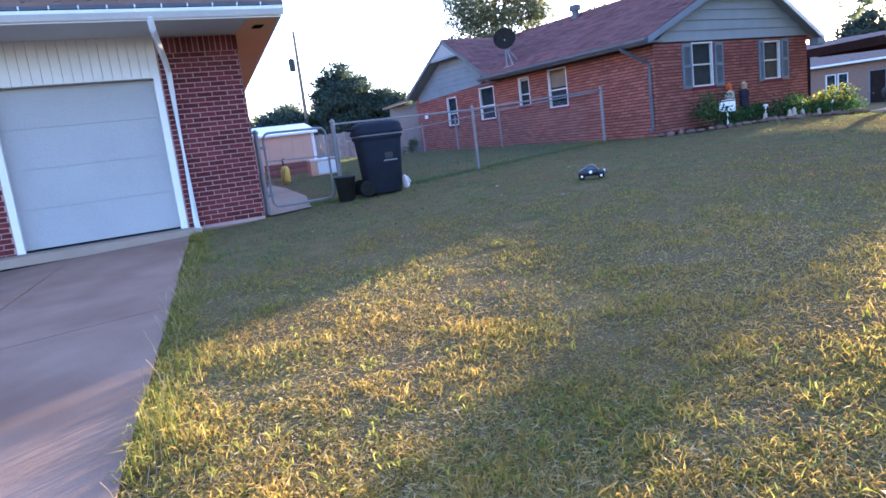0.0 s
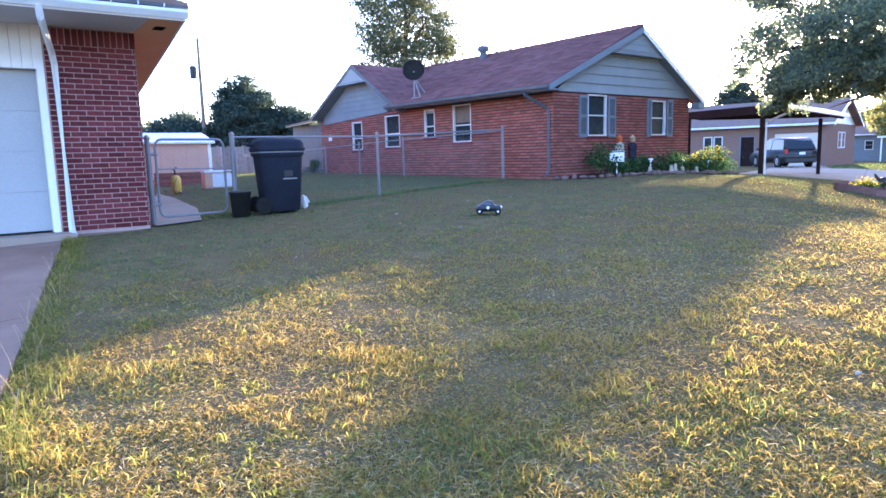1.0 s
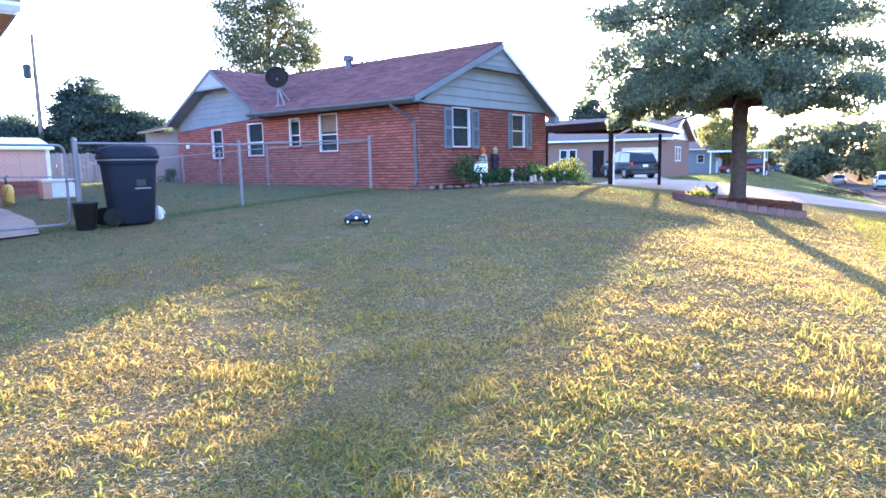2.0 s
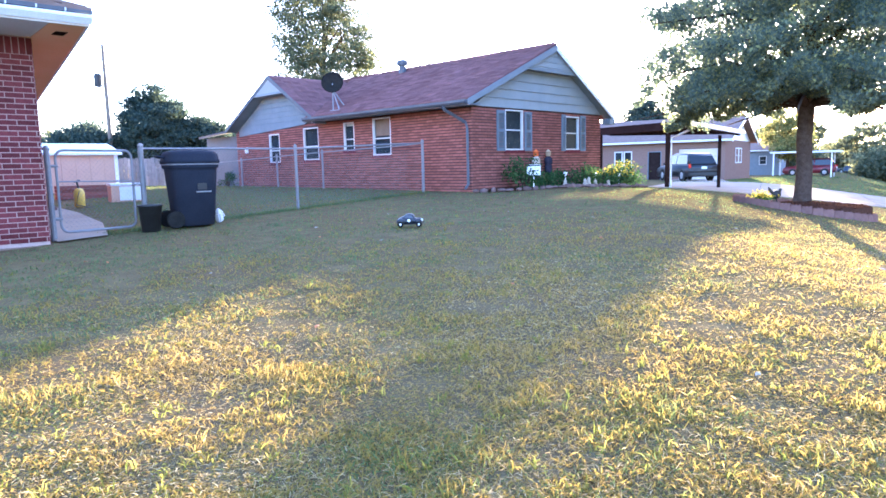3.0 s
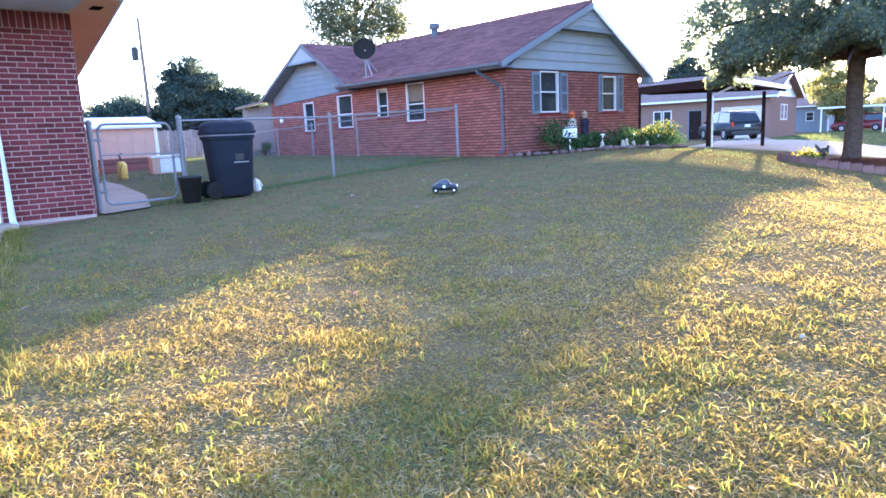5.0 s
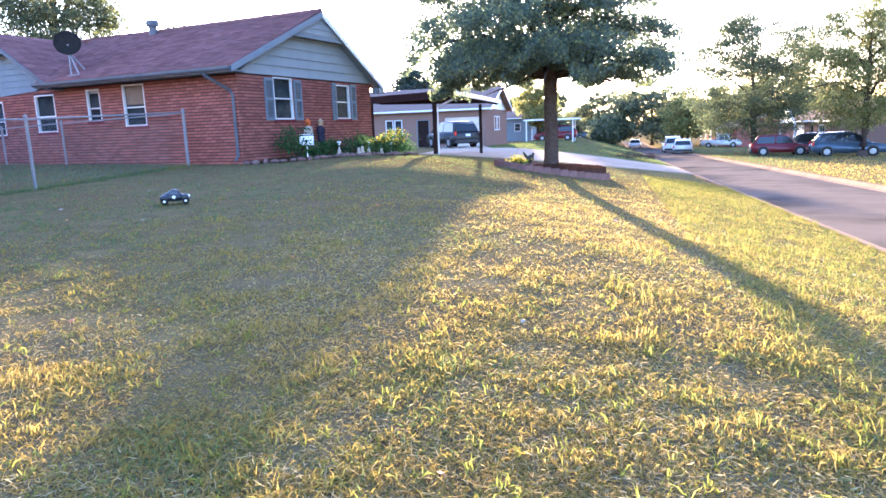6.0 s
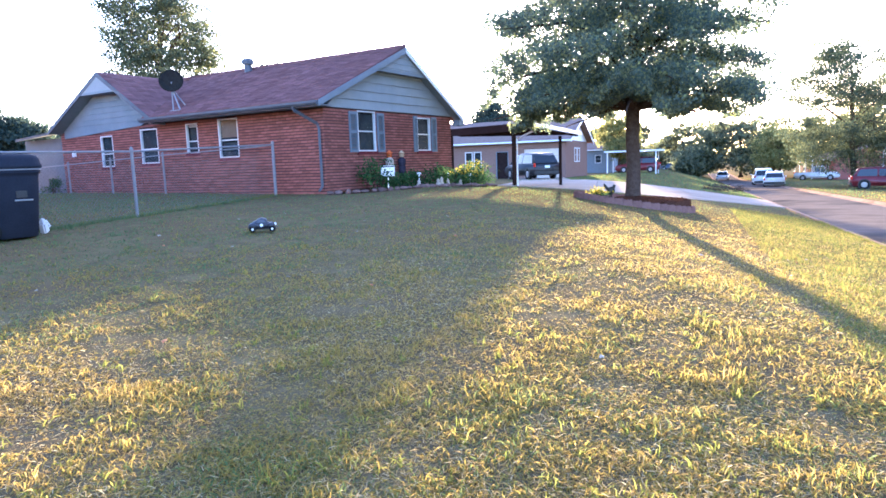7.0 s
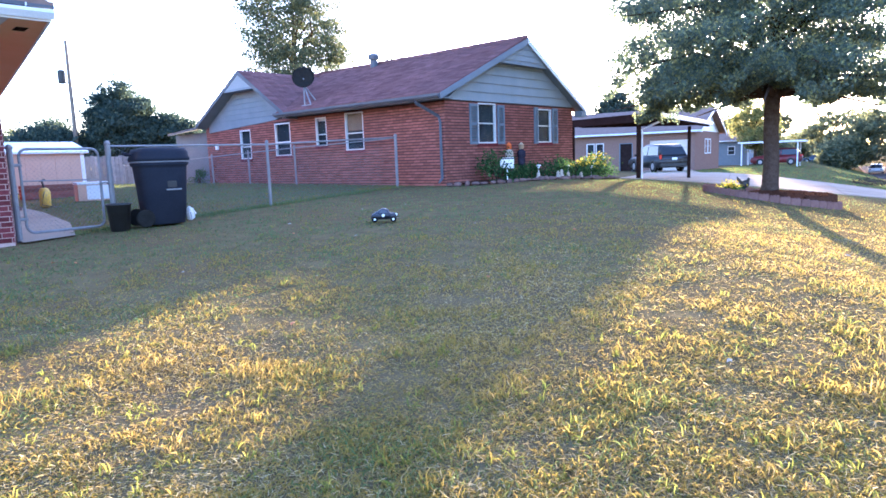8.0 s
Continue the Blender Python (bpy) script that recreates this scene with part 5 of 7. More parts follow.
# ---- neighbouring houses ----
def simple_house(name, at, turn, label, w, d, h, rise, wall_mat, roof_mat, openings=(), over=0.5, gable="x", gable_mat=None, rows=14):
    """A house of four walls with eaves and a pitched roof. Its face lies along local x at y = 0 and looks to -y; openings (x0, x1, z0, z1, kind)."""
    root = thing(name, at, label, "house", turn=turn)
    holes = [o[:4] for o in openings]
    wall_mesh("wall", "x", 0, 0.2, 0, w, -1.2, h, holes, wall_mat, root)
    wall_mesh("wall", "x", d, -0.2, 0, w, -1.2, h, [], wall_mat, root)
    wall_mesh("wall", "y", 0, 0.2, 0.2, d - 0.2, -1.2, h, [], wall_mat, root)
    wall_mesh("wall", "y", w, -0.2, 0.2, d - 0.2, -1.2, h, [], wall_mat, root)
    boxed("ceiling_board", (0.2, w - 0.2, 0.2, d - 0.2, h - 0.06, h - 0.02), M_WHITE, root)
    gm = gable_mat or wall_mat
    roof_slope("roof", (-over, d / 2, h + rise), (w + over, d / 2, h + rise), (-over, -over, h - 0.02), (w + over, -over, h - 0.02), roof_mat, root, rows, 0.02, 0.08, 0.6)
    roof_slope("roof", (-over, d / 2, h + rise), (w + over, d / 2, h + rise), (-over, d + over, h - 0.02), (w + over, d + over, h - 0.02), roof_mat, root, rows, 0.02, 0.08, 0.6)
    for x in (0.02, w - 0.14):
        bm = bmesh.new()
        prism(bm, [(x, 0, h), (x, d, h), (x, d / 2, h + rise - 0.12)], (0.12, 0, 0))
        part("gable_wall", bm, gm, root)
    boxed("fascia", (-over, w + over, -over - 0.03, -over, h - 0.12, h - 0.01), M_METAL_WHITE, root, "white fascia")
    boxed("soffit", (-over, w + over, -over, 0, h - 0.14, h - 0.11), M_SOFFIT_WHITE, root)
    for x0, x1, z0, z1, kind in openings:
        if kind == "window":
            window(root, "x", 0, -1, x0, x1, z0, z1, 0.5, None, False, 0.06)
        elif kind == "garage":
            g = new("garage_door")
            g.parent = root
            for i in range(4):
                hh = (z1 - z0) / 4
                boxed("section", (x0, x1, 0.08, 0.12, z0 + i * hh + 0.008, z0 + (i + 1) * hh - 0.008), M_CREAM_DOOR, g, "", 0.01)
        else:
            dr = new("door")
            dr.parent = root
            boxed("leaf", (x0 + 0.05, x1 - 0.05, 0.08, 0.13, z0, z1 - 0.05), M_BROWN, dr, "dark front door", 0.008)
            bm = bmesh.new()
            for a, b, c, e in ((x0, x0 + 0.05, z0, z1), (x1 - 0.05, x1, z0, z1), (x0, x1, z1 - 0.05, z1)):
                box(bm, a, b, -0.01, 0.16, c, e)
            part("frame", bm, M_SHADE_GREY, dr)
    return root


NX, NY, NW, ND, NH = -24.0, 48.0, 15.54, 10.7, 2.8   # the pale brick neighbour
neighbour = simple_house("house", (NX, NY, -0.35), 0, "pale brick ranch house with a grey roof and cream garage door", NW, ND, NH, 1.85, M_PALE_BRICK, M_ROOF_GREY,
                         [(7.9, 8.5, 0.75, 2.15, "window"), (8.6, 9.2, 0.75, 2.15, "window"), (10.35, 11.3, 0.05, 2.1, "door"), (12.5, 15.2, 0.05, 2.2, "garage")], 0.5, gable_mat=M_WHITE)
window(neighbour, "y", NW + 0.02, 1, 3.9, 5.1, 1.15, 2.25, 0.5, None, False, 0.07)
window(neighbour, "y", NW + 0.02, 1, 5.3, 6.5, 1.15, 2.25, 0.5, None, False, 0.07)
bm = bmesh.new()
tube(bm, [(6.7, -0.48, NH - 0.1), (6.7, -0.3, NH - 0.35), (6.7, -0.06, NH - 0.5), (6.7, -0.06, -0.2)], 0.05, 4)
part("downspout", bm, M_METAL_WHITE, neighbour, "white downspout")
for y0, y1 in ((-0.5, ND / 2), (ND + 0.5, ND / 2)):
    bm = bmesh.new()
    prism(bm, [(NW + 0.5, y0, NH - 0.03), (NW + 0.5, y1, NH + 1.84), (NW + 0.5, y1, NH + 1.62), (NW + 0.5, y0, NH - 0.2)], (0.04, 0, 0))
    part("rake_board", bm, M_METAL_WHITE, neighbour, "white rake board")
grey_house = simple_house("house", (-20.0, 86.0, -0.6), 0, "low grey-sided house with an open carport beside it", 10.7, 8.0, 2.7, 1.1, M_TRIM_GREY, M_ROOF_GREY, [(8.6, 9.4, 1.0, 2.0, "window")], 0.5)
boxed("carport_roof", (10.75, 17.1, -8.6, -2.0, 2.20, 2.36), M_METAL_WHITE, grey_house, "pale flat carport roof")
for x, y in ((11.1, -8.4), (16.4, -8.4), (11.1, -2.3), (16.4, -2.3)):
    boxed("carport_post", (x - 0.06, x + 0.06, y - 0.06, y + 0.06, -1.0, 2.20), M_METAL_WHITE, grey_house)
for k, (x, y, turn, lab) in enumerate(((18.6, 75.5, -88, "tan brick house across the street"), (17.2, 112.0, -88, "pale brick house across the street"), (19.5, 140.0, -88, "brown house further down the street"))):
    hh = simple_house("house", (x, y, road_z(y) + 0.45), turn, lab + " with a low grey roof", 13.0, 8.5, 2.5, 1.7, (M_PALE_BRICK, M_BRICK_RED, M_PALE_BRICK)[k], M_ROOF_GREY,
                      [(1.6, 4.2, 0.05, 2.1, "garage"), (6.0, 6.9, 0.05, 2.1, "door"), (8.3, 9.9, 0.9, 2.1, "window")], 0.55)
    bm = bmesh.new()
    prism(bm, [(0.2, -1.25, 2.3), (5.6, -1.25, 2.3), (2.9, -1.25, 3.7)], (0, 0.15, 0))
    part("gable_panel", bm, M_WHITE, hh, "white front gable")
    boxed("porch_post", (5.2, 5.35, -1.2, -1.05, -0.8, 2.3), M_WHITE, hh)
    boxed("porch_post", (0.4, 0.55, -1.2, -1.05, -0.8, 2.3), M_WHITE, hh)


# ---- vehicles ----
def vehicle(name, at, turn, label, paint, length=4.6, width=1.82, height=1.68, kind="suv", group="parked cars"):
    """A parked road vehicle, nose to local +x, wheels on z = 0."""
    root = thing(name, at, label, "car", group, turn)
    L, W, H = length / 2, width / 2, height
    wr = 0.34
    shoulder = H * 0.56
    if kind == "suv":
        low = [(-L + 0.02, 0.42), (-L - 0.02, 0.70), (-L + 0.06, shoulder), (-L + 0.16, shoulder + 0.06), (L * 0.40, shoulder + 0.02), (L * 0.72, shoulder - 0.04), (L * 0.93, shoulder - 0.14), (L, 0.64), (L, 0.36), (L - 0.12, 0.24), (-L + 0.14, 0.26)]
        cab = [(-L + 0.10, shoulder + 0.03), (-L + 0.40, H - 0.20), (-L + 0.56, H - 0.06), (-L * 0.45, H - 0.01), (-L * 0.10, H), (L * 0.08, H - 0.05), (L * 0.22, H - 0.17), (L * 0.54, shoulder)]
    elif kind == "sedan":
        low = [(-L, 0.40), (-L, 0.74), (-L + 0.1, shoulder + 0.08), (L * 0.42, shoulder + 0.03), (L * 0.75, shoulder - 0.02), (L * 0.93, shoulder - 0.12), (L, 0.58), (L, 0.32), (L - 0.1, 0.2), (-L + 0.1, 0.22)]
        cab = [(-L + 0.48, shoulder + 0.05), (-L + 0.95, H - 0.16), (-L + 1.25, H - 0.03), (-L * 0.2, H), (L * 0.06, H - 0.03), (L * 0.2, H - 0.12), (L * 0.52, shoulder)]
    else:
        low = [(-L, 0.5), (-L, 1.0), (L * 0.42, 1.04), (L * 0.94, 0.98), (L, 0.7), (L, 0.4), (L - 0.1, 0.3), (-L + 0.1, 0.32)]
        cab = [(-L * 0.16, 1.0), (-L * 0.14, H - 0.06), (-L * 0.06, H), (L * 0.20, H), (L * 0.30, H - 0.06), (L * 0.50, 1.0)]
    bm = bmesh.new()
    prism(bm, [(x, -W, z) for x, z in low], (0, 2 * W, 0))
    bmesh.ops.bevel(bm, geom=bm.edges[:], offset=0.09, segments=3, affect="EDGES", clamp_overlap=True)
    part("body", bm, paint, root, "", True)

    base_z = min(cab[0][1], cab[-1][1])

    def half(z):
        return W * 0.95 * (1 - 0.20 * (z - base_z) / (H - base_z))

    bm = bmesh.new()
    sides = [[bm.verts.new((x, s * half(z), z)) for x, z in cab] for s in (-1, 1)]
    bm.faces.new(sides[0])
    bm.faces.new(list(reversed(sides[1])))
    for i in range(len(cab)):
        j = (i + 1) % len(cab)
        bm.faces.new((sides[0][i], sides[1][i], sides[1][j], sides[0][j]))
    bmesh.ops.bevel(bm, geom=[e for e in bm.edges if e.verts[0].co.y * e.verts[1].co.y > 0], offset=0.05, segments=2, affect="EDGES", clamp_overlap=True)
    part("cabin", bm, paint, root, "", True)
    # side glass: the cabin's outline drawn in, cut in two by a pillar
    zb, zt = base_z + 0.07, H - 0.13
    back_b, back_t = cab[0][0] + 0.22, cab[1][0] + 0.16
    front_b, front_t = cab[-1][0] - 0.22, cab[-2][0] - 0.08
    mid_x = (back_b + front_b) / 2
    for s in (-1, 1):
        for (xa, xb), (xc, xd) in (((back_b, mid_x - 0.05), (back_t, mid_x - 0.05)), ((mid_x + 0.05, front_b), (mid_x + 0.05, front_t))):
            bm = bmesh.new()
            prism(bm, [(xa, s * (half(zb) - 0.02), zb), (xb, s * (half(zb) - 0.02), zb), (xd, s * (half(zt) - 0.02), zt), (xc, s * (half(zt) - 0.02), zt)], (0, s * 0.03, 0))
            part("side_window", bm, M_CAR_GLASS, root, "dark side window")
    for nm, (xa, za), (xb, zz), s in (("rear_window", cab[0], cab[1], -1), ("windscreen", cab[-1], cab[-2], 1)):
        za, zz = za + 0.04, zz - 0.01
        bm = bmesh.new()
        prism(bm, [(xa - s * 0.03, -half(za) + 0.10, za), (xa - s * 0.03, half(za) - 0.10, za), (xb - s * 0.02, half(zz) - 0.10, zz), (xb - s * 0.02, -half(zz) + 0.10, zz)], (s * 0.04, 0, 0.012))
        part(nm, bm, M_CAR_GLASS, root, "dark " + nm.replace("_", " "))
    for sx in (-1, 1):
        for sy in (-1, 1):
            bm = bmesh.new()
            lathe(bm, [(0.05, -0.05), (0.385, -0.05), (0.385, 0.003), (0.05, 0.003)], 20)
            bmesh.ops.transform(bm, verts=bm.verts, matrix=pose(sx * L * 0.60, sy * W, wr + 0.02, -90 * sy, 0, 0))
            part("wheel_arch", bm, M_BLACK, root)
    for sx in (-1, 1):
        for sy in (-1, 1):
            w = new("wheel")
            w.parent = root
            m = pose(sx * L * 0.60, sy * (W - 0.10), wr, 90, 0, 0)
            b = bmesh.new()
            lathe(b, [(0.20, -0.10), (wr - 0.03, -0.11), (wr, -0.08), (wr, 0.08), (wr - 0.03, 0.11), (0.20, 0.10)], 20)
            bmesh.ops.transform(b, verts=b.verts, matrix=m)
            part("tyre", b, M_RUBBER, w)
            b = bmesh.new()
            lathe(b, [(0.02, -0.113), (0.18, -0.112), (0.205, -0.10), (0.205, 0.10), (0.18, 0.112), (0.02, 0.113)], 16)
            bmesh.ops.transform(b, verts=b.verts, matrix=m)
            part("rim", b, M_RIM, w)
    for sy in (-1, 1):
        boxed("tail_light", (-L - 0.02, -L + 0.10, sy * W * 0.94 - 0.09, sy * W * 0.94 + 0.03 * sy, shoulder - 0.16, shoulder + 0.08), M_RED_LIGHT, root, "red tail light", 0.01)
        boxed("headlight", (L - 0.12, L - 0.01, sy * W * 0.78 - 0.14, sy * W * 0.78 + 0.14, 0.62, 0.76), M_CHROME, root, "", 0.02)
        boxed("wing_mirror", (L * 0.36, L * 0.36 + 0.12, sy * (W + 0.09) - 0.08, sy * (W + 0.09) + 0.08, shoulder + 0.04, shoulder + 0.17), paint, root, "", 0.02)
    boxed("bumper", (-L - 0.05, -L + 0.2, -W * 0.95, W * 0.95, 0.32, 0.52), M_BLACK, root, "", 0.03)
    boxed("number_plate", (-L - 0.065, -L - 0.045, -0.16, 0.16, 0.72, 0.86), M_METAL_WHITE, root, "blank pale number plate")
    if kind == "pickup":
        b = bmesh.new()
        box(b, -L + 0.08, -L * 0.2, -W + 0.12, W - 0.12, 0.96, 1.025)
        part("cargo_bed", b, M_BLACK, root)
    return root


def on_ground(x, y):
    return (x, y, ground_z(x, y))


vehicle("suv", (-9.75, 42.6, ground_z(-9.75, 42.6) + 0.03), 128, "black SUV parked tail-out on the pale driveway", M_CAR_DARK, 4.6, 1.85, 1.68)
vehicle("suv", on_ground(-5.7, 79.8), 178, "dark red SUV parked beside the grey house", M_CAR_RED, 4.9, 1.9, 1.8)
vehicle("suv", on_ground(12.8, 54.6), -6, "dark red crossover parked across the street", M_CAR_RED, 4.1, 1.80, 1.55)
vehicle("suv", on_ground(16.2, 51.0), -8, "slate blue SUV parked across the street", M_CAR_BLUE, 4.5, 1.84, 1.66)
vehicle("suv", on_ground(16.6, 57.5), -8, "dark SUV parked behind the slate blue one", M_CAR_DARK, 4.6, 1.82, 1.66)
vehicle("pickup_truck", on_ground(15.5, 98.0), -12, "white pickup truck parked on a drive across the street", M_CAR_WHITE, 5.2, 1.95, 1.85, "pickup")
vehicle("sedan", (7.45, 69.5, road_z(69.5)), 84, "white sedan parked at the far kerb", M_CAR_WHITE, 4.6, 1.8, 1.45, "sedan")
vehicle("suv", (7.1, 76.5, road_z(76.5)), 88, "white SUV parked at the far kerb", M_CAR_WHITE, 4.7, 1.85, 1.75)
vehicle("sedan", (5.0, 118.0, road_z(118)), 265, "pale sedan far down the street", M_CAR_WHITE, 4.6, 1.8, 1.45, "sedan")
vehicle("sedan", on_ground(-2.5, 112.0), 175, "grey sedan parked far down the street", M_CAR_BLUE, 4.6, 1.8, 1.45, "sedan")

# ---- trees ----
TREE_X, TREE_Y = -1.31, 16.55


def layered_tree(at, label, trunk_r, boughs, seed):
    """A shade tree whose foliage lies in flat boughs, one above another."""
    rnd = random.Random(seed)
    root = thing("tree", at, label, "tree")
    bm = bmesh.new()
    tube(bm, [(0, 0, -0.25), (0.0, 0, 0.05), (0.02, 0, 0.3), (0.03, 0.02, 0.9), (0.0, 0.03, 1.5), (0.02, 0, 2.2), (-0.02, 0.05, 3.2), (0.05, 0, 4.4), (0, 0, 6.4)], [trunk_r * k for k in (1.6, 1.3, 1.05, 0.95, 0.92, 0.98, 0.7, 0.45, 0.1)], 12)
    tube(bm, [(-0.02, 0, 2.3), (-0.22, -0.05, 2.8), (-0.5, 0.0, 3.7), (-0.6, 0.1, 4.8)], [trunk_r * k for k in (0.7, 0.55, 0.4, 0.15)], 8)
    ends, sizes = [], []
    for i in range(boughs):
        k = i / (boughs - 1)
        z = 2.02 + 4.85 * k ** 1.2
        a = i * 2.399 + rnd.uniform(-0.25, 0.25)
        reach = (2.95 + 0.75 * min(1.0, k / 0.3) - 1.4 * k ** 1.8) * rnd.uniform(0.80, 1.08) * (1.0 - 0.13 * math.cos(a))
        d, s = Vector((math.cos(a), math.sin(a), 0)), Vector((-math.sin(a), math.cos(a), 0))
        start = Vector((0, 0, max(2.25, z - 0.7)))
        droop = rnd.uniform(0.05, 0.45)
        mid, end = d * reach * 0.5 + Vector((0, 0, z + 0.15)), d * reach + Vector((0, 0, z - droop * 0.6))
        tube(bm, [start, start.lerp(mid, 0.55) + Vector((0, 0, 0.1)), mid, end], [trunk_r * 0.42 * (1 - 0.6 * k), trunk_r * 0.32 * (1 - 0.6 * k), trunk_r * 0.18, 0.01], 6)
        for j in range(34):
            u = 0.22 + 0.82 * rnd.random()
            p = mid.lerp(end, (u - 0.5) * 2) if u > 0.5 else start.lerp(mid, u * 2)
            p = p + s * rnd.gauss(0, 0.5) * (1.25 - 0.5 * u) + Vector((0, 0, rnd.gauss(0.06, 0.13)))
            p.z = max(p.z, z - 0.5)
            ends.append(tuple(p))
            sizes.append(rnd.uniform(0.12, 0.25))
    # a low bough, hung lower to cast a strip of shade on the lawn
    tube(bm, [(0, 0, 2.3), (-0.9, 0.0, 2.75), (-1.9, 0.02, 2.70), (-2.75, 0.0, 2.05)], [trunk_r * k for k in (0.4, 0.3, 0.2, 0.05)], 6)
    for j in range(95):
        u = rnd.random()
        ends.append((-1.9 - 0.8 * u + rnd.gauss(0, 0.24 - 0.16 * u), rnd.gauss(0, 0.42 - 0.05 * u), 3.2 - 1.36 * u + rnd.gauss(0, 0.09)))
        sizes.append(0.15 - 0.06 * u)
    part("trunk", bm, M_BARK, root, "rough brown bark", True)
    leaves("crown", ends, sizes, 125, 0.038, M_MAPLE, root, "dense green leaves in layered boughs", 0.6,
           lambda x, y: np.where(x < -3.0, 2.6, np.where(x < -2.42, 1.84, np.where(np.abs(x) < 0.6, 2.36, 2.08))) + 0.09 * np.sin(4.3 * x + 1.0) + 0.09 * np.sin(7.1 * x + 3.7 * y) + np.where(x < -2.42, 0.0, 0.115 * np.maximum(0, y)))
    return root


layered_tree((TREE_X, TREE_Y, ground_z(TREE_X, TREE_Y)), "broad shade tree with dark green leaves and layered boughs", 0.17, 44, 11)
tree("tree", (-28.6, 30.9, 0.2), "tall leafy tree behind the brick house roof", 0.28, 0.45, (0.0, 0.0, 8.6), (3.2, 3.2, 6.1), 430, 110, 0.08, M_TREE_FAR, 0.0, 5, spread=0.42)
tree("tree", (-31.0, 45.5, 0.0), "tree whose top shows over the ridge", 0.18, 0.5, (0, 0, 7.2), (1.6, 1.6, 2.6), 60, 26, 0.14, M_TREE_FAR, 0.0, 6, spread=0.35)
tree("tree", (12.25, 60.8, ground_z(12.25, 60.8)), "open-crowned street tree across the road", 0.28, 0.28, (-0.6, 0, 6.6), (5.4, 4.8, 5.6), 560, 120, 0.075, M_TREE_FAR, 0.05, 21, 0.2, "street trees", 0.46, 0.15)
tree("tree", (16.6, 49.4, ground_z(16.6, 49.4)), "full yellow-green street tree across the road", 0.28, 0.28, (0, 0, 6.0), (4.2, 4.0, 4.5), 400, 120, 0.075, M_TREE_GOLD, 0.1, 22, 0.3, "street trees", 0.45, 0.25)
tree("tree", (10.7, 94.0, ground_z(10.7, 94.0)), "smaller street tree beyond the pickup", 0.2, 0.3, (0, 0, 4.2), (3.4, 3.0, 2.8), 200, 36, 0.17, M_TREE_GOLD, 0.1, 23, 0.3, "street trees", 0.45)
tree("tree", (-20.7, 72.0, -0.8), "tree behind the pale brick house", 0.22, 0.35, (0, 0, 5.6), (2.5, 2.5, 2.8), 260, 44, 0.15, M_CEDAR, 0.0, 24, 0.0, "garden trees", 0.45)
tree("tree", (-8.0, 82.0, -1.0), "light-leaved tree beside the grey house", 0.2, 0.35, (0, 0, 4.8), (2.6, 2.4, 2.8), 160, 40, 0.15, M_TREE_GOLD, 0.0, 25, 0.0, "garden trees", 0.42)
for k, (x, y, r, h) in enumerate(((-45.8, 30.5, 2.2, 5.7), (-49.2, 27.0, 2.7, 3.4), (-44.5, 33.6, 2.5, 3.7), (-56, 46, 4.6, 3.6))):
    tree("cedar_tree", (x, y, 0.6), "dark bushy cedar at the back of the yards", 0.25, 0.15, (0, 0, h * 0.62), (r, r, h * 0.62), 360, 80, 0.125, M_CEDAR, 0.0, 40 + k, 0.0, "cedars", 0.40)
for k in range(22):
    x, y = (-30 + 4.1 * k + 2.5 * math.sin(k * 2.1), 118 + 14 * math.sin(k * 1.3))
    if -12 < x < -2:
        y += 12
    r = 3.6 + 1.6 * math.sin(k * 3.7)
    tree("distant_tree", (x, y, road_z(100) + 0.6), "hazy tree at the far end of the street", 0.25, 0.25, (0, 0, 0.4 + 0.95 * r), (r * 1.3, r, r * 0.95), 130, 48, 0.28, M_TREE_HAZED, 0.0, 60 + k, 0.0, "distant trees", 0.7)
for k in range(9):
    x, y = -62 - 6 * math.sin(k * 1.9), -4 + 9 * k
    tree("distant_tree", (x, y, 0.6), "low tree beyond the back fences", 0.22, 0.2, (0, 0, 2.6), (3.6, 3.6, 2.3), 70, 30, 0.26, M_TREE_FAR, 0.0, 90 + k, 0.0, "distant trees", 0.6)
# bare twigs beyond the garage
twigs = thing("bare_shrub", (-26.5, 9.6, 0.4), "leafless twigs showing past the garage corner", "shrub")
bm = bmesh.new()
rnd = random.Random(4)
for i in range(26):
    a = rnd.uniform(-1, 1)
    s = Vector((0, 0.2 * a, 1.2 + 0.6 * rnd.random()))
    tube(bm, [(0, 0, -0.2), s, s + Vector((rnd.uniform(-0.3, 0.3), 0.9 + 0.9 * rnd.random(), 0.7 * rnd.random() + 1.2)), s + Vector((0, 1.6 + rnd.random(), 1.4 + 0.9 * rnd.random()))], [0.035, 0.026, 0.016, 0.008], 4)
part("twig", bm, M_BARK, twigs)

# ---- tree bed ----
BED_X, BED_Y = TREE_X + 0.03, TREE_Y - 0.15
bed = thing("tree_bed", (BED_X, BED_Y, ground_z(BED_X, BED_Y)), "round mulch bed with a ring of scalloped edging blocks", "flower bed")
bm = bmesh.new()
lathe(bm, [(1.31, -0.25), (1.31, 0.06), (1.2, 0.09), (1.0, 0.10), (0.75, 0.13), (0.5, 0.15), (0.3, 0.17), (0.12, 0.18)], 56)
for v in bm.verts:
    v.co.z += 0.035 * noise.noise(v.co * 7)
part("mulch", bm, M_MULCH, bed, "dark red-brown mulch", True)
ca, cr = RNG.uniform(0, math.tau, 900), 1.27 * np.sqrt(RNG.random(900))
chips = np.stack([cr * np.cos(ca), cr * np.sin(ca), 0.175 - 0.085 * cr + RNG.uniform(0, 0.03, 900)], 1)
along = unit(RNG.normal(0, 1, (900, 3)) * (1, 1, 0.35)) * RNG.uniform(0.02, 0.06, (900, 1))
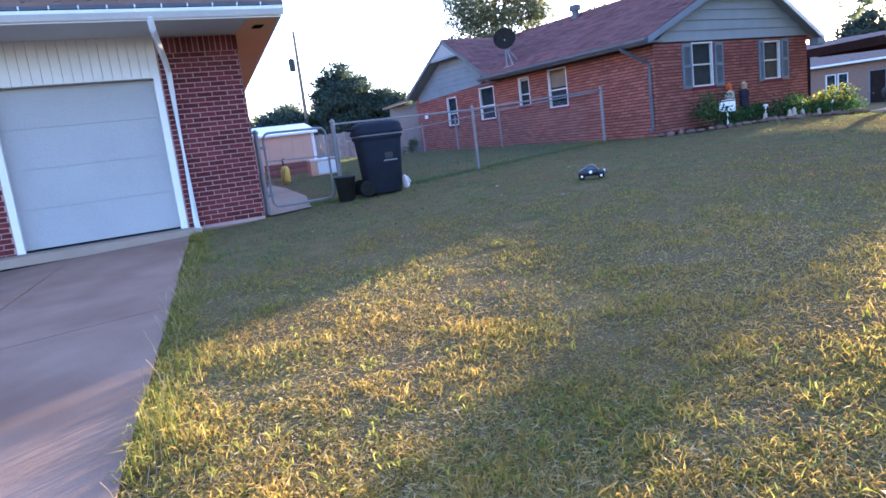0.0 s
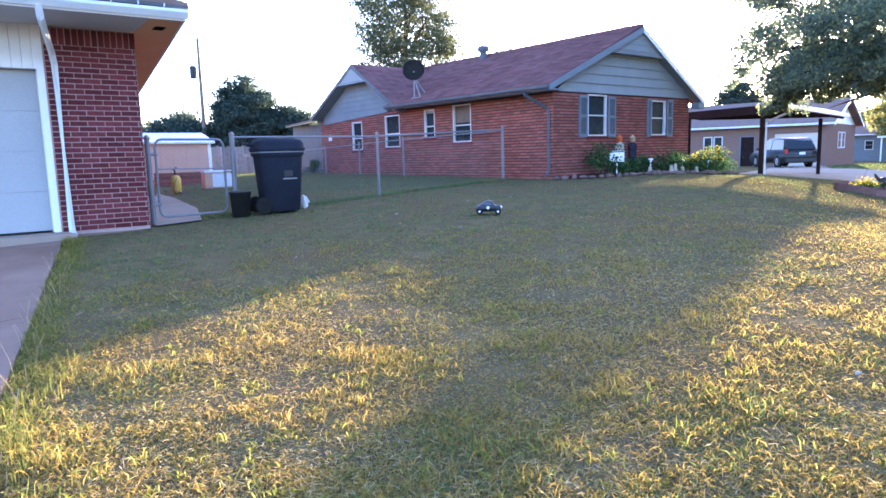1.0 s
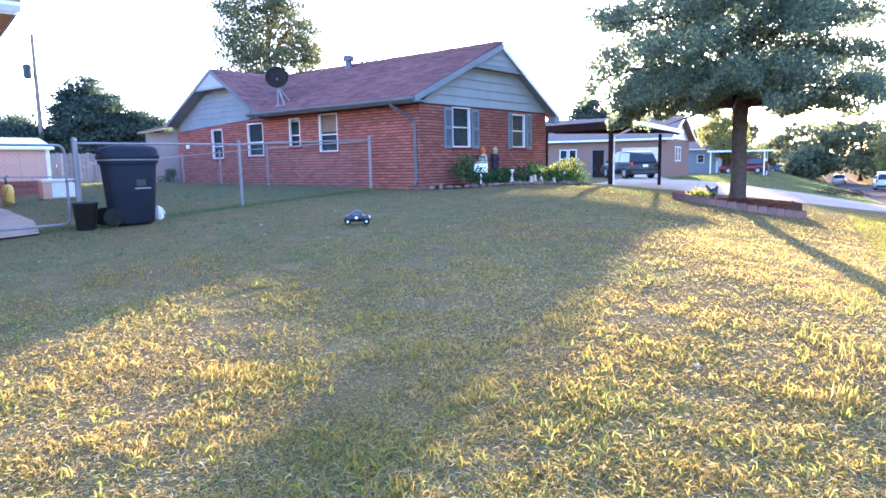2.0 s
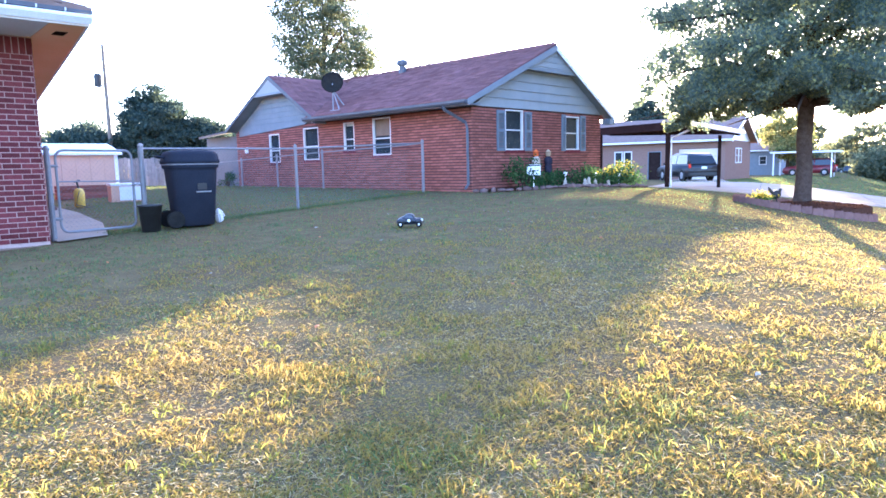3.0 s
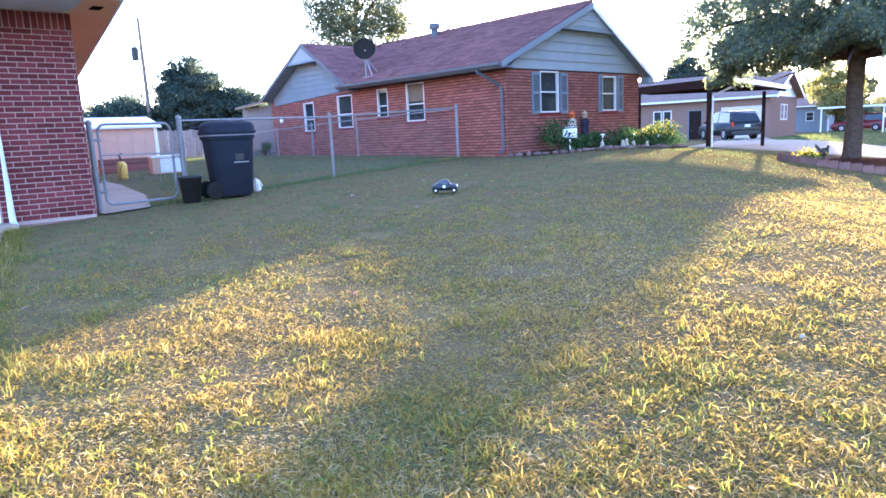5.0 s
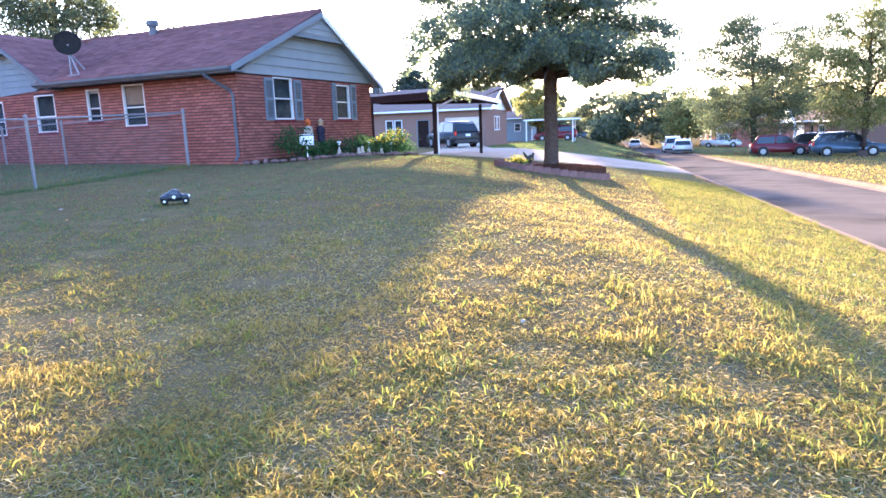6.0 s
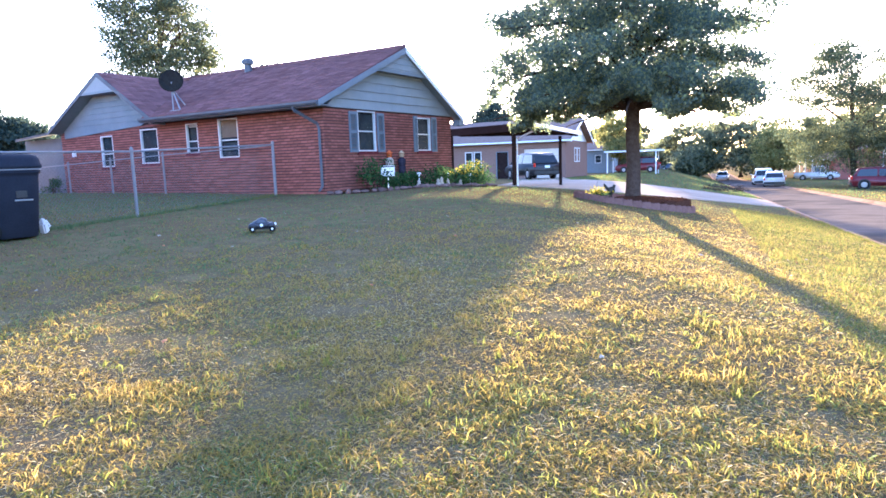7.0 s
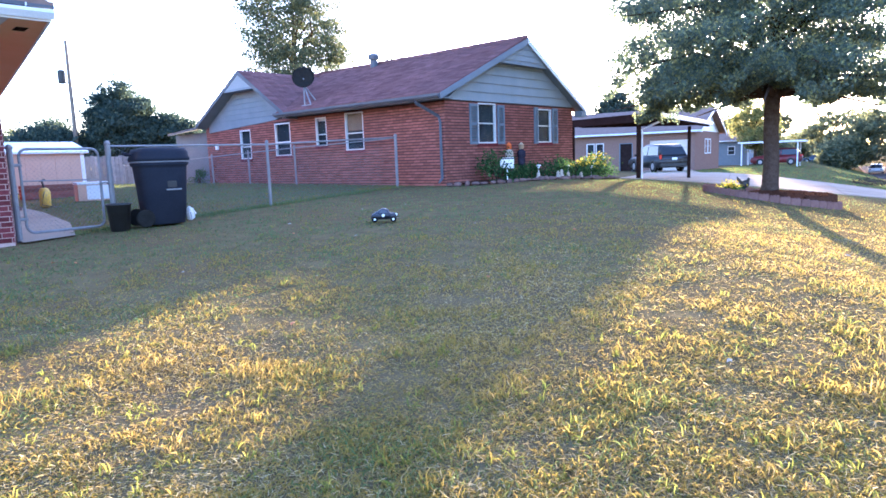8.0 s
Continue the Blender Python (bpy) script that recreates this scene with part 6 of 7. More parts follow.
quads("chip_litter", chips, along, unit(np.cross(along, RNG.normal(0, 1, (900, 3)) * (0.3, 0.3, 1))) * 0.012, M_MULCH, bed, "loose bark chips", 0.2)["kind"] = "stuff"
for i in range(44):
    a = math.tau * i / 44
    bm = bmesh.new()
    box(bm, -0.045, 0.045, -0.0965, 0.0965, -0.30, 0.125, 0.006)
    for k in range(3):
        lathe(bm, [(0.032, 0.11), (0.031, 0.138), (0.014, 0.147)], 8, (0, -0.064 + 0.064 * k, 0))
    ob = part("edging_block", bm, M_EDGING, bed)
    ob.matrix_basis = pose(1.36 * math.cos(a), 1.36 * math.sin(a), ground_z(BED_X + 1.36 * math.cos(a), BED_Y + 1.36 * math.sin(a)) - ground_z(BED_X, BED_Y), 0, 0, math.degrees(a))
fl = thing("flower_clump", (BED_X - 0.80, BED_Y - 0.2, ground_z(BED_X - 0.8, BED_Y - 0.2) + 0.08), "clump of yellow-orange flowers in the tree bed", "flowers")
pts = [(rnd.gauss(0, 0.16), rnd.gauss(0, 0.12), 0.05 + abs(rnd.gauss(0, 0.08))) for _ in range(34)]
leaves("blossom", pts, [0.035] * len(pts), 6, 0.028, M_FLOWER, fl, "yellow blossom")
leaves("foliage", [(p[0], p[1], p[2] * 0.5) for p in pts], [0.04] * len(pts), 6, 0.03, M_SHRUB, fl)
orn = thing("garden_ornament", (BED_X - 0.53, BED_Y + 0.1, ground_z(BED_X - 0.53, BED_Y + 0.1) + 0.10), "small black bird-shaped garden ornament among the flowers", "ornament")
orn.scale = (0.7, 0.7, 0.8)
bm = bmesh.new()
bmesh.ops.create_uvsphere(bm, u_segments=14, v_segments=10, radius=0.5, matrix=pose(0, 0, 0.18, 0, -25, 0) @ Matrix.Diagonal((0.30, 0.18, 0.24, 1)))
tube(bm, [(0.06, 0, 0.22), (0.11, 0, 0.32), (0.13, 0, 0.36)], [0.06, 0.045, 0.04], 8)
tube(bm, [(-0.08, 0, 0.20), (-0.20, 0, 0.33), (-0.24, 0, 0.40)], [0.05, 0.05, 0.015], 6)
tube(bm, [(0.02, 0, 0.1), (0.02, 0, -0.05)], 0.02, 6)
part("figure", bm, M_BLACK, orn, "", True)

# ---- flower bed before the brick house ----
fb = thing("stone_border", (0, 0, 0), "row of rough reddish border stones round the flower bed", "stone border")
line = [in_bed(*p) for p in ((-6.55, 9.75), (-6.15, 10.3), (-5.75, 11.2), (-5.5, 12.4), (-5.45, 13.8), (-5.4, 15.2), (-5.45, 16.6), (-5.7, 17.7))]
count = 0
for (xa, ya), (xb, yb) in zip(line, line[1:]):
    n = max(1, int(math.hypot(xb - xa, yb - ya) / 0.17))
    for i in range(n):
        x, y = xa + (xb - xa) * i / n, ya + (yb - ya) * i / n
        bm = bmesh.new()
        bmesh.ops.create_icosphere(bm, subdivisions=2, radius=0.085)
        for v in bm.verts:
            v.co *= 1 + 0.45 * noise.noise(v.co * 9 + Vector((count, 0, 0)))
            v.co.z *= 0.75
        ob = part("stone", bm, M_STONE, fb)
        ob.location = (x, y, ground_z(x, y) + 0.04)
        ob.scale = (1.0 + 0.3 * math.sin(count * 2.3), 1.0, 0.8 + 0.3 * math.sin(count * 1.1))
        count += 1
bm = bmesh.new()
left = [in_bed(-6.72, y) for y in (9.8, 11, 12.4, 13.8, 15.2, 16.6, 17.8)]
v, f = [], []
for (xa, ya), (xb, yb) in zip(left, line[1:]):
    for k in range(5):
        x, y = xa + (xb - xa) * k / 4, ya + (yb - ya) * k / 4
        v.append((x, y, ground_z(x, y) + 0.03 + 0.03 * noise.noise((x * 5, y * 5, 0))))
for j in range(6):
    for k in range(4):
        f.append((j * 5 + k, j * 5 + k + 1, (j + 1) * 5 + k + 1, (j + 1) * 5 + k))
tagged(new("flower_bed_soil", mesh_of("flower_bed_soil", v, f, M_MULCH, True)), "dark mulch of the flower bed at the brick wall", "flower bed", kind="structure")


def shrub(x, y, r, h, mat, label, n=26, per=34, leaf=0.035, seed=1, name="shrub", top=None):
    root = thing(name, on_ground(*in_bed(x, y)), label, "shrub", "flower bed shrubs")
    rr = random.Random(seed)
    bm = bmesh.new()
    for i in range(7):
        a = rr.uniform(0, math.tau)
        tube(bm, [(0, 0, -0.1), (r * 0.4 * math.cos(a), r * 0.4 * math.sin(a), h * 0.5), (r * 0.7 * math.cos(a), r * 0.7 * math.sin(a), h * 0.8)], [0.014, 0.01, 0.004], 4)
    part("stem", bm, M_BARK, root)
    cl = []
    for i in range(n):
        a, k = rr.uniform(0, math.tau), math.sqrt(rr.random())
        z = h * (0.15 + 0.75 * rr.random()) * (1 - 0.3 * k * k)
        cl.append((r * k * math.cos(a), r * k * math.sin(a), z))
    leaves("foliage", cl, [0.22 * r + 0.02] * n, per, leaf, mat, root, "", 0.8)
    if top:
        hi = [c for c in cl if c[2] > h * 0.45]
        leaves("blossom", [(c[0], c[1], c[2] + 0.12 * h) for c in hi], [0.2 * r] * len(hi), 14, leaf * 0.9, top, root, "yellow blossom", 0.5)
    return root


shrub(-6.15, 11.35, 0.40, 0.78, M_SHRUB, "dark rounded shrub at the brick wall", seed=2)
shrub(-6.2, 12.35, 0.28, 0.40, M_SHRUB, "low green plant in the flower bed", seed=3, n=18)
shrub(-6.05, 13.3, 0.34, 0.45, M_SHRUB, "low green plant in the flower bed", seed=4, n=20)
shrub(-6.0, 14.3, 0.40, 0.55, M_SHRUB, "leafy green plant in the flower bed", seed=5)
shrub(-5.95, 15.3, 0.40, 0.50, M_SHRUB, "leafy plant with yellow flowers", seed=6, top=M_FLOWER)
shrub(-5.95, 16.2, 0.42, 0.58, M_SHRUB, "shrub covered with yellow flowers", seed=7, top=M_FLOWER)
shrub(-6.1, 17.1, 0.45, 0.72, M_SHRUB, "tall rounded green shrub at the house corner", seed=8, n=34, top=M_FLOWER)
shrub(-17.2, 9.45, 0.22, 0.55, M_SHRUB, "small weed bush at the side wall", seed=9, n=14)
for (x, y) in ((-5.85, 12.9), (-5.75, 15.9), (-5.8, 14.5)):
    lamp = thing("path_light", on_ground(*in_bed(x, y)), "small white solar path light on a stake", "path light", "path lights")
    bm = bmesh.new()
    tube(bm, [(0, 0, -0.1), (0, 0, 0.30)], 0.012, 6)
    part("stake", bm, M_METAL_WHITE, lamp)
    bm = bmesh.new()
    lathe(bm, [(0.022, 0.28), (0.03, 0.33), (0.055, 0.335), (0.04, 0.365), (0.01, 0.37)], 12)
    part("lamp_head", bm, M_METAL_WHITE, lamp, "white lamp head")
for k, (x, y, h) in enumerate(((-5.65, 13.6, 0.22), (-5.62, 13.75, 0.26), (-5.6, 14.1, 0.2), (-5.65, 15.0, 0.2), (-5.7, 12.6, 0.2))):
    g = thing("garden_ornament", on_ground(*in_bed(x, y)), "small pale garden ornament among the plants", "ornament", "small ornaments")
    bm = bmesh.new()
    lathe(bm, [(0.05, -0.02), (0.06, h * 0.4), (0.035, h * 0.65), (0.045, h * 0.8), (0.01, h)], 10)
    part("figure", bm, M_CREAM, g, "", True)

# yard sign with bars for its writing
sign = thing("yard_sign", on_ground(*in_bed(-5.83, 11.25)), "white yard sign on a stake with dark lines of writing", "sign", turn=24)
boxed("board", (-0.155, 0.155, -0.008, 0.008, 0.33, 0.57), M_WHITE, sign, "", 0.003)
boxed("stake", (-0.012, 0.012, -0.012, 0.012, -0.15, 0.33), M_WHITE, sign)
boxed("writing_band", (-0.15, 0.15, -0.0125, -0.0085, 0.535, 0.56), M_BIN, sign, "dark band of writing")
for k, (a, b, z) in enumerate(((-0.11, -0.06, 0.43), (-0.045, -0.005, 0.432), (0.01, 0.05, 0.43), (0.065, 0.11, 0.434))):
    boxed("writing_bar", (a, b, -0.0125, -0.0085, z - 0.013, z + 0.013), M_SLATE, sign)


def scarecrow(y, coat, skirt, sack, label, z=0.62):
    """A plain stuffed shape on a stick before the wall, one mesh in three cloths."""
    bm = bmesh.new()
    done = 0
    for mat, profiles in ((0, [[(0.10, 0.15), (0.13, 0.20), (0.13, 0.33), (0.05, 0.40)]]), (1, [[(0.015, -0.45), (0.015, -0.12)], [(0.09, -0.12), (0.12, 0.0), (0.12, 0.15), (0.10, 0.17)]]), (2, [[(0.05, 0.38), (0.085, 0.43), (0.08, 0.50), (0.12, 0.505), (0.07, 0.53), (0.02, 0.58)]])):
        for pr in profiles:
            lathe(bm, pr, 12)
        bm.faces.ensure_lookup_table()
        for f in bm.faces[done:]:
            f.material_index, f.smooth = mat, True
        done = len(bm.faces)
    fig = part("scarecrow", bm, coat)
    fig.data.materials.append(skirt)
    fig.data.materials.append(sack)
    fig.matrix_basis = pose(*in_bed(HX + 0.17, y), z + 0.165, 0, 0, -11) @ Matrix.Diagonal((0.8, 0.8, 0.92, 1))
    return tagged(fig, label, "scarecrow", "autumn figures")


scarecrow(12.62, M_CREAM, M_DARK_CLOTH, M_ORANGE, "stuffed autumn decoration with an orange top and pale middle", 0.70)
scarecrow(13.28, M_DARK_CLOTH, M_DARK_CLOTH, M_TAN, "stuffed autumn decoration in dark cloth with a tan top", 0.70)

# brush heap on the far lawn
brush = thing("brush_heap", (1.7, 42.0, ground_z(1.7, 42.0)), "low heap of brown twigs on the far lawn", "brush heap")
bm = bmesh.new()
rnd = random.Random(31)
for i in range(260):
    a, k = rnd.uniform(0, math.tau), math.sqrt(rnd.random())
    s = Vector((1.5 * k * math.cos(a), 1.0 * k * math.sin(a), 0.5 * rnd.random() * (1 - k * k)))
    d = Vector((rnd.uniform(-1, 1), rnd.uniform(-1, 1), rnd.uniform(-0.1, 0.5))) * 0.4
    tube(bm, [s, s + d * 0.5 + Vector((0, 0, 0.04)), s + d], [0.016, 0.012, 0.005], 3)
part("twigs", bm, M_BARK, brush, "tangled brown twigs")

# ---- toy car ----
toy = thing("toy_car", (-5.07, 6.96, ground_z(-5.07, 6.96) + 0.012), "navy radio-controlled beetle-shaped toy buggy on the grass", "toy car", turn=35)
toy.scale = (0.9, 0.9, 0.9)
bm = bmesh.new()
secs = []
stations = [(-0.19, 0.05, 0.055, 0.085), (-0.165, 0.075, 0.05, 0.118), (-0.12, 0.088, 0.048, 0.145), (-0.085, 0.092, 0.048, 0.158), (-0.04, 0.092, 0.048, 0.190), (0.0, 0.090, 0.048, 0.198), (0.04, 0.086, 0.048, 0.188), (0.075, 0.080, 0.05, 0.140), (0.12, 0.066, 0.052, 0.122), (0.16, 0.05, 0.056, 0.10), (0.185, 0.032, 0.06, 0.078)]
for x, hw, z0, z1 in stations:
    ring = []
    for k in range(12):
        a = math.pi * k / 11
        c, s = math.cos(a), math.sin(a)
        ring.append(bm.verts.new((x, hw * (abs(c) ** 0.75) * (1 if c > 0 else -1), z0 + (z1 - z0) * (s ** 0.8))))
    secs.append(ring)
for a, b in zip(secs, secs[1:]):
    for k in range(11):
        bm.faces.new((a[k], a[k + 1], b[k + 1], b[k]))
    bm.faces.new((a[11], a[0], b[0], b[11]))
bm.faces.new(secs[0])
bm.faces.new(list(reversed(secs[-1])))
part("shell", bm, M_NAVY_PAINT, toy, "glossy navy shell", True)
for sx, rx in ((-0.125, 0.062), (0.125, 0.055)):
    for sy in (-1, 1):
        bm = bmesh.new()
        bmesh.ops.create_uvsphere(bm, u_segments=14, v_segments=8, radius=1.0, matrix=Matrix.Translation((sx, sy * 0.085, 0.085)) @ Matrix.Diagonal((rx, 0.032, 0.042, 1)))
        part("fender", bm, M_NAVY_PAINT, toy, "", True)
        w = new("wheel")
        w.parent = toy
        r = 0.046 if sx < 0 else 0.042
        m = pose(sx * 1.06, sy * 0.112, r, 90, 0, 0)
        bm = bmesh.new()
        lathe(bm, [(0.02, -0.026), (r - 0.006, -0.028), (r, -0.02), (r, 0.02), (r - 0.006, 0.028), (0.02, 0.026)], 18)
        bmesh.ops.transform(bm, verts=bm.verts, matrix=m)
        part("tyre", bm, M_RUBBER, w)
        bm = bmesh.new()
        lathe(bm, [(0.004, -0.030), (0.015, -0.0295), (0.018, -0.022), (0.018, 0.022), (0.015, 0.0295), (0.004, 0.030)], 14)
        bmesh.ops.transform(bm, verts=bm.verts, matrix=m)
        part("rim", bm, M_WHITE, w, "white rim")
for sy in (-1, 1):
    bm = bmesh.new()
    prism(bm, [(-0.075, sy * 0.085, 0.135), (0.055, sy * 0.079, 0.132), (0.03, sy * 0.066, 0.172), (-0.045, sy * 0.072, 0.174)], (0, sy * 0.006, 0))
    part("side_window", bm, M_SLATE, toy, "grey side window")
    bm = bmesh.new()
    lathe(bm, [(0.001, 0), (0.022, 0), (0.022, 0.003), (0.001, 0.003)], 18)
    bmesh.ops.transform(bm, verts=bm.verts, matrix=pose(-0.01, sy * 0.0915, 0.095, 90 * -sy, 0, 0))
    part("roundel", bm, M_WHITE, toy, "white number roundel")
    bm = bmesh.new()
    bmesh.ops.create_uvsphere(bm, u_segments=10, v_segments=6, radius=0.016, matrix=Matrix.Translation((0.178, sy * 0.055, 0.098)))
    part("headlight", bm, M_METAL_WHITE, toy, "", True)
bm = bmesh.new()
tube(bm, [(0.20, -0.07, 0.06), (0.215, -0.05, 0.062), (0.215, 0.05, 0.062), (0.20, 0.07, 0.06)], 0.006, 6)
part("bumper", bm, M_CHROME, toy)
boxed("chassis", (-0.18, 0.18, -0.06, 0.06, 0.035, 0.055), M_BLACK, toy, "black chassis")
bm = bmesh.new()
prism(bm, [(0.068, -0.058, 0.150), (0.068, 0.058, 0.150), (0.046, 0.050, 0.184), (0.046, -0.050, 0.184)], (0.006, 0, 0.002))
part("windscreen", bm, M_SLATE, toy)

# ---- fallen leaves and litter on the lawn ----
rnd = random.Random(12)
for k in range(44):
    x, y = rnd.uniform(-6.5, 2.2), rnd.uniform(1.2, 9.5)
    s = rnd.uniform(0.011, 0.024)
    bm = bmesh.new()
    vs = [bm.verts.new((s * math.cos(a) * (1.3 if i % 2 == 0 else 0.75), s * math.sin(a) * 0.8, 0.006 * (i % 2))) for i, a in enumerate(math.tau * j / 8 for j in range(8))]
    bm.faces.new(vs)
    ob = part("fallen_leaf", bm, M_DEAD_LEAF if k % 3 == 0 else M_PALE_LEAF)
    ob.matrix_basis = pose(x, y, ground_z(x, y) + 0.035, rnd.uniform(-25, 25), rnd.uniform(-25, 25), rnd.uniform(0, 360))
    tagged(ob, "dry fallen leaf lying on the grass", "leaf", "fallen leaves")

# ---- grass ----
def lawn(name, n, region, tall, width, mat, label, rise=(20, 70), seed=1, widen=0.0, clump=0.0, bend=(30, 100), lift=0.004):
    """Bent blades of grass as one mesh. region(rng, n) gives plan points; tall: a blade's length; rise, bend: degrees it stands up at the foot and bows over."""
    rng = np.random.default_rng(seed)
    p = region(rng, n)
    x, y = p[:, 0], p[:, 1]
    k = len(x)
    z = np.array([ground_z(a, b) for a, b in zip(x, y)])
    far = np.hypot(x, y)
    size = tall * rng.uniform(0.5, 1.4, k)
    up = np.radians(rng.uniform(*rise, k))
    if clump:
        nz = np.array([noise.noise((a * 2.2, b * 2.2, 3.0)) + 0.6 * noise.noise((a * 7.5, b * 7.5, 1.0)) for a, b in zip(x, y)])
        size = size * np.clip(1.0 + clump * nz * 1.3, 0.5, 1.8)
        up = np.clip(up * (1 + 0.7 * nz), 0.03, 1.5)
    a = rng.uniform(0, 2 * np.pi, k)
    w = (width + widen * far) * rng.uniform(0.6, 1.3, k)
    tipped = up - np.radians(rng.uniform(*bend, k))
    b = a + np.pi / 2 + rng.normal(0, 0.25, k)
    side = np.stack([np.cos(b) * w, np.sin(b) * w, rng.normal(0, 0.5, k) * w], 1)
    turn = a + rng.normal(0, 0.5, k)
    one, two = size * 0.55, size * 0.45
    base = np.stack([x, y, z - 0.004 + (0.004 + lift) * rng.random(k)], 1)
    mid = base + np.stack([np.cos(a) * np.cos(up) * one, np.sin(a) * np.cos(up) * one, np.sin(up) * one], 1)
    tip = mid + np.stack([np.cos(turn) * np.cos(tipped) * two, np.sin(turn) * np.cos(tipped) * two, np.sin(tipped) * two], 1)
    tip[:, 2] = np.maximum(tip[:, 2], z + 0.003)
    v = np.stack([base - side * 0.5, base + side * 0.5, mid + side * 0.45, mid - side * 0.45, tip], 1).reshape(-1, 3)
    i = np.arange(k) * 5
    f = np.stack([i, i + 1, i + 2, i, i + 2, i + 3, i + 3, i + 2, i + 4], 1).ravel()
    me = bpy.data.meshes.new(name)
    me.vertices.add(5 * k)
    me.vertices.foreach_set("co", v.astype(np.float32).ravel())
    me.loops.add(9 * k)
    me.loops.foreach_set("vertex_index", f.astype(np.int32))
    me.polygons.add(3 * k)
    me.polygons.foreach_set("loop_start", np.arange(0, 9 * k, 3, dtype=np.int32))
    me.update(calc_edges=True)
    me.materials.append(mat)
    return tagged(new(name, me), label, "grass", kind="stuff")


def drive_edge(x):
    return -0.49 - 0.42 * x


def keep(p):
    """Plan points that lie on grass."""
    x, y = p[:, 0], p[:, 1]
    ok = (y > drive_edge(x) + 0.02 * np.sin(x * 9)) & (x < KERB)
    ok &= ~((x < -8.45) & (y < 4.9))
    c, s = math.cos(radians(HOUSE_AT[2])), math.sin(radians(HOUSE_AT[2]))
    dx, dy = x - HOUSE_AT[1][0], y - HOUSE_AT[1][1]
    hx, hy = c * dx + s * dy, c * dy - s * dx
    ok &= ~((hx < 0) & (hy > 0))
    ok &= ~((hx < 1.2) & (hy > 0.4) & (hy < 6.3))
    ok &= (x - BED_X) ** 2 + (y - BED_Y) ** 2 > 1.43 ** 2
    d2, d3 = 18.9 + (x + 6.4) * 1.06, 37.0 - (x + 9.0) * 0.5 / 12.6
    ok &= ~((y > d2) & (y < d3))
    return p[ok]


def weeds(rng, n):
    """Tufts of a few blades each."""
    m = n // 8
    r, a = 1.4 * 7.0 ** rng.random(m), np.radians(rng.uniform(-88, 29, m))
    c = np.stack([r * np.sin(a), r * np.cos(a)], 1)
    return keep(np.repeat(c, 8, 0) + rng.normal(0, 0.012, (m * 8, 2)))


def ring(r0, r1, a0, a1, thin=0.0, dry=False):
    """Plan points seen from the lawn's corner, thinning outwards; thin: share lost in worn patches; dry: fewer by the fence and the house."""
    def pick(rng, n):
        u = rng.random(n)
        r = r0 * (r1 / r0) ** u
        a = np.radians(rng.uniform(a0, a1, n))
        p = keep(np.stack([r * np.sin(a), r * np.cos(a)], 1))
        if thin:
            worn = np.array([noise.noise((x * 3.1, y * 3.1, 9.0)) + 0.5 * noise.noise((x * 9.0, y * 9.0, 2.0)) for x, y in p])
            p = p[rng.random(len(p)) > thin * np.clip(0.5 - 2.2 * worn, 0, 1)]
        if dry:
            p = p[rng.random(len(p)) > 0.85 * np.clip((0.4 * p[:, 1] - p[:, 0] - 4.2) / 3.5, 0, 1)]
        return p
    return pick


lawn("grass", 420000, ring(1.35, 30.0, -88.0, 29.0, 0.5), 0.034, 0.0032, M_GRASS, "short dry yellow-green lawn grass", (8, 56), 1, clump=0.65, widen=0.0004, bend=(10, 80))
lawn("dry_grass", 230000, ring(1.35, 24.0, -88.0, 29.0, dry=True), 0.030, 0.0012, M_STRAW, "matted straw-coloured dead grass between the blades", (0, 32), 2, clump=0.3, widen=0.0004, bend=(0, 30), lift=0.014)
lawn("weed_grass", 5200, weeds, 0.052, 0.0044, M_WEED, "broad bright green weed blades in the lawn", (30, 80), 5, bend=(20, 70))


def rest(rng, n):
    """The lawn round the camera and on the far side of the driveway."""
    p = np.stack([rng.uniform(-8.4, KERB, n), rng.uniform(-12, 16, n)], 1)
    k = int(n * 0.6)
    p[:k] = np.stack([rng.uniform(-1.5, KERB, k), rng.uniform(-2.2, 6.0, k)], 1)
    x, y = p[:, 0], p[:, 1]
    r, a = np.hypot(x, y), np.degrees(np.arctan2(x, y))
    far_side = y < 0.35 - (x + 9.0) * 5.8 / 12.6
    bare = (r < 1.4) | (a > 28.5) | (a < -87.5)
    return np.concatenate([keep(p[bare]), p[far_side]])


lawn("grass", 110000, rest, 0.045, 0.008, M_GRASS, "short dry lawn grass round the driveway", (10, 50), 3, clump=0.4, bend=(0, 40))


def verge(rng, n):
    y = rng.uniform(1.0, 22.0, n)
    x = np.minimum(rng.uniform(0.7, 3.5, n) + 0.02 * y, KERB - 0.02)
    return keep(np.stack([x, y], 1))


def edge(rng, n):
    x = rng.uniform(-8.3, 1.0, n)
    return np.stack([x, drive_edge(x) + np.abs(rng.normal(0, 0.13, n)) - 0.02], 1)


def fence_foot(rng, n):
    y = rng.uniform(4.9, 12.6, n)
    x = FXL + rng.normal(0, 0.08, n)
    return np.stack([x, y], 1)


def far_lawns(rng, n):
    across = rng.random(n) < 0.6
    y = np.where(across, 12 * 10.0 ** rng.random(n), 30 * 4.0 ** rng.random(n))
    x = np.where(across, rng.uniform(FAR_KERB + 0.05, 26, n), rng.uniform(-10, KERB - 0.05, n))
    p = np.stack([x, y], 1)
    return p[((y > 37.1) | (x > 5)) & ~((x < -7.9) & (y > 40))]


def back_yard(rng, n):
    x, y = rng.uniform(-26, -8.75, n), rng.uniform(4.5, 17, n)
    p = np.stack([x, y], 1)
    return p[(y > 6.0 - 0.42 * (x + 10.2)) & (y < 12.6 - 0.21 * (x + 7.6))]


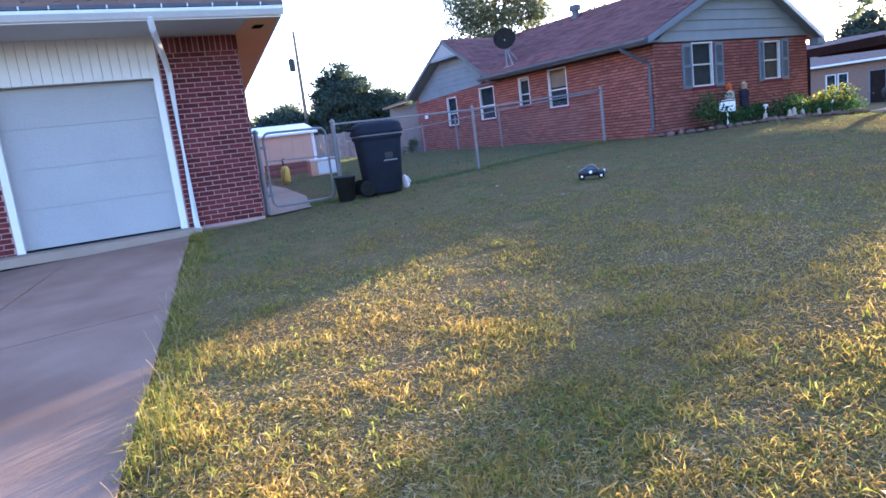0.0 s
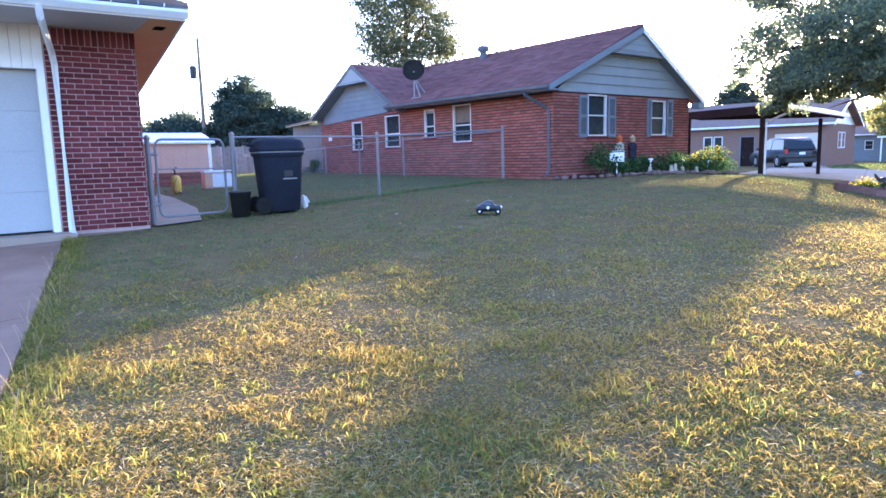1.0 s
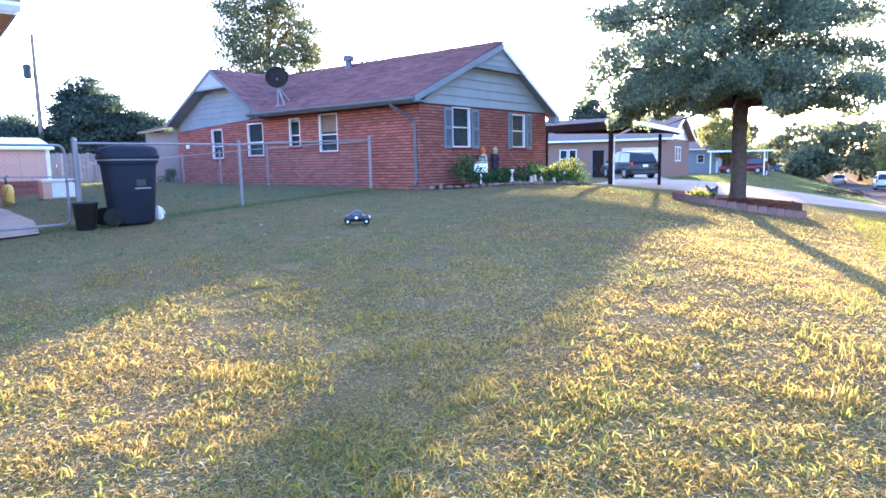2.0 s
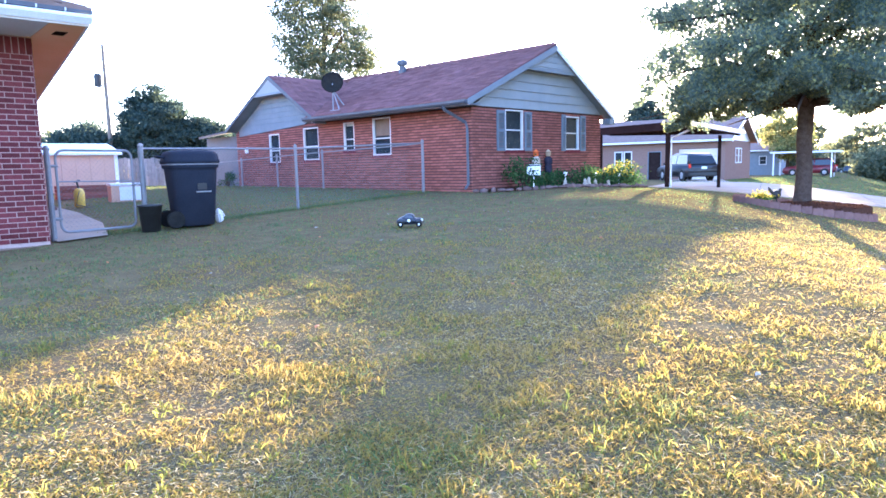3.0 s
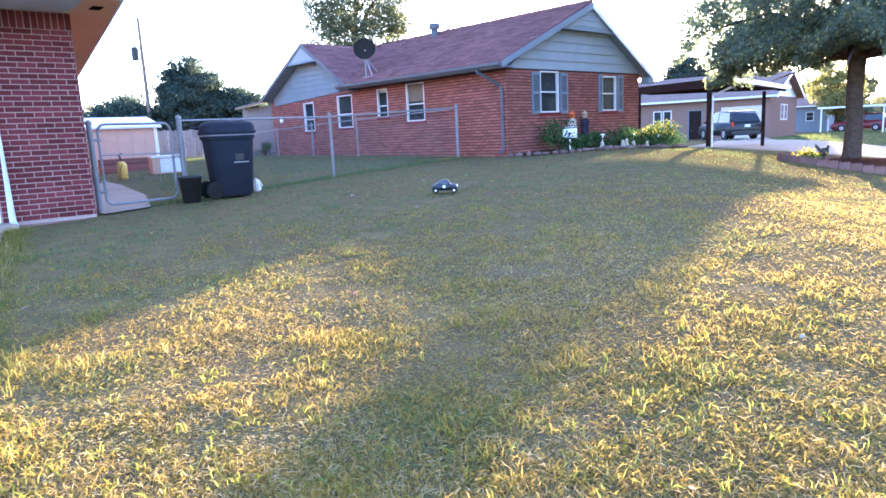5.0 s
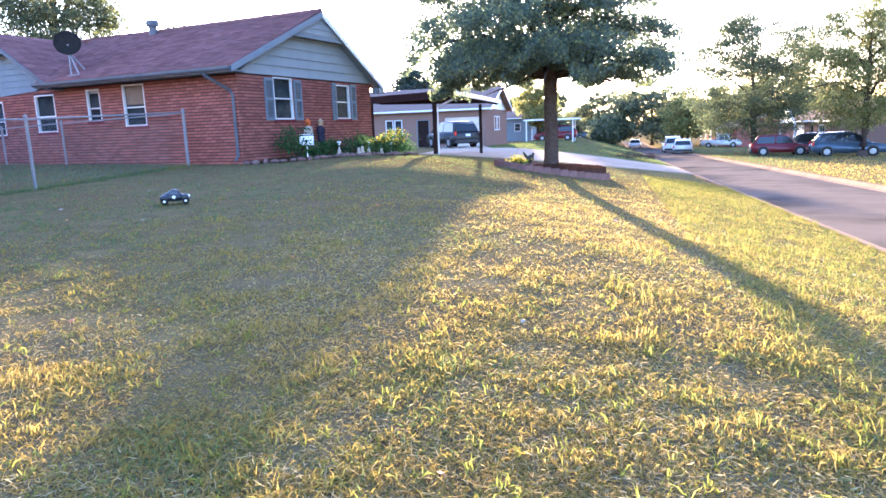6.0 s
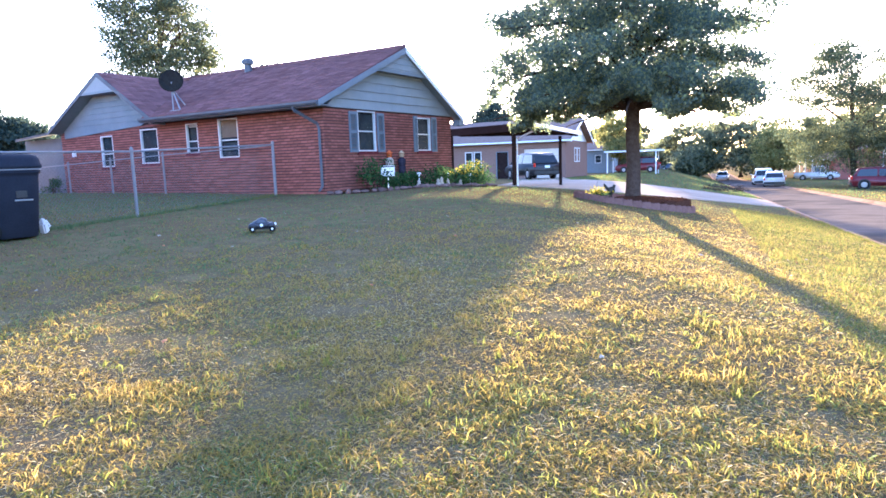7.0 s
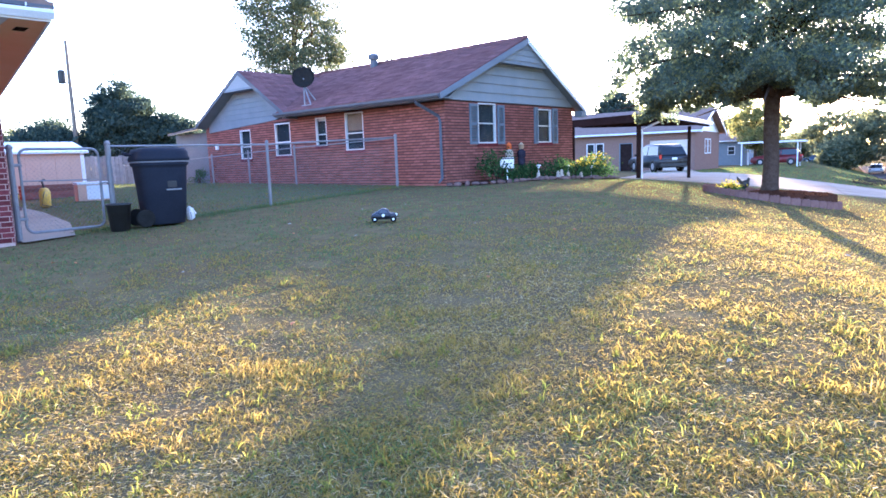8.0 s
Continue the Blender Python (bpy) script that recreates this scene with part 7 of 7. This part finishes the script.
lawn("tall_grass", 46000, verge, 0.085, 0.0032, M_GRASS_GREEN, "taller unmown grass on the slope to the street", (15, 70), 6, clump=0.5, bend=(20, 90))
lawn("tall_grass", 9000, edge, 0.070, 0.0032, M_GRASS_GREEN, "long grass leaning over the edge of the driveway", (15, 80), 7, clump=0.7, bend=(30, 100))
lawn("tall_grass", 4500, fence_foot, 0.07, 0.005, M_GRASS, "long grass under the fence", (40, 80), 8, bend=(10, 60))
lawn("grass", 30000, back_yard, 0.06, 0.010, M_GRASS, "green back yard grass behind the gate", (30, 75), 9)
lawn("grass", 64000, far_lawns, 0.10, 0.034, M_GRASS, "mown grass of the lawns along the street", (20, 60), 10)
# seed stalks at the driveway edge
stalks = thing("seed_stalks", (0, 0, 0), "dry seed stalks standing over the driveway edge", "grass")
stalks["kind"] = "stuff"
bm = bmesh.new()
rnd = random.Random(5)
for i in range(60):
    x = rnd.uniform(-6.5, -0.8)
    y = drive_edge(x) + rnd.uniform(-0.04, 0.12)
    z, a, h = ground_z(x, y), rnd.uniform(0, 6.28), rnd.uniform(0.09, 0.2)
    dx, dy = math.cos(a) * h * 0.35, math.sin(a) * h * 0.35
    tube(bm, [(x, y, z), (x + dx * 0.4, y + dy * 0.4, z + h * 0.6), (x + dx, y + dy, z + h)], [0.0009, 0.0007, 0.0016], 3)
part("stalk", bm, M_TAN, stalks)

# ---- bricks, last ----
brick_face("y", GX0, 1, 1.395, 2.515, 0.415, 2.665, [], M_BRICK_DARK, garage, 0.0642, 0.217, 0.0118, lambda u, z: True)
brick_face("y", GX0, 1, -1.35, -0.79, 0.375, 2.87, [], M_BRICK_DARK, garage, 0.0642, 0.217, 0.0118, lambda u, z: True)
brick_face("y", GX0, 1, -7.0, -1.35, 0.375, 2.87, [], M_BRICK_DARK, garage, 0.0642, 0.217, 0.0118)
brick_face("x", 2.515, 1, -17.0, GX0 - 0.0, 0.375, 2.87, [], M_BRICK_DARK, garage, 0.0642, 0.217, 0.0118)
brick_face("y", HX, 1, HY, HY2, -0.2, HZ, WIN_FRONT, M_BRICK_RED, house, 0.0678, 0.208, 0.022, lambda u, z: u < 10.9 and z > 0.3, upright=0.008)
brick_face("x", HY, -1, HBACK, HX - 0.0, 0.0, HZ, WIN_SIDE, M_BRICK_RED, house, 0.0678, 0.208, 0.022, lambda u, z: u > -8.0 and z > 0.3, upright=0.008)
